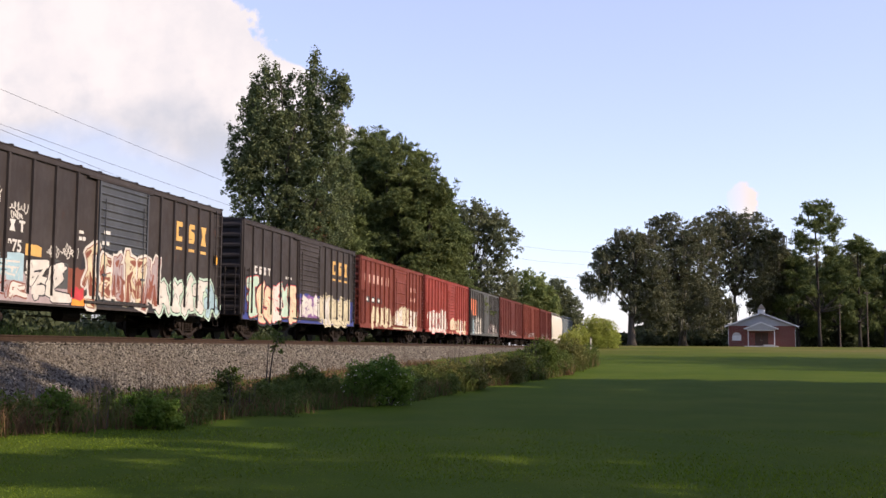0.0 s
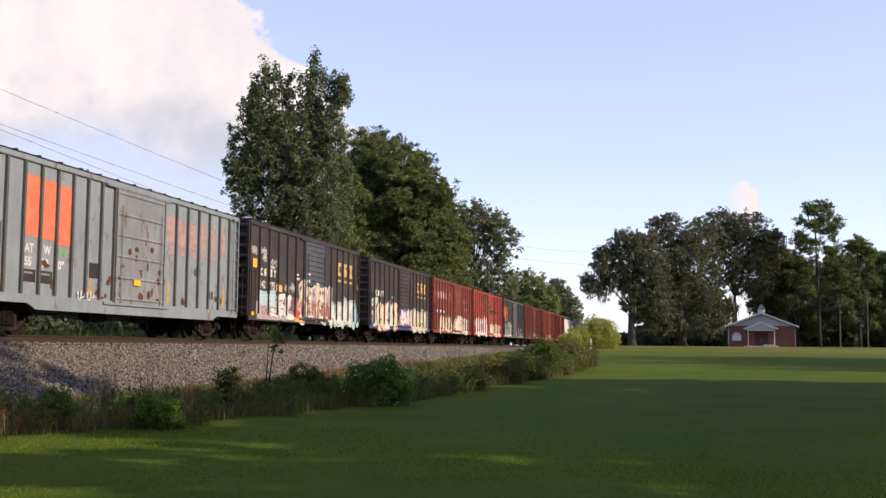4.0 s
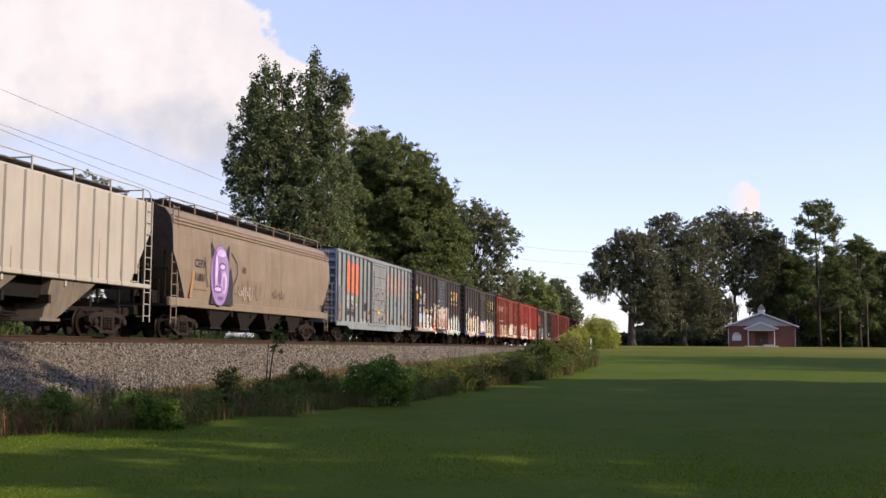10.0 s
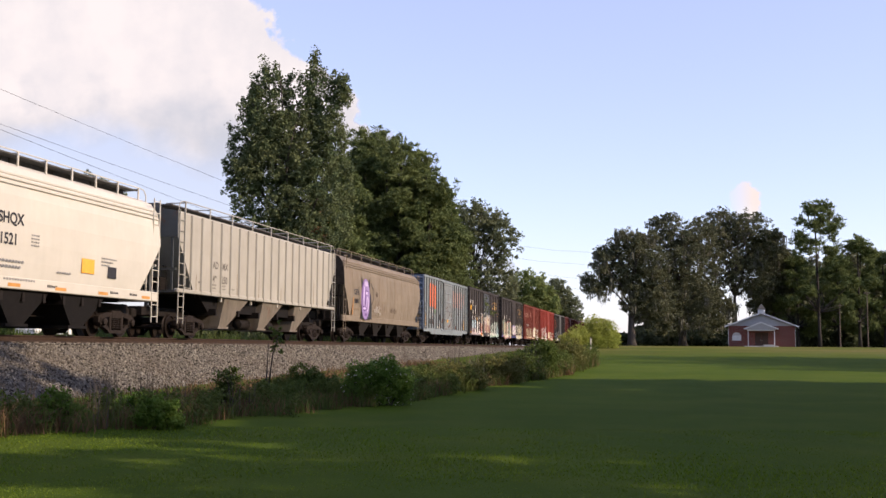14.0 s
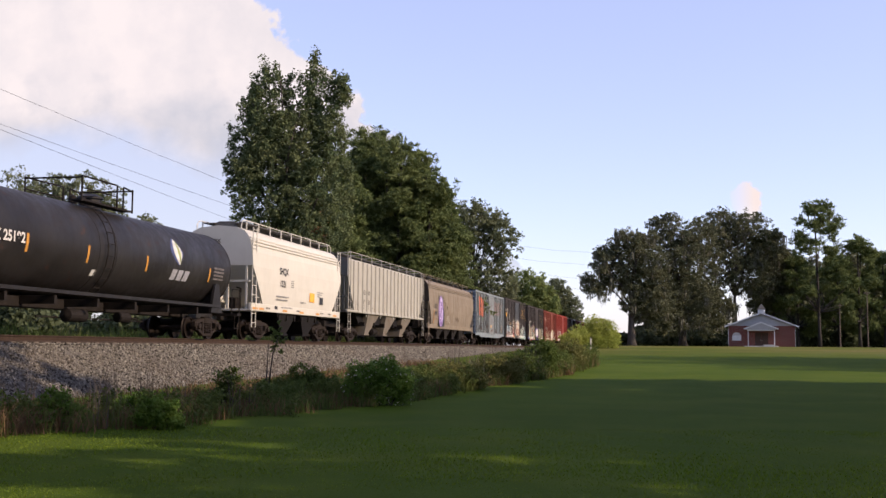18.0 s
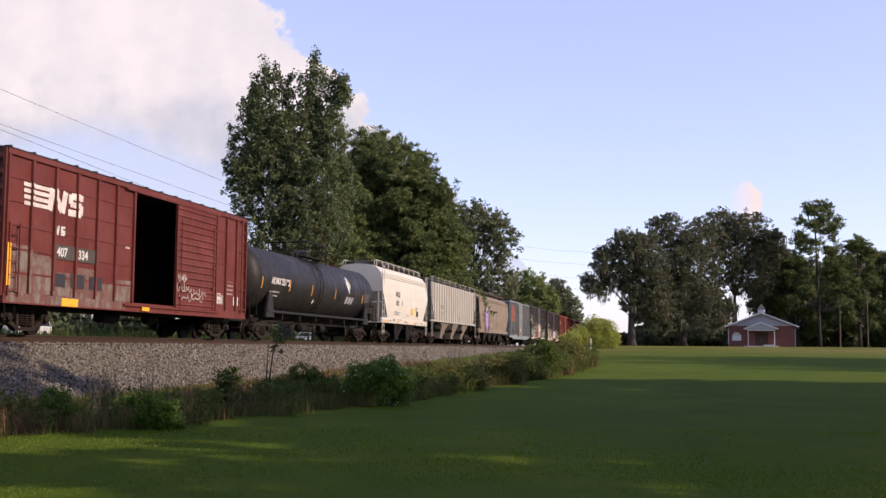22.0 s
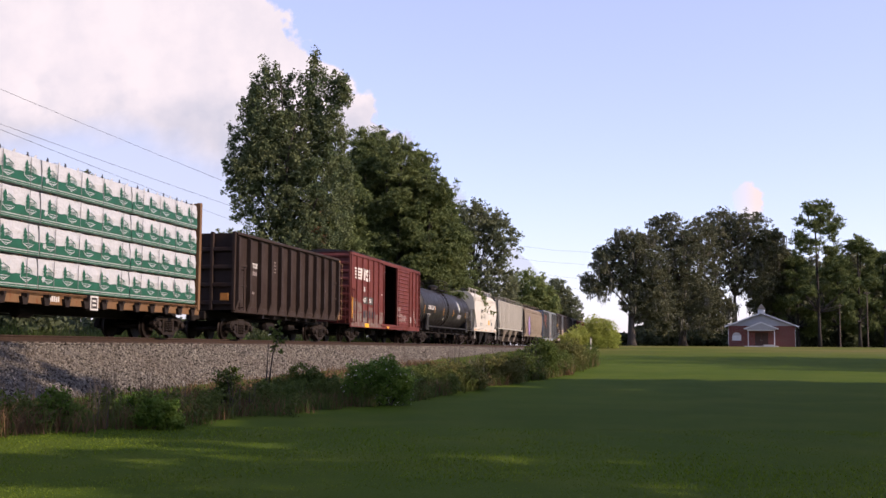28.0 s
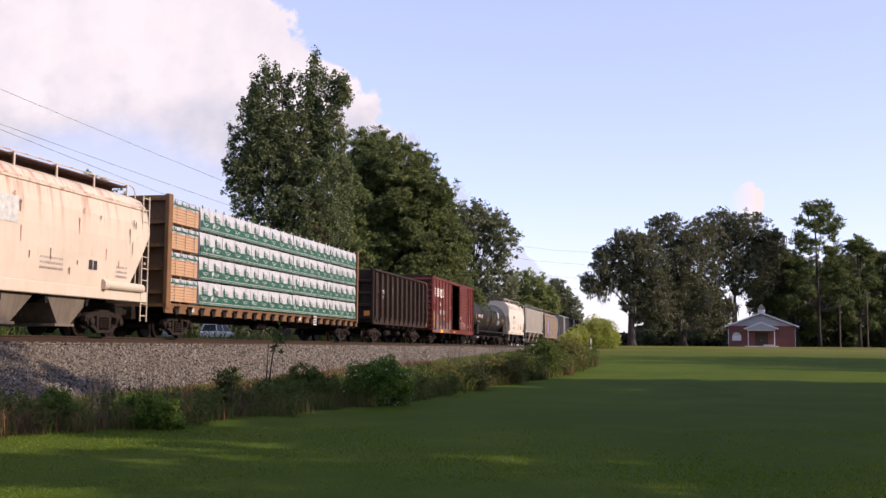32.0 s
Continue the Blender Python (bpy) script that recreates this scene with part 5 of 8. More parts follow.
def tank_car(s0, s1):
    L = s1 - s0
    h2 = L / 2
    car = start_car("tank_car", "black tank car with a domed end and yellow marks", (s0 + s1) / 2, L)
    R, zc = 1.46, 2.62
    prof = [(-h2, 0.0)] + [(-h2 + 0.75 * (1 - math.cos(a)), R * math.sin(a)) for a in np.linspace(0.15, math.pi / 2, 9)]
    prof += [(-x, r) for x, r in reversed(prof)]
    part("tank", Geo().lathe(prof, 0, (0, 0, zc), 48).mesh("tank", TANKM, soft=True), car)
    for x in (-h2 + 0.75, h2 - 0.75, -1.25, -0.25):
        part("weld_band", Geo().lathe([(x - 0.03, R - 0.01), (x - 0.02, R + 0.012), (x + 0.02, R + 0.012), (x + 0.03, R - 0.01)], 0, (0, 0, zc), 48).mesh("weld_band", TANKM), car)
    for x in (-1, 1):
        xs = x * (h2 - 1.9)
        g = Geo().prism([(-1.35, 0.95), (1.35, 0.95), (1.35, 1.9), (1.1, 1.65), (0.6, 1.25), (0, 1.15), (-0.6, 1.25), (-1.1, 1.65), (-1.35, 1.9)], 0, xs - 0.06, xs + 0.06)
        g.prism([(xs - 0.5, 0.98), (xs + 0.5, 0.98), (xs + 0.16, 2.05), (xs - 0.16, 2.05)], 1, -1.44, -1.34).prism([(xs - 0.5, 0.98), (xs + 0.5, 0.98), (xs + 0.16, 2.05), (xs - 0.16, 2.05)], 1, 1.34, 1.44)
        g.box(*sorted((x * (h2 + 0.45), x * (h2 - 2.6))), -0.4, 0.4, 0.78, 1.14, 0.02)
        part("saddle", g.mesh("saddle", TANKM), car)
        g = Geo().box(*sorted((x * (h2 + 0.05), x * (h2 + 0.42))), -1.45, 1.45, 0.92, 1.02)
        for y in (-1.4, 1.4):
            g.tube([(x * (h2 + 0.35), y, 0.95), (x * (h2 + 0.35), y, 1.95), (x * (h2 - 0.4), y, 1.95), (x * (h2 - 0.4), y, 1.0)], 0.025, 6)
            g.tube([(x * (h2 + 0.35), y, 0.95), (x * (h2 + 0.30), y, 0.42), (x * (h2 - 0.1), y, 0.42), (x * (h2 - 0.1), y, 0.95)], 0.02, 6)
        part("end_platform", g.mesh("end_platform", STEEL), car)
    for y in (-1.42, 1.42):
        part("side_rail", Geo().box(-h2 + 1.6, h2 - 1.6, y - 0.05, y + 0.05, 1.18, 1.28).mesh("side_rail", TANKM), car)
    # platform, dome and railing on top
    p0, p1 = -1.55, 1.55
    zt = zc + R
    g = Geo()
    for y in (-1, 1):
        g.box(p0, p1, *sorted((y * 0.55, y * 0.95)), zt - 0.02, zt + 0.03)
    part("platform", g.mesh("platform", STEEL), car)
    part("manway", Geo().lathe([(zt - 0.2, 0.36), (zt + 0.28, 0.36), (zt + 0.30, 0.42), (zt + 0.36, 0.42), (zt + 0.46, 0.2), (zt + 0.47, 0.0)], 2, (0.55, 0, 0), 18).mesh("manway", TANKM), car)
    for x in (-0.8, -0.2):
        part("valve_cap", Geo().lathe([(zt - 0.1, 0.12), (zt + 0.2, 0.12), (zt + 0.26, 0.05), (zt + 0.27, 0)], 2, (x, -0.2, 0), 12).mesh("valve_cap", STEEL), car)
    g = Geo()
    for y in (-0.95, 0.95):
        for x in (p0, 0.55, 0.95, p1):
            g.tube([(x, y, zt - 0.05), (x, y, zt + 0.72)], 0.028, 6)
        g.tube([(p0, y, zt + 0.72), (0.55, y, zt + 0.72)], 0.028, 6)
        g.tube([(0.95, y, zt + 0.72), (p1, y, zt + 0.66), ], 0.028, 6)
        g.tube([(p0, y, zt + 0.36), (0.55, y, zt + 0.36)], 0.02, 6)
    for x in (p0, p1):
        g.tube([(x, -0.95, zt + 0.68), (x, 0.95, zt + 0.68)], 0.028, 6)
    part("railing", g.mesh("railing", STEEL), car)
    for y in (-1, 1):
        g = Geo()
        for dx in (0, 0.42):
            g.tube([(-0.96 + dx, y * (R * math.sin(a) + 0.10), zc + (R + 0.10) * math.cos(a)) for a in np.linspace(0.65, 2.5, 10)], 0.02, 5)
        for a in np.linspace(0.75, 2.4, 8):
            g.tube([(-0.96, y * (R * math.sin(a) + 0.10), zc + (R + 0.10) * math.cos(a)), (-0.54, y * (R * math.sin(a) + 0.10), zc + (R + 0.10) * math.cos(a))], 0.016, 5)
        part("ladder", g.mesh("ladder", STEEL), car)

    def skin(z):
        return -math.sqrt(max(0.0, R * R - (z - zc) ** 2)) - 0.006

    def wrap(name, mat, x0, x1, z0, z1, label=""):
        rows = [[(x, skin(z), z) for x in np.linspace(x0, x1, 2)] for z in np.linspace(z0, z1, 6)]
        return part(name, Geo().grid(rows).mesh(name, mat), car, label)
    ink = plain("dim_white", (0.32, 0.31, 0.30), 0.7)
    number(car, "ADMX 25192", -7.35, 2.42, 0.29, skin(2.56) - 0.012, plain("worn_white_lettering", (0.50, 0.48, 0.46), 0.7, 0, 0.3, 5, 0))
    for k, (a, n) in enumerate(((2.0, 6), (2.1, 5))):
        for i in range(n):
            wrap("lettering", ink, -h2 + a + 0.2 * i, -h2 + a + 0.14 + 0.2 * i, 2.05 - 0.16 * k, 2.12 - 0.16 * k)
    dull = plain("dull_amber_reflector", (0.42, 0.20, 0.04), 0.5, 0, 0.2, 6, 0)
    for x, z0 in ((-h2 + 0.86, 2.15), (-5.05, 2.20), (-1.95, 2.15), (1.7, 2.15), (6.6, 2.1)):
        wrap("reflector", dull, x, x + 0.11, z0, z0 + 0.50, "amber reflector")
    # leaf emblem: pale leaf, blue ground, ochre vein
    for dx, wide, mat, d in ((0.0, 0.46, plain("worn_blue_emblem", (0.06, 0.075, 0.16), 0.7, 0, 0.3, 5, 0), 0.003), (0.06, 0.30, plain("worn_white_emblem", (0.46, 0.46, 0.44), 0.7, 0, 0.3, 5, 0), 0.006), (0.14, 0.10, plain("worn_green_emblem", (0.22, 0.25, 0.10), 0.7, 0, 0.3, 5, 0), 0.009)):
        z0, z1 = 2.50 + 0.2 * d * 30, 3.46 - 0.4 * d * 20
        rows = []
        for z in np.linspace(z0, z1, 12):
            k = math.sin(math.pi * (z - z0 + 0.02) / (z1 - z0 + 0.04))
            mid = 3.95 + dx - 0.22 * (z - 2.98)
            rows.append([(mid - wide * k, skin(z) - d, z), (mid + wide * k ** 1.4, skin(z) - d, z)])
        part("emblem", Geo().grid(rows).mesh("emblem", mat), car, "worn leaf-shaped emblem")
    grey = plain("grey_mark", (0.24, 0.24, 0.26), 0.7)
    for k in range(3):
        x = 3.55 + 0.48 * k
        rows = [[(x + 0.25 * (z - 2.0), skin(z) - 0.002, z), (x + 0.36 + 0.25 * (z - 2.0), skin(z) - 0.002, z)] for z in np.linspace(2.0, 2.36, 4)]
        part("emblem", Geo().grid(rows).mesh("emblem", grey), car, "slanted grey block")
    for k in range(4):
        wrap("lettering", plain("faint_stencil", (0.10, 0.09, 0.09), 0.8), 7.0, 7.9, 2.2 + 0.13 * k, 2.27 + 0.13 * k)
    wrap("placard", PAINTWHITE, -1.45, -1.20, 1.80, 1.98)
    add_gear(car, L, h2 - 1.9, (0.80, 1.1), 0.75)
    return car


def gondola(s0, s1):
    L = s1 - s0
    h2 = L / 2
    car = start_car("gondola", "dark brown high-sided gondola with upright ribs", (s0 + s1) / 2, L)
    top, bot = 4.22, 1.25
    for y in (-1, 1):
        part("side_panel", Geo().box(-h2, h2, *sorted((y * 1.42, y * 1.38)), bot, top - 0.05).mesh("side_panel", GONDOLA), car)
        part("top_rail", Geo().box(-h2, h2, *sorted((y * 1.36, y * 1.55)), top - 0.12, top, 0.02).mesh("top_rail", GONDOLA), car)
        part("side_sill", Geo().box(-h2, h2, *sorted((y * 1.30, y * 1.44)), bot - 0.2, bot + 0.06, 0.02).mesh("side_sill", GONDOLA), car)
        pm = shared(("gon", y), lambda: Geo().prism([(y * 1.42, top - 0.12), (y * 1.59, top - 0.2), (y * 1.61, bot + 0.30), (y * 1.44, bot - 0.20), (y * 1.38, bot - 0.20), (y * 1.38, top - 0.12)], 0, -0.10, 0.10).mesh("post", GONDOLA))
        n = 12
        for k in range(n):
            part("post", pm, car, "", shift(-h2 + 0.12 + (L - 0.24) * k / (n - 1), 0, 0))
        g = Geo()
        for z in (2.1, 2.9):
            g.box(h2 - 1.15, h2 - 0.15, *sorted((y * 1.42, y * 1.47)), z, z + 0.10)
            g.box(-h2 + 0.15, -h2 + 1.15, *sorted((y * 1.42, y * 1.47)), z, z + 0.10)
        part("stiffener", g.mesh("stiffener", GONDOLA), car)
    for x in (-1, 1):
        g = Geo().box(*sorted((x * h2, x * (h2 - 0.05))), -1.42, 1.42, bot - 0.1, top - 0.05)
        for z in (1.35, 2.05, 2.75, 3.45):
            part("end_rib", Geo().box(*sorted((x * h2, x * (h2 + 0.12))), -1.42, 1.42, z, z + 0.16, 0.02).mesh("end_rib", GONDOLA), car)
        for y in (-1.42, -0.5, 0.5, 1.42):
            part("end_post", Geo().box(*sorted((x * h2, x * (h2 + 0.14))), y - 0.06, y + 0.06, bot - 0.1, top, 0.01).mesh("end_post", GONDOLA), car)
        part("end_panel", g.mesh("end_panel", GONDOLA), car)
    # ochre corner post with grab irons at the front end
    part("corner_post", Geo().box(h2 - 0.02, h2 + 0.20, -1.53, -1.40, bot - 0.15, top - 0.05, 0.01).mesh("corner_post", YELLOWBROWN), car, "ochre-brown corner post")
    part("ladder", ladder_mesh("gon_ladder", 0.40, bot - 0.1, top - 0.2, 0.38, YELLOWBROWN, out=0.06), car, "", shift(h2 + 0.16, -1.45, 0))
    part("ladder", ladder_mesh("gon_ladder2", 0.40, bot - 0.1, bot + 1.6, 0.38, GONDOLA, out=0.12), car, "", shift(-h2 + 0.25, -1.44, 0))
    prof = [(-h2 + 0.05, bot), (-h2 + 2.4, bot), (-h2 + 3.4, 0.92), (h2 - 3.4, 0.92), (h2 - 2.4, bot), (h2 - 0.05, bot)]
    part("tub", Geo().prism(prof, 1, -1.20, 1.20).mesh("tub", STEEL), car)
    ink = plain("faded_lettering", (0.20, 0.17, 0.16), 0.8, 0, 0.35, 6, 0)
    number(car, "STXX", -h2 + 1.70, 2.92, 0.21, -1.426, PAINTWHITE)
    marks(car, "lettering", ink, -h2 + 1.72, 2.62, 0.16, 0.19, 4, -1.424, 2)
    marks(car, "lettering", ink, -h2 + 1.75, 1.85, 0.12, 0.10, 3, -1.424, 2)
    for k in range(4):
        marks(car, "lettering", ink, -h2 + 4.3, 3.3 - 0.14 * k, 0.12, 0.06, 2, -1.424, 5 + k)
    rust_orange = plain("dull_orange_reflector", (0.40, 0.17, 0.04), 0.6, 0, 0.25, 6, 0)
    part("reflector", Geo().box(-h2 - 0.17, -h2 - 0.13, -1.25, -0.92, 1.52, 1.80).mesh("reflector", rust_orange), car, "dull orange reflector")
    reflector(car, 3.1, 1.55, 0.12, 0.10, -1.43, rust_orange)
    reflector(car, -2.6, 1.50, 0.14, 0.10, -1.43, rust_orange)
    scrawl(car, 4.4, 2.0, 0.3, 0.9, -1.425, 31, ink)
    add_gear(car, L, h2 - 1.6, (0.78, 1.1), 0.85)
    return car


BUNDLES = []


def lumber_flat(s0, s1):
    L = s1 - s0
    h2 = L / 2
    sc = (s0 + s1) / 2
    car = start_car("centre_beam_flatcar", "ochre-brown centre-beam flat car stacked with wrapped lumber", sc, L)
    part("deck", Geo().box(-h2, h2, -1.42, 1.42, 1.06, 1.16).mesh("deck", YELLOWBROWN), car)
    for y in (-1, 1):
        part("side_sill", Geo().box(-h2, h2, *sorted((y * 1.34, y * 1.42)), 0.84, 1.18, 0.01).mesh("side_sill", YELLOWBROWN), car)
        wm = shared(("winch", y), lambda: Geo().prism([(-0.16, 1.02), (0.16, 1.02), (0.10, 0.80), (-0.10, 0.80)], 1, *sorted((y * 1.42, y * 1.52))).box(-0.05, 0.05, *sorted((y * 1.42, y * 1.60)), 1.02, 1.10).mesh("winch", RUSTY))
        for k in range(22):
            part("winch", wm, car, "", shift(-h2 + 0.7 + (L - 1.4) * k / 21, 0, 0))
    for x in (-1, 1):
        w = 0.30 if x < 0 else 0.16
        bh = part("bulkhead", Geo().box(*sorted((x * (h2 - w + 0.02), x * (h2 - w + 0.08))), -1.32, 1.32, 1.1, 4.9).mesh("bulkhead", YELLOWBROWN), car, "ochre-brown end bulkhead")
        for y in (-1.38, 1.38):
            part("bulkhead_post", Geo().box(*sorted((x * h2, x * (h2 - w))), y - 0.08, y + 0.08, 1.0, 4.92, 0.02).mesh("bulkhead_post", YELLOWBROWN), bh)
        for z in (1.5, 2.3, 3.1, 3.9, 4.7):
            part("bulkhead_bar", Geo().box(*sorted((x * h2 - x * 0.02, x * (h2 - w))), -1.30, 1.30, z, z + 0.12).mesh("bulkhead_bar", YELLOWBROWN), bh)
    g = Geo().box(-h2 + 0.3, h2 - 0.3, -0.12, 0.12, 4.55, 4.85).box(-h2 + 0.3, h2 - 0.3, -0.05, 0.05, 1.16, 1.5)
    for k in range(13):
        x = -h2 + 0.8 + (L - 1.6) * k / 12
        g.box(x - 0.08, x + 0.08, -0.1, 0.1, 1.16, 4.6)
    part("centre_beam", g.mesh("centre_beam", YELLOWBROWN), car)
    marks(car, "lettering", PAINTWHITE, -h2 + 1.9, 0.93, 0.10, 0.16, 4, -1.424, 3)
    marks(car, "lettering", PAINTWHITE, -h2 + 2.7, 0.93, 0.08, 0.14, 5, -1.424, 4)
    marks(car, "lettering", PAINTWHITE, 1.5, 0.93, 0.10, 0.16, 8, -1.424, 5)
    g = Geo()
    px_ = 15.2 - 11.45
    for (a, b, c, d) in ((0, 0.44, 0, 0.05), (0, 0.44, 0.37, 0.42), (0, 0.05, 0.05, 0.37), (0.39, 0.44, 0.05, 0.37), (0.12, 0.32, 0.12, 0.18), (0.12, 0.32, 0.24, 0.30)):
        g.box(px_ + a, px_ + b, -1.535, -1.526, 0.76 + c, 0.76 + d)
    part("plate", Geo().box(px_ - 0.02, px_ + 0.46, -1.526, -1.42, 0.74, 1.20).mesh("plate", CHAR), car)
    part("placard", g.mesh("placard", PAINTWHITE), car, "white-framed consolidated stencil plate")
    add_gear(car, L, h2 - 1.7, (0.62, 1.06), 0.75)
    # wrapped bundles of lumber
    wrap_m = wrap_material()
    green = plain("printed_green", (0.012, 0.078, 0.046), 0.45, 0, 0.2, 2, 0.05)
    wood = wood_material()
    b_h, z0 = 0.82, 1.20
    seams = [-24.70, -29.55, -34.62, -39.68, -44.62]
    bun = {}

    def bundle_meshes(ln):
        rows = []
        rng = np.random.default_rng(int(ln * 100))
        for x in np.linspace(-ln / 2, ln / 2, int(ln / 0.22)):
            k = rng.normal(size=6) * 0.011
            rows.append([(x, -0.62 + k[0], -0.035), (x, -0.635 + k[1], 0.25), (x, -0.63 + k[2], 0.55), (x, -0.60 + k[3], 0.80), (x, -0.52, 0.825 + k[4]), (x, 0.6, 0.82), (x, 0.63, 0.4), (x, 0.62, -0.035)])
        body = Geo().grid(rows, 0, True)
        body.face(rows[0][::-1]).face(rows[-1])
        band = Geo()
        n = int(ln / 0.22)
        band.grid([[(x, -0.646, -0.03), (x, -0.652, 0.14), (x, -0.648, 0.34 + 0.012 * math.sin(x * 9) + 0.01 * math.sin(x * 4.1))] for x in np.linspace(-ln / 2 + 0.005, ln / 2 - 0.005, n)])
        return body.mesh("wrap", wrap_m, soft=False), band.mesh("green_band", green)

    def logo_mesh():
        g = Geo()
        # house-shaped mark: a pale diamond with green roof lines
        ring = [(-0.26, 0.26), (0.0, 0.14), (0.26, 0.26), (0.26, 0.46), (0.0, 0.57), (-0.26, 0.46)]
        for k, (a, b) in enumerate(zip(ring, ring[1:] + ring[:1])):
            stroke(g, a, b, 0.020, -0.656, 1 if k in (2, 3, 4) else 0)
        for z in (0.38, 0.42, 0.46):
            stroke(g, (-0.19, z), (0.19, z), 0.016, -0.6575, 1)
        for z in (0.20, 0.26):
            stroke(g, (-0.17, z), (0.17, z), 0.016, -0.657, 0)
        g.face([(-0.38, -0.6545, 0.32), (0.36, -0.6545, 0.32), (0.22, -0.6545, 0.355), (0.08, -0.6545, 0.38), (-0.04, -0.6545, 0.365), (-0.2, -0.6545, 0.36)], 1)
        for zz in (0.34, 0.43, 0.52):
            g.face([(-0.25, -0.6555 - zz * 0.001, zz), (-0.07, -0.6555 - zz * 0.001, zz), (-0.145, -0.6555 - zz * 0.001, zz + 0.15), (-0.175, -0.6555 - zz * 0.001, zz + 0.15)], 1)
        return g.mesh("printed_mark", wrap_m, green)
    lm = logo_mesh()
    flap = Geo().prism([(-0.04, 0.80), (0.05, 0.80), (0.02, 0.90), (-0.01, 0.91)], 1, -0.62, -0.60).mesh("wrap_flap", MARKBLACK)
    dunnage = Geo().box(-0.05, 0.05, -0.52, 0.52, -0.085, 0.0).mesh("dunnage", wood)
    strap = Geo().box(-0.012, 0.012, -0.664, -0.658, 0.0, 0.80).box(-0.012, 0.012, -0.66, 0.3, 0.829, 0.833).mesh("strap", plain("grey_strap", (0.16, 0.17, 0.17), 0.6))
    fold = shared("wrap_fold", lambda: plain("fold_grey", (0.30, 0.33, 0.32), 0.6))
    for side in (-1, 1):
        for a, b in zip(seams[1:], seams):
            ln = b - a - 0.04
            key = round(ln, 2)
            if key not in bun:
                bun[key] = bundle_meshes(ln)
            for lay in range(4):
                m = shift((a + b) / 2 - sc, side * 0.75, z0 + lay * 0.905 + 0.06) @ Matrix.Rotation(0 if side < 0 else math.pi, 4, "Z")
                ob = thing("lumber_package", "lumber package in white and green printed wrap", "lumber package", TRACK @ shift(sc, 0, 0) @ m, "wrapped lumber on the flat car", data=bun[key][0])
                BUNDLES.append((ob, sc, m))
                part("green_band", bun[key][1], ob, "printed green band")
                part("printed_line", shared(("line", key), lambda: Geo().box(-ln / 2 + 0.01, ln / 2 - 0.01, -0.656, -0.653, 0.055, 0.085).mesh("printed_line", fold)), ob, "thin white printed line")
                part("printed_line", shared(("line2", key), lambda: Geo().box(-ln / 2 + 0.01, ln / 2 - 0.01, -0.652, -0.648, 0.005, 0.02).mesh("printed_line", fold)), ob)
                if lay == 3:
                    for k in range(5):
                        part("wrap_fold", shared(("tuft", k), lambda: Geo().prism([(-0.05, 0.79), (0.06, 0.80), (0.03 + 0.02 * k, 0.90), (-0.02, 0.86)], 1, -0.60, -0.585).mesh("wrap_fold", wrap_m)), ob, "", shift(-ln / 2 + ln * (k + 0.9) / 5.2, 0, 0))
                for k in range(5):
                    part("printed_mark", lm, ob, "", shift(-ln / 2 + ln * (k + 0.5) / 5 + 0.05 * ((lay * 7 + k * 3) % 3 - 1), 0, 0), kind="stuff")
                if lay == 3:
                    for k in range(5):
                        part("wrap_flap", flap, ob, "", shift(-ln / 2 + ln * (k + 0.5) / 5 - 0.25, 0, 0) @ Matrix.Rotation(0.15 * math.sin(k * 2.3 + a), 4, "Y"))
                for k in range(4):
                    part("dunnage", dunnage, ob, "", shift(-ln / 2 + ln * (k + 0.5) / 4, 0, 0))
                    part("strap", strap, ob, "", shift(-ln / 2 + ln * (k + 0.5) / 4 + 0.1, 0, 0))
        # bare-sided stack at the rear end
        ln = 2.2
        if "bare" not in bun:
            g = Geo().box(-ln / 2, ln / 2, -0.625, 0.6, 0.0, 0.095, 0.006)
            cap = Geo()
            rows = []
            for x in np.linspace(-ln / 2 - 0.005, ln / 2 + 0.005, 12):
                w = 0.04 * math.sin(x * 7)
                rows.append([(x, -0.645, 0.56 + w), (x, -0.64, 0.72), (x, -0.60, 0.79), (x, 0.55, 0.80), (x, 0.62, 0.6)])
            cap.grid(rows)
            bun["bare"] = (g.mesh("boards", wood), cap.mesh("wrap_cap", wrap_m), Geo().box(-ln / 2, ln / 2, -0.652, -0.648, 0.60, 0.66).mesh("green_band", green))
        for lay in range(4):
            m = shift(-h2 + 0.3 + ln / 2 + 0.03, side * 0.75, z0 + lay * 0.905 + 0.06) @ Matrix.Rotation(0 if side < 0 else math.pi, 4, "Z")
            ob = thing("lumber_package", "short stack of bare tan boards capped with printed wrap", "lumber package", TRACK @ shift(sc, 0, 0) @ m, "wrapped lumber on the flat car", data=bun["bare"][0])
            BUNDLES.append((ob, sc, m))
            for i in range(1, 6):
                part("board_layer", bun["bare"][0], ob, "", shift(0, 0, 0.1 * i))
            part("wrap_cap", bun["bare"][1], ob, "white printed wrap")
            part("green_band", bun["bare"][2], ob)
            for k in range(4):
                part("printed_mark", lm, ob, "", shift(-ln / 2 + ln * (k + 0.5) / 4, -0.36, 0.50) @ Matrix.Scale(0.45, 4), kind="stuff")
            for k in range(3):
                part("dunnage", dunnage, ob, "", shift(-ln / 2 + ln * (k + 0.5) / 3, 0, 0))
                part("strap", strap, ob, "", shift(-ln / 2 + ln * (k + 0.5) / 3, 0, 0))
    return car


def wrap_material():
    m, nt, b = nodes_of("white_plastic_wrap")
    f = noise_of(nt, placed(nt, (3, 3, 5)), 1.6, 5, 0.6)
    nt.links.new(blend(nt, f, (0.32, 0.335, 0.345), (0.44, 0.45, 0.45)), b.inputs["Base Color"])
    b.inputs["Roughness"].default_value = 0.35
    bumped(nt, b, f, 0.6, 0.04)
    return m


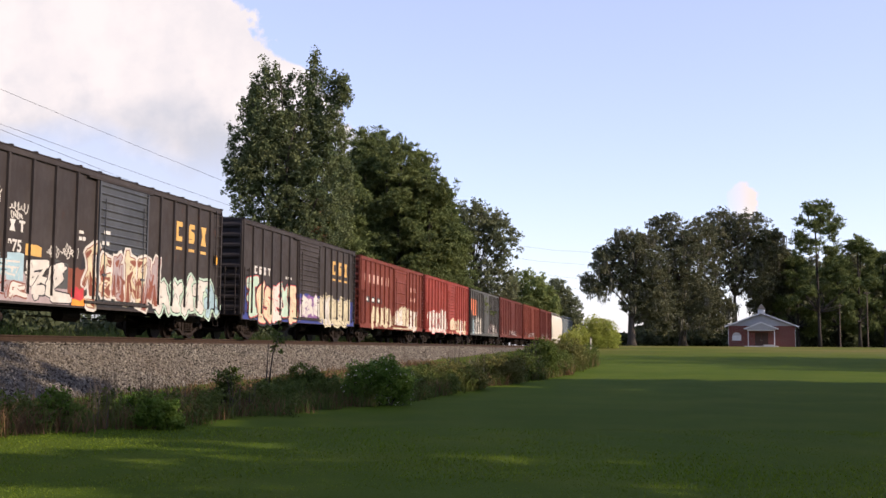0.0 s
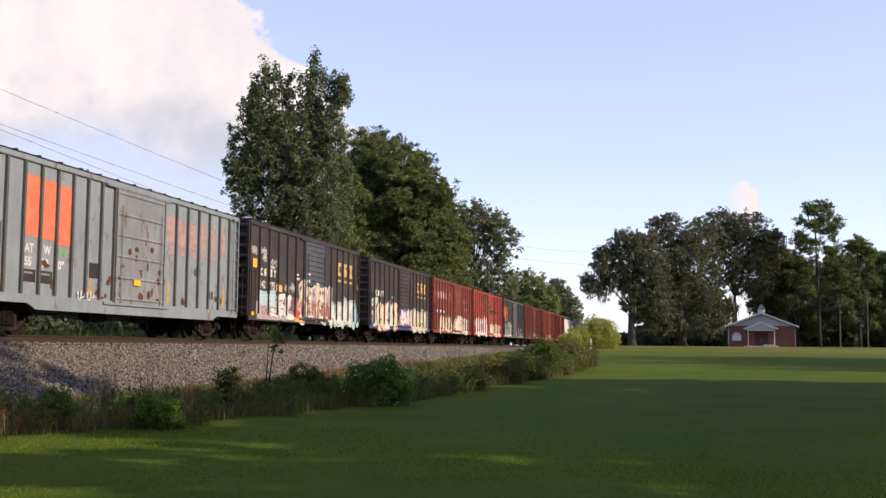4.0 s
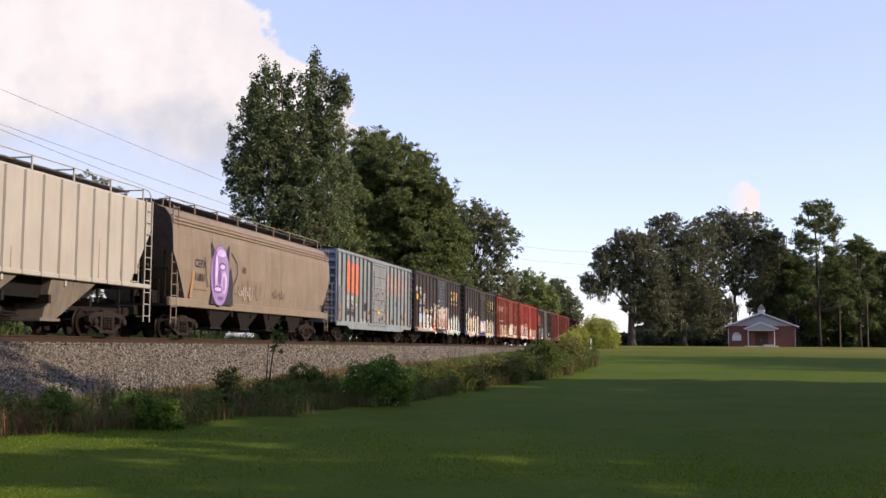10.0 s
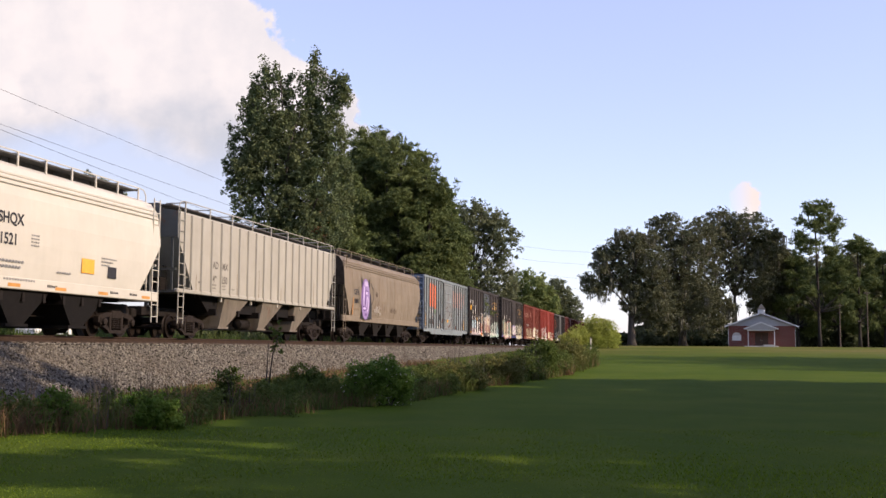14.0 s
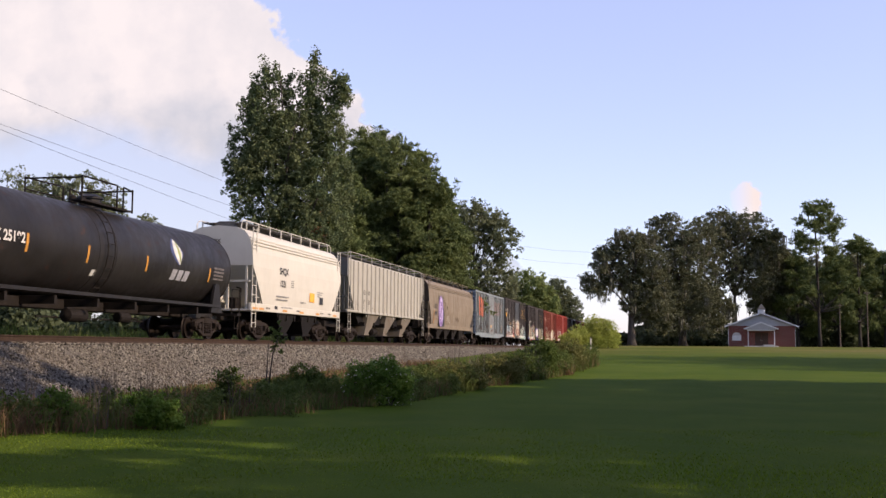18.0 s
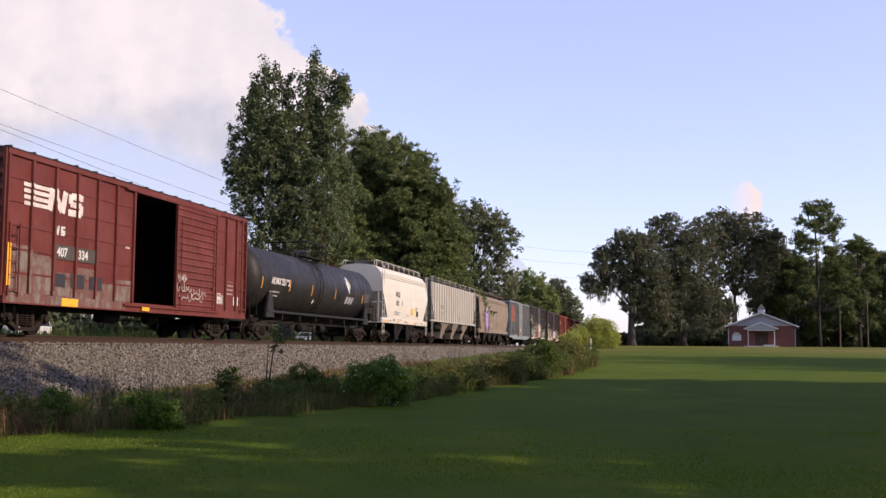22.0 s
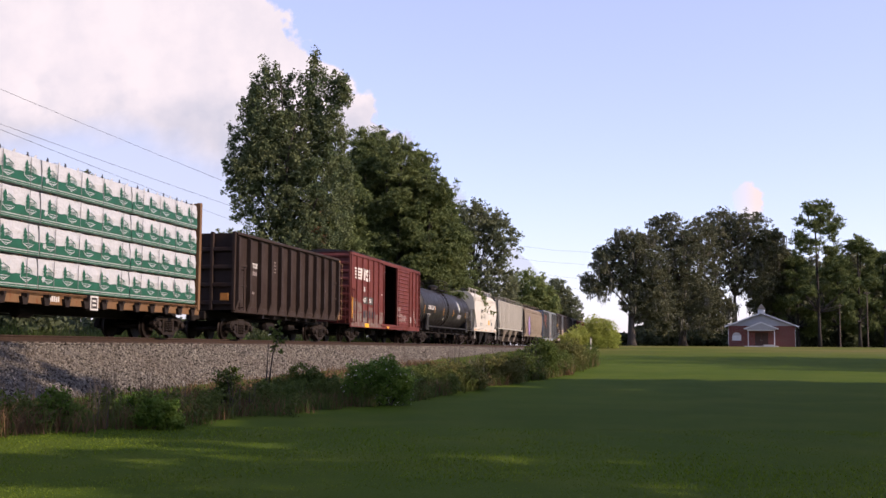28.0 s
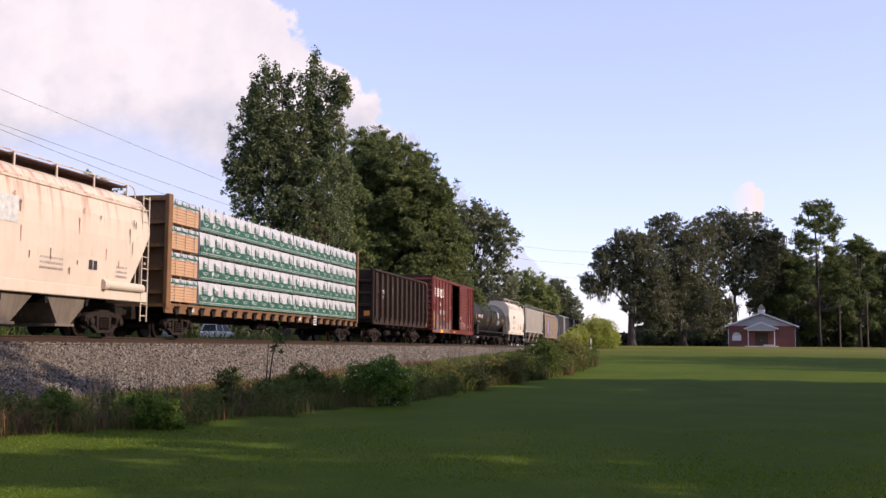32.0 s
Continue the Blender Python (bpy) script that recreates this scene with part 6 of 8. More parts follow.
def wood_material():
    m, nt, b = nodes_of("fresh_lumber")
    f = noise_of(nt, placed(nt, (0.8, 12, 12)), 1.6, 6, 0.6)
    info = nt.nodes.new("ShaderNodeNewGeometry")
    col = blend(nt, f, (0.33, 0.205, 0.115), (0.45, 0.29, 0.17))
    nt.links.new(blend(nt, ramp(nt, info.outputs["Random Per Island"], [(0, 0.0), (1, 0.5)]), col, (0.36, 0.20, 0.09)), b.inputs["Base Color"])
    b.inputs["Roughness"].default_value = 0.8
    return m


def build_train():
    ys = -1.504        # paint on a side panel
    # dark charcoal boxcars at the head of the view
    a = boxcar(99.75, 115.45, "faded charcoal boxcar with yellow emblem and graffiti", GREYBLACK, CHAR, (6.65, 9.75), (5, 5), roof_mat=CHAR, eave=4.84, door_mat=SHEENDOOR)
    h = -15.7 / 2
    logo(a, ("hook", "step", "waist"), MARKYELLOW, h + 11.98, 3.35, 0.46, 0.68, 0.53, ys, True, "yellow emblem on dark paint")
    logo(a, ("hook", "step"), PAINTWHITE, h + 1.28, 2.68, 0.26, 0.30, 0.16, ys, False, "small white block mark")
    logo(a, ("waist", "tee"), PAINTWHITE, h + 2.40, 2.68, 0.26, 0.30, 0.16, ys, False, "small white block mark")
    number(a, "142", h + 1.22, 2.16, 0.32, ys - 0.003, PAINTWHITE)
    number(a, "975", h + 2.32, 2.16, 0.32, ys - 0.003, PAINTWHITE)
    marks(a, "lettering", PAINTWHITE, h + 5.75, 2.75, 0.20, 0.12, 2, ys, 1, 0.8)
    marks(a, "lettering", PAINTWHITE, h + 5.75, 2.95, 0.30, 0.10, 1, ys, 1, 0.8)
    marks(a, "lettering", PAINTWHITE, h + 6.95, 3.05, 0.45, 0.12, 1, ys - 0.113, 1, 0.8)
    marks(a, "lettering", PAINTWHITE, h + 6.85, 2.72, 0.25, 0.12, 2, ys - 0.113, 1, 0.7)
    reflector(a, h + 0.30, 2.95, 0.42, 0.36, ys - 0.06)
    reflector(a, h + 15.1, 2.75, 0.22, 0.35, ys - 0.06)
    reflector(a, h + 0.1, 1.0, 0.6, 0.14, ys - 0.06)
    wash(a, h + 0.9, h + 5.3, 0.86, 1.62, SPRAY[9], 3, 0.001, "grey sprayed ground")
    wash(a, h + 1.05, h + 2.05, 1.45, 2.08, SPRAY[6], 4, 0.0016, "pale blue sprayed patch")
    wash(a, h + 2.25, h + 3.1, 1.40, 2.08, SPRAY[6], 5, 0.0016, "pale blue sprayed patch")
    wash(a, h + 4.45, h + 5.25, 1.30, 2.05, POSTGREY, 6, 0.0016, "grey sprayed patch")
    wash(a, h + 5.25, h + 6.15, 0.90, 1.95, SPRAY[10], 7, 0.0016, "dull maroon sprayed patch")
    wash(a, h + 5.45, h + 6.10, 0.88, 1.38, SPRAY[4], 8, 0.0022, "red sprayed patch")
    wash(a, h + 5.4, h + 6.1, 0.86, 1.05, SPRAY[7], 9, 0.0028, "orange sprayed strip")
    wash(a, h + 3.15, h + 3.9, 2.10, 2.40, MARKYELLOW, 10, 0.001, "ochre sprayed patch")
    graffiti(a, h + 1.1, h + 2.9, 1.50, 1.95, ys, 44, (0,), 6, 2, weight=0.14)
    graffiti(a, h + 1.6, h + 3.2, 0.95, 1.40, ys, 45, (0, 9), 10, 2, weight=0.3)
    graffiti(a, h + 3.2, h + 5.2, 0.95, 2.08, ys, 4, (0, 0), 3, 2, weight=0.32)
    graffiti(a, h + 6.1, h + 10.45, 0.92, 2.58, ys, 5, (1, 9, 1), 10, 6, back=3, halo=0, shade=10, weight=0.30)
    graffiti(a, h + 10.6, h + 15.4, 0.90, 2.02, ys, 6, (2, 0, 6, 0), 3, 5, halo=2, weight=0.36)
    for x, z, w_, h_, sd in ((0.35, 3.45, 0.45, 0.45, 7), (1.35, 3.55, 0.6, 0.35, 8), (1.55, 3.25, 0.35, 0.4, 81), (2.35, 3.15, 0.8, 0.35, 9), (2.45, 2.98, 0.5, 0.25, 91), (4.2, 2.1, 0.5, 0.4, 10), (4.9, 2.1, 0.8, 0.55, 101)):
        scrawl(a, h + x, z, w_, h_, ys, sd, SPRAY[0])
    b = boxcar(117.6, 133.1, "charcoal boxcar with blue base and large graffiti", GREYBLACK, CHAR, (6.5, 9.5), (5, 5), roof_mat=CHAR, eave=4.78, door_mat=GREYBLACK)
    h = -15.5 / 2
    wash(b, h + 0.1, h + 15.4, 0.82, 2.12, SPRAY[5], 11, 0.001, "dark blue sprayed ground")
    logo(b, ("hook", "step", "waist"), MARKYELLOW, h + 11.75, 3.35, 0.46, 0.68, 0.54, ys, True, "yellow emblem on dark paint")
    logo(b, ("hook", "step", "waist", "tee"), PAINTWHITE, h + 1.35, 2.70, 0.28, 0.32, 0.22, ys, False, "small white block mark")
    marks(b, "lettering", PAINTWHITE, h + 5.0, 2.7, 0.3, 0.12, 3, ys, 3, 0.6)
    graffiti(b, h + 0.7, h + 6.3, 0.86, 2.42, ys, 11, (1, 1, 2, 0), 4, 6, halo=3, weight=0.40)
    graffiti(b, h + 6.6, h + 9.5, 1.10, 2.05, ys, 12, (0, 0), 8, 3, back=8, weight=0.36)
    graffiti(b, h + 9.7, h + 14.6, 0.86, 2.05, ys, 13, (1, 0, 1), 3, 6, halo=1, weight=0.38)
    c = boxcar(134.3, 149.4, "faded brown-red boxcar with cream graffiti along its base", BROWNRED, BROWNRED, (7.2, 10.4), (6, 4), door_kind="panel")
    h = -15.1 / 2
    pale = plain("faded_pink_lettering", (0.40, 0.24, 0.20), 0.8, 0, 0.25, 5, 0)
    marks(c, "lettering", pale, h + 0.9, 3.35, 0.85, 0.55, 7, ys, 4, 0.45, "faded pale lettering")
    marks(c, "lettering", pale, h + 11.6, 3.3, 0.75, 0.3, 3, ys, 5, 0.5)
    marks(c, "lettering", pale, h + 11.6, 2.7, 0.55, 0.25, 3, ys, 5, 0.5)
    marks(c, "lettering", MARKBLACK, h + 0.9, 2.25, 1.3, 0.34, 3, ys, 6, 0.8)
    marks(c, "lettering", PAINTWHITE, h + 1.1, 2.32, 1.3, 0.18, 3, ys - 0.003, 6, 0.4)
    graffiti(c, h + 2.4, h + 6.8, 0.9, 2.05, ys, 14, (1, 1), 10, 5, weight=0.34)
    graffiti(c, h + 7.3, h + 13.2, 0.9, 2.15, ys, 15, (1, 0, 1), 10, 6, back=1, weight=0.30)
    d = boxcar(150.4, 166.4, "bright red boxcar with white graffiti along its base", RED, RED, (7.2, 10.3), (6, 5))
    h = -8.0
    graffiti(d, h + 0.8, h + 7.0, 0.9, 2.35, ys, 16, (0, 0), 4, 6, weight=0.40)
    graffiti(d, h + 8.2, h + 14.8, 0.9, 1.9, ys, 17, (0, 1), 4, 6, weight=0.38)
    wash(d, h + 2.5, h + 6.8, 0.84, 1.25, SPRAY[0], 12, 0.001, "white sprayed ground")
    marks(d, "lettering", PAINTWHITE, h + 8.2, 3.6, 0.3, 0.2, 3, ys, 7)
    e = boxcar(167.5, 182.7, "weathered dark grey boxcar with pale graffiti", POSTGREY, CHAR, (6.2, 9.4), (6, 6), door_kind="panel", roof_mat=RUSTY, post_mat=CHAR)
    graffiti(e, -6.6, -2.2, 0.95, 2.3, ys, 18, (0, 6), 3, 4, weight=0.3)
    graffiti(e, 1.0, 6.6, 0.95, 1.9, ys, 181, (0, 9), 3, 4, weight=0.26)
    part("patch", Geo().box(-7.3, -4.4, ys - 0.003, ys, 2.5, 3.9).mesh("patch", ORANGEM), e, "faded orange-red patch")
    for s0, s1, mm, sd in ((183.8, 199.9, OXIDE, 19), (201.2, 216.4, BROWNRED, 20), (217.6, 230.4, OXIDE, 21)):
        f = boxcar(s0, s1, "oxide-red boxcar with scraps of graffiti", mm, mm, ((s1 - s0) * 0.42, (s1 - s0) * 0.62), (5, 5))
        graffiti(f, -(s1 - s0) / 2 + 0.8, (s1 - s0) / 2 - 2.8, 0.95, 1.6, ys, sd, (9, 10), 3, 7)
    hopper(231.3, 246.5, "plain white covered hopper far ahead", WHITE, CURVED, 1.3, (1.0, 1.3))
    hopper(247.9, 264.5, "ribbed grey covered hopper far ahead", GREY, STRAIGHT, 1.6, (1.3, 1.6), ribs=16)
    # weathered grey boxcar with a large orange patch
    g = boxcar(82.55, 98.55, "weathered pale grey boxcar with orange patch and rusty door", GREY, GREYBLUE, (6.35, 9.65), (7, 6), eave=4.76, door_mat=RUSTDOOR, door_kind="panel", roof_mat=RUSTY, sill=0.84, sill_drop=0.16, post_mat=POSTGREY)
    h = -16.0 / 2
    fresh = plain("sunlit_orange_patch", (0.50, 0.135, 0.07), 0.6, 0, 0.22, 3, 0)
    for k, (z0, z1) in enumerate(((2.62, 4.26), (2.60, 4.22), (2.50, 4.18))):
        part("patch", Geo().box(h + 1.68 + 0.79 * k, h + 2.36 + 0.79 * k, ys - 0.004, ys, z0, z1).mesh("patch", fresh), g, "faded orange patch")
    number(g, "AT", h + 1.74, 2.20, 0.24, ys - 0.004, PAINTWHITE)
    number(g, "W", h + 2.62, 2.20, 0.24, ys - 0.004, PAINTWHITE)
    for k, text in enumerate(("55", "70", "09")):
        number(g, text, h + 1.74 + 0.80 * k, 1.84, 0.24, ys - 0.004, PAINTWHITE)
    for x in (1.70, 2.50):
        part("patch", Geo().box(h + x, h + x + 0.58, ys - 0.003, ys, 1.40, 1.74).mesh("patch", CHAR), g, "dark stencil panel")
        marks(g, "lettering", plain("dim_stencil", (0.22, 0.22, 0.22), 0.8), h + x + 0.06, 1.62, 0.10, 0.06, 4, ys - 0.004, 63)
    scrawl(g, h + 3.35, 2.15, 0.45, 0.30, ys, 241, plain("green_tag", (0.14, 0.30, 0.14), 0.7))
    faint = plain("faded_orange", (0.27, 0.185, 0.17), 0.7, 0, 0.3, 5, 0)
    for k in range(6):
        z0 = 3.22 - 0.06 * (k % 3)
        part("lettering", Geo().box(h + 9.85 + 0.86 * k, h + 10.48 + 0.86 * k, ys - 0.002, ys, z0, z0 + 0.92).mesh("lettering", faint), g, "ghost of orange lettering")
    marks(g, "lettering", faint, h + 10.1, 2.85, 0.86, 0.30, 5, ys, 62, 0.45, "ghost of orange lettering")
    part("patch", Geo().box(h + 5.0, h + 5.6, ys - 0.004, ys, 1.70, 2.15).mesh("patch", CHAR), g, "dark repainted patch")
    scrawl(g, h + 4.3, 1.0, 1.0, 0.35, -1.55, 22, SPRAY[0])
    scrawl(g, h + 12.1, 2.15, 0.5, 0.45, ys, 24, MARKBLACK)
    marks(g, "lettering", MARKBLACK, h + 13.4, 1.45, 0.22, 0.30, 2, ys, 8)
    ochre = plain("ochre_stain", (0.36, 0.22, 0.07), 0.8, 0, 0.35, 6, 0)
    for x, z0, z1 in ((4.95, 1.15, 1.7), (10.0, 1.15, 1.9), (14.6, 1.15, 1.9), (0.55, 1.2, 2.0)):
        part("stain", Geo().prism([(h + x, z0), (h + x + 0.22, z0 + 0.05), (h + x + 0.16, z1), (h + x + 0.07, z1 + 0.1)], 1, ys - 0.003, ys).mesh("stain", ochre), g, "ochre rust stain")
    part("reflector", Geo().box(h + 7.5, h + 7.95, -1.62, -1.61, 1.62, 1.80).mesh("reflector", YELLOW), g)
    flake = plain("flaking_rust", (0.085, 0.032, 0.018), 0.9, 0, 0.45, 9)
    rng = random.Random(77)
    for k in range(34):
        on_door = k < 18
        x = h + (rng.uniform(6.45, 9.3) if on_door else rng.choice((rng.uniform(5.2, 6.2), rng.uniform(9.8, 15.4), rng.uniform(0.3, 4.5))))
        z = 1.1 + (1.6 if on_door else 0.9) * rng.random() ** 1.8
        w_, h_ = rng.uniform(0.08, 0.42), rng.uniform(0.06, 0.34)
        y_ = -1.588 - 0.0003 * k if on_door else ys - 0.002 - 0.0001 * k
        pts = [(x + w_ * (0.5 + 0.5 * math.cos(t_) * rng.uniform(0.6, 1.1)), z + h_ * (0.5 + 0.5 * math.sin(t_) * rng.uniform(0.6, 1.1))) for t_ in np.linspace(0, 5.6, 8)]
        part("rust_patch", Geo().prism(pts, 1, y_ - 0.001, y_).mesh("rust_patch", flake), g, "flaking rust")
    # tan hopper with a lilac sprayed figure
    hp = hopper(63.9, 81.2, "dusty tan covered hopper with a lilac sprayed shape", TAN, CURVED, 1.3, (1.10, 1.40), band=(3.98, 4.10, 4.22), bay_mat=STEEL, bay_low=0.46, end_mat=STEEL, cut=(1.75, 1.25), board_mat=WALKGREY)
    h = -17.3 / 2
    spray_shape(hp, h + 3.95, 2.25, 0.82, 1.12)
    number(hp, "CEFX", h + 1.72, 2.55, 0.30, -1.574, MARKBLACK)
    number(hp, "11031", h + 1.75, 2.08, 0.26, -1.574, MARKBLACK)
    wash_m = plain("orange_stain", (0.30, 0.16, 0.07), 0.8, 0, 0.3, 5, 0)
    part("stain", Geo().prism([(h + 1.35, 1.45), (h + 1.55, 1.45), (h + 1.72, 2.4), (h + 1.58, 2.4)], 1, -1.572, -1.568).mesh("stain", wash_m), hp, "orange rust stain")
    marks(hp, "lettering", plain("brown_stencil", (0.22, 0.16, 0.11), 0.8), h + 1.8, 1.75, 0.13, 0.08, 9, -1.555, 11)
    scrawl(hp, h + 5.4, 1.55, 2.6, 0.9, -1.565, 25, plain("faint_tag", (0.17, 0.12, 0.09), 0.8))
    scrawl(hp, h + 5.9, 1.5, 1.2, 0.7, -1.568, 251, plain("pale_tag", (0.34, 0.32, 0.28), 0.8))
    scrawl(hp, h + 9.4, 1.7, 1.5, 0.5, -1.56, 26, plain("dark_tag", (0.09, 0.065, 0.05), 0.8))
    scrawl(hp, h + 6.1, 2.55, 0.35, 0.35, -1.572, 27, bpy.data.materials["dark_tag"])
    marks(hp, "lettering", MARKBLACK, h + 16.0, 1.55, 0.10, 0.20, 3, -1.545, 12)
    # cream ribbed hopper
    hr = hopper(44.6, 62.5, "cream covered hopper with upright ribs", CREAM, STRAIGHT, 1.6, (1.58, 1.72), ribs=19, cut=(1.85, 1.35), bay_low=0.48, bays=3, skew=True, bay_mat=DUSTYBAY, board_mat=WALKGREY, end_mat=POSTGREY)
    h = -17.9 / 2
    worn_ink = plain("faded_black_letters", (0.11, 0.10, 0.09), 0.8)
    for text, x, z in (("AD", 2.98, 2.62), ("MX", 3.84, 2.62), ("49", 2.98, 2.10), ("250", 3.80, 2.10)):
        number(hr, text, h + x, z, 0.27, -1.465, worn_ink)
    for x, z in ((2.98, 1.98), (2.98, 1.86), (3.84, 1.98), (3.84, 1.86), (4.72, 1.9)):
        marks(hr, "lettering", worn_ink, h + x, z, 0.09, 0.05, 4, -1.463, 14, 0.6)
    marks(hr, "lettering", worn_ink, h + 1.75, 2.0, 0.10, 0.07, 3, -1.463, 14, 0.8)
    smear = plain("brown_smear", (0.20, 0.145, 0.10), 0.8, 0, 0.3, 5, 0)
    for k, x in enumerate((1.55, 5.3, 7.6, 10.2, 12.4, 14.6)):
        part("stain", Geo().prism([(h + x, 1.72), (h + x + 0.05, 1.72), (h + x + 0.04, 2.25 + 0.3 * (k % 3)), (h + x + 0.015, 2.3 + 0.3 * (k % 3))], 1, -1.464, -1.461).mesh("stain", smear), hr, "brown run of rust")
    marks(hr, "lettering", MARKBLACK, h + 15.9, 1.85, 0.13, 0.22, 2, -1.463, 15)
    for k in range(4):
        part("seam_band", Geo().box(h + 3.0 + 3.0 * k + 0.9, h + 3.0 + 3.0 * k + 1.0, -1.42, -1.36, 1.4, 1.6).mesh("seam_band", CREAM), hr)
    # clean white hopper
    # its bays are near-black: shade under the body put into their colour
    hw = hopper(31.2, 43.2, "clean white covered hopper with small stencils", WHITE, BULGED, 1.4, (1.18, 1.50), cut=(1.70, 1.40), band=(3.92, 4.05, 4.18), bay_mat=BLACK, bays=2, end_mat=WHITE, board_mat=WALKGREY, seams=0)
    h = -12.0 / 2 - 0.75
    number(hw, "SHQX", h + 3.82, 2.86, 0.30, -1.550, MARKBLACK)
    number(hw, "1521", h + 3.88, 2.32, 0.30, -1.550, MARKBLACK)
    ink = plain("grey_stencil", (0.20, 0.20, 0.20), 0.8)
    for z, n in ((1.86, 11), (1.72, 10)):
        marks(hw, "lettering", ink, h + 3.5, z, 0.14, 0.07, n, -1.543, 18)
    for k in range(4):
        marks(hw, "lettering", ink, h + 5.3, 2.62 - 0.09 * k, 0.10, 0.05, 4, -1.546, 60 + k)
    for k in range(3):
        marks(hw, "lettering", ink, h + 8.95, 2.30 - 0.10 * k, 0.10, 0.05, 9 - 2 * k, -1.546, 19 + k)
    marks(hw, "lettering", ink, h + 6.6, 1.72, 0.12, 0.05, 6, -1.54, 64)
    part("placard", Geo().box(h + 7.85, h + 8.55, -1.548, -1.543, 1.82, 2.24).mesh("placard", plain("amber_placard", (0.72, 0.33, 0.05), 0.6, 0, 0.1, 4, 0)), hw, "amber yellow placard")
    part("placard", Geo().box(h + 9.35, h + 9.85, -1.546, -1.541, 1.76, 2.10).mesh("placard", MARKBLACK), hw, "dark data panel")
    amber = plain("amber_reflector", (0.45, 0.22, 0.06), 0.5, 0, 0.2, 6, 0)
    for x in (h + 0.9, h + 1.6, h + 4.4, h + 6.6, h + 8.9, h + 11.6):
        reflector(hw, x, 1.24, 0.55, 0.09, -1.502, amber)
    marks(hw, "lettering", ink, h + 4.2, 1.40, 0.12, 0.06, 12, -1.503, 66)
    part("lettering", Geo().box(h + 3.4, h + 3.75, -1.505, -1.502, 1.32, 1.46).mesh("lettering", MARKBLACK), hw)
    number(hw, "SHQX", h + 0.75, 0, 0.18, 0, MARKBLACK).matrix_local = shift(-6.005, 0.55, 3.95) @ Matrix.Rotation(-math.pi / 2, 4, "Z") @ Matrix.Rotation(math.pi / 2, 4, "X")
    number(hw, "1521", h + 0.75, 0, 0.18, 0, MARKBLACK).matrix_local = shift(-6.005, 0.45, 3.62) @ Matrix.Rotation(-math.pi / 2, 4, "Z") @ Matrix.Rotation(math.pi / 2, 4, "X")
    for x in (h + 2.4, h + 6.2, h + 9.6, h + 10.8):
        marks(hw, "lettering", MARKBLACK, x, 1.3, 0.1, 0.07, 5, -1.503, 23)
    tank_car(11.3, 29.85)
    # red boxcar, its door slid open
    n_ = boxcar(-5.85, 10.15, "red boxcar with its door slid open", NSRED, OXIDE, (6.75, 13.05), (5, 2), eave=4.80, slid=2.9, bands=True, roof_mat=CHAR)
    h = -8.0
    g2 = Geo()
    blocks = [((0.74 + 0.02 * k, 3.97 - 0.165 * k), (2.06 - 0.05 * k, 3.97 - 0.165 * k), 0.105) for k in range(4)]
    blocks += [((1.98, 3.42), (2.12, 4.02), 0.26), ((2.14, 3.98), (2.60, 3.46), 0.24), ((2.62, 3.42), (2.76, 4.02), 0.24)]
    blocks += [((3.68, 3.95), (3.06, 3.95), 0.19), ((3.04, 3.98), (3.02, 3.72), 0.22), ((3.02, 3.72), (3.60, 3.70), 0.17), ((3.60, 3.74), (3.56, 3.46), 0.22), ((3.60, 3.47), (2.92, 3.47), 0.19)]
    for k, (p, q, w_) in enumerate(blocks):
        drape(g2, bar((h + p[0], p[1]), (h + q[0], q[1]), w_, w_, 0.02), 0, 0.023 + 0.0002 * k, SKIN[n_.name])
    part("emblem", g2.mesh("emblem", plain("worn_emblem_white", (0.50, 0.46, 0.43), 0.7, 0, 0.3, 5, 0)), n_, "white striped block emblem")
    logo(n_, ("bolt", "step"), PAINTWHITE, h + 2.25, 2.78, 0.22, 0.26, 0.10, ys - 0.022, False, "small white block mark")
    part("patch", Geo().box(h + 2.2, h + 4.7, ys - 0.022, ys - 0.02, 2.12, 2.52).mesh("patch", plain("black_patch", (0.06, 0.055, 0.05), 0.7)), n_, "black patch behind the number")
    number(n_, "407", h + 2.42, 2.2, 0.26, ys - 0.025, PAINTWHITE)
    number(n_, "334", h + 3.52, 2.2, 0.26, ys - 0.025, PAINTWHITE)
    marks(n_, "lettering", MARKBLACK, h + 2.2, 1.35, 1.0, 0.4, 3, ys - 0.022, 25, 0.7)
    reflector(n_, h + 0.02, 1.25, 0.16, 1.1, ys - 0.1)
    reflector(n_, h + 2.7, 0.82, 0.85, 0.22, ys - 0.05)
    reflector(n_, h + 7.3, 0.84, 0.5, 0.12, ys - 0.1)
    worn = painted("worn_red_primer", (0.13, 0.05, 0.04), 0.95, 0.6, 0.7, (0.17, 0.14, 0.12), (0.19, 0.165, 0.145))
    for k, (x, z0, z1) in enumerate(((0.1, 1.1, 2.35), (1.2, 1.1, 2.1), (2.3, 1.1, 1.75), (3.42, 1.1, 1.95), (4.55, 1.1, 1.6), (5.65, 1.1, 1.75))):
        part("patch", Geo().box(h + x + 0.08, h + x + 1.04, ys - 0.004, ys, z0, z1).mesh("patch", worn), n_, "paint worn down to grey primer")
    wash(n_, h + 0.15, h + 6.3, 0.84, 1.22, worn, 70, 0.001, "paint worn down to grey primer")
    wash(n_, h + 0.2, h + 2.1, 1.1, 2.2, worn, 71, 0.0014, "paint worn down to grey primer")
    chalk = plain("chalky_tag", (0.36, 0.30, 0.28), 0.8)
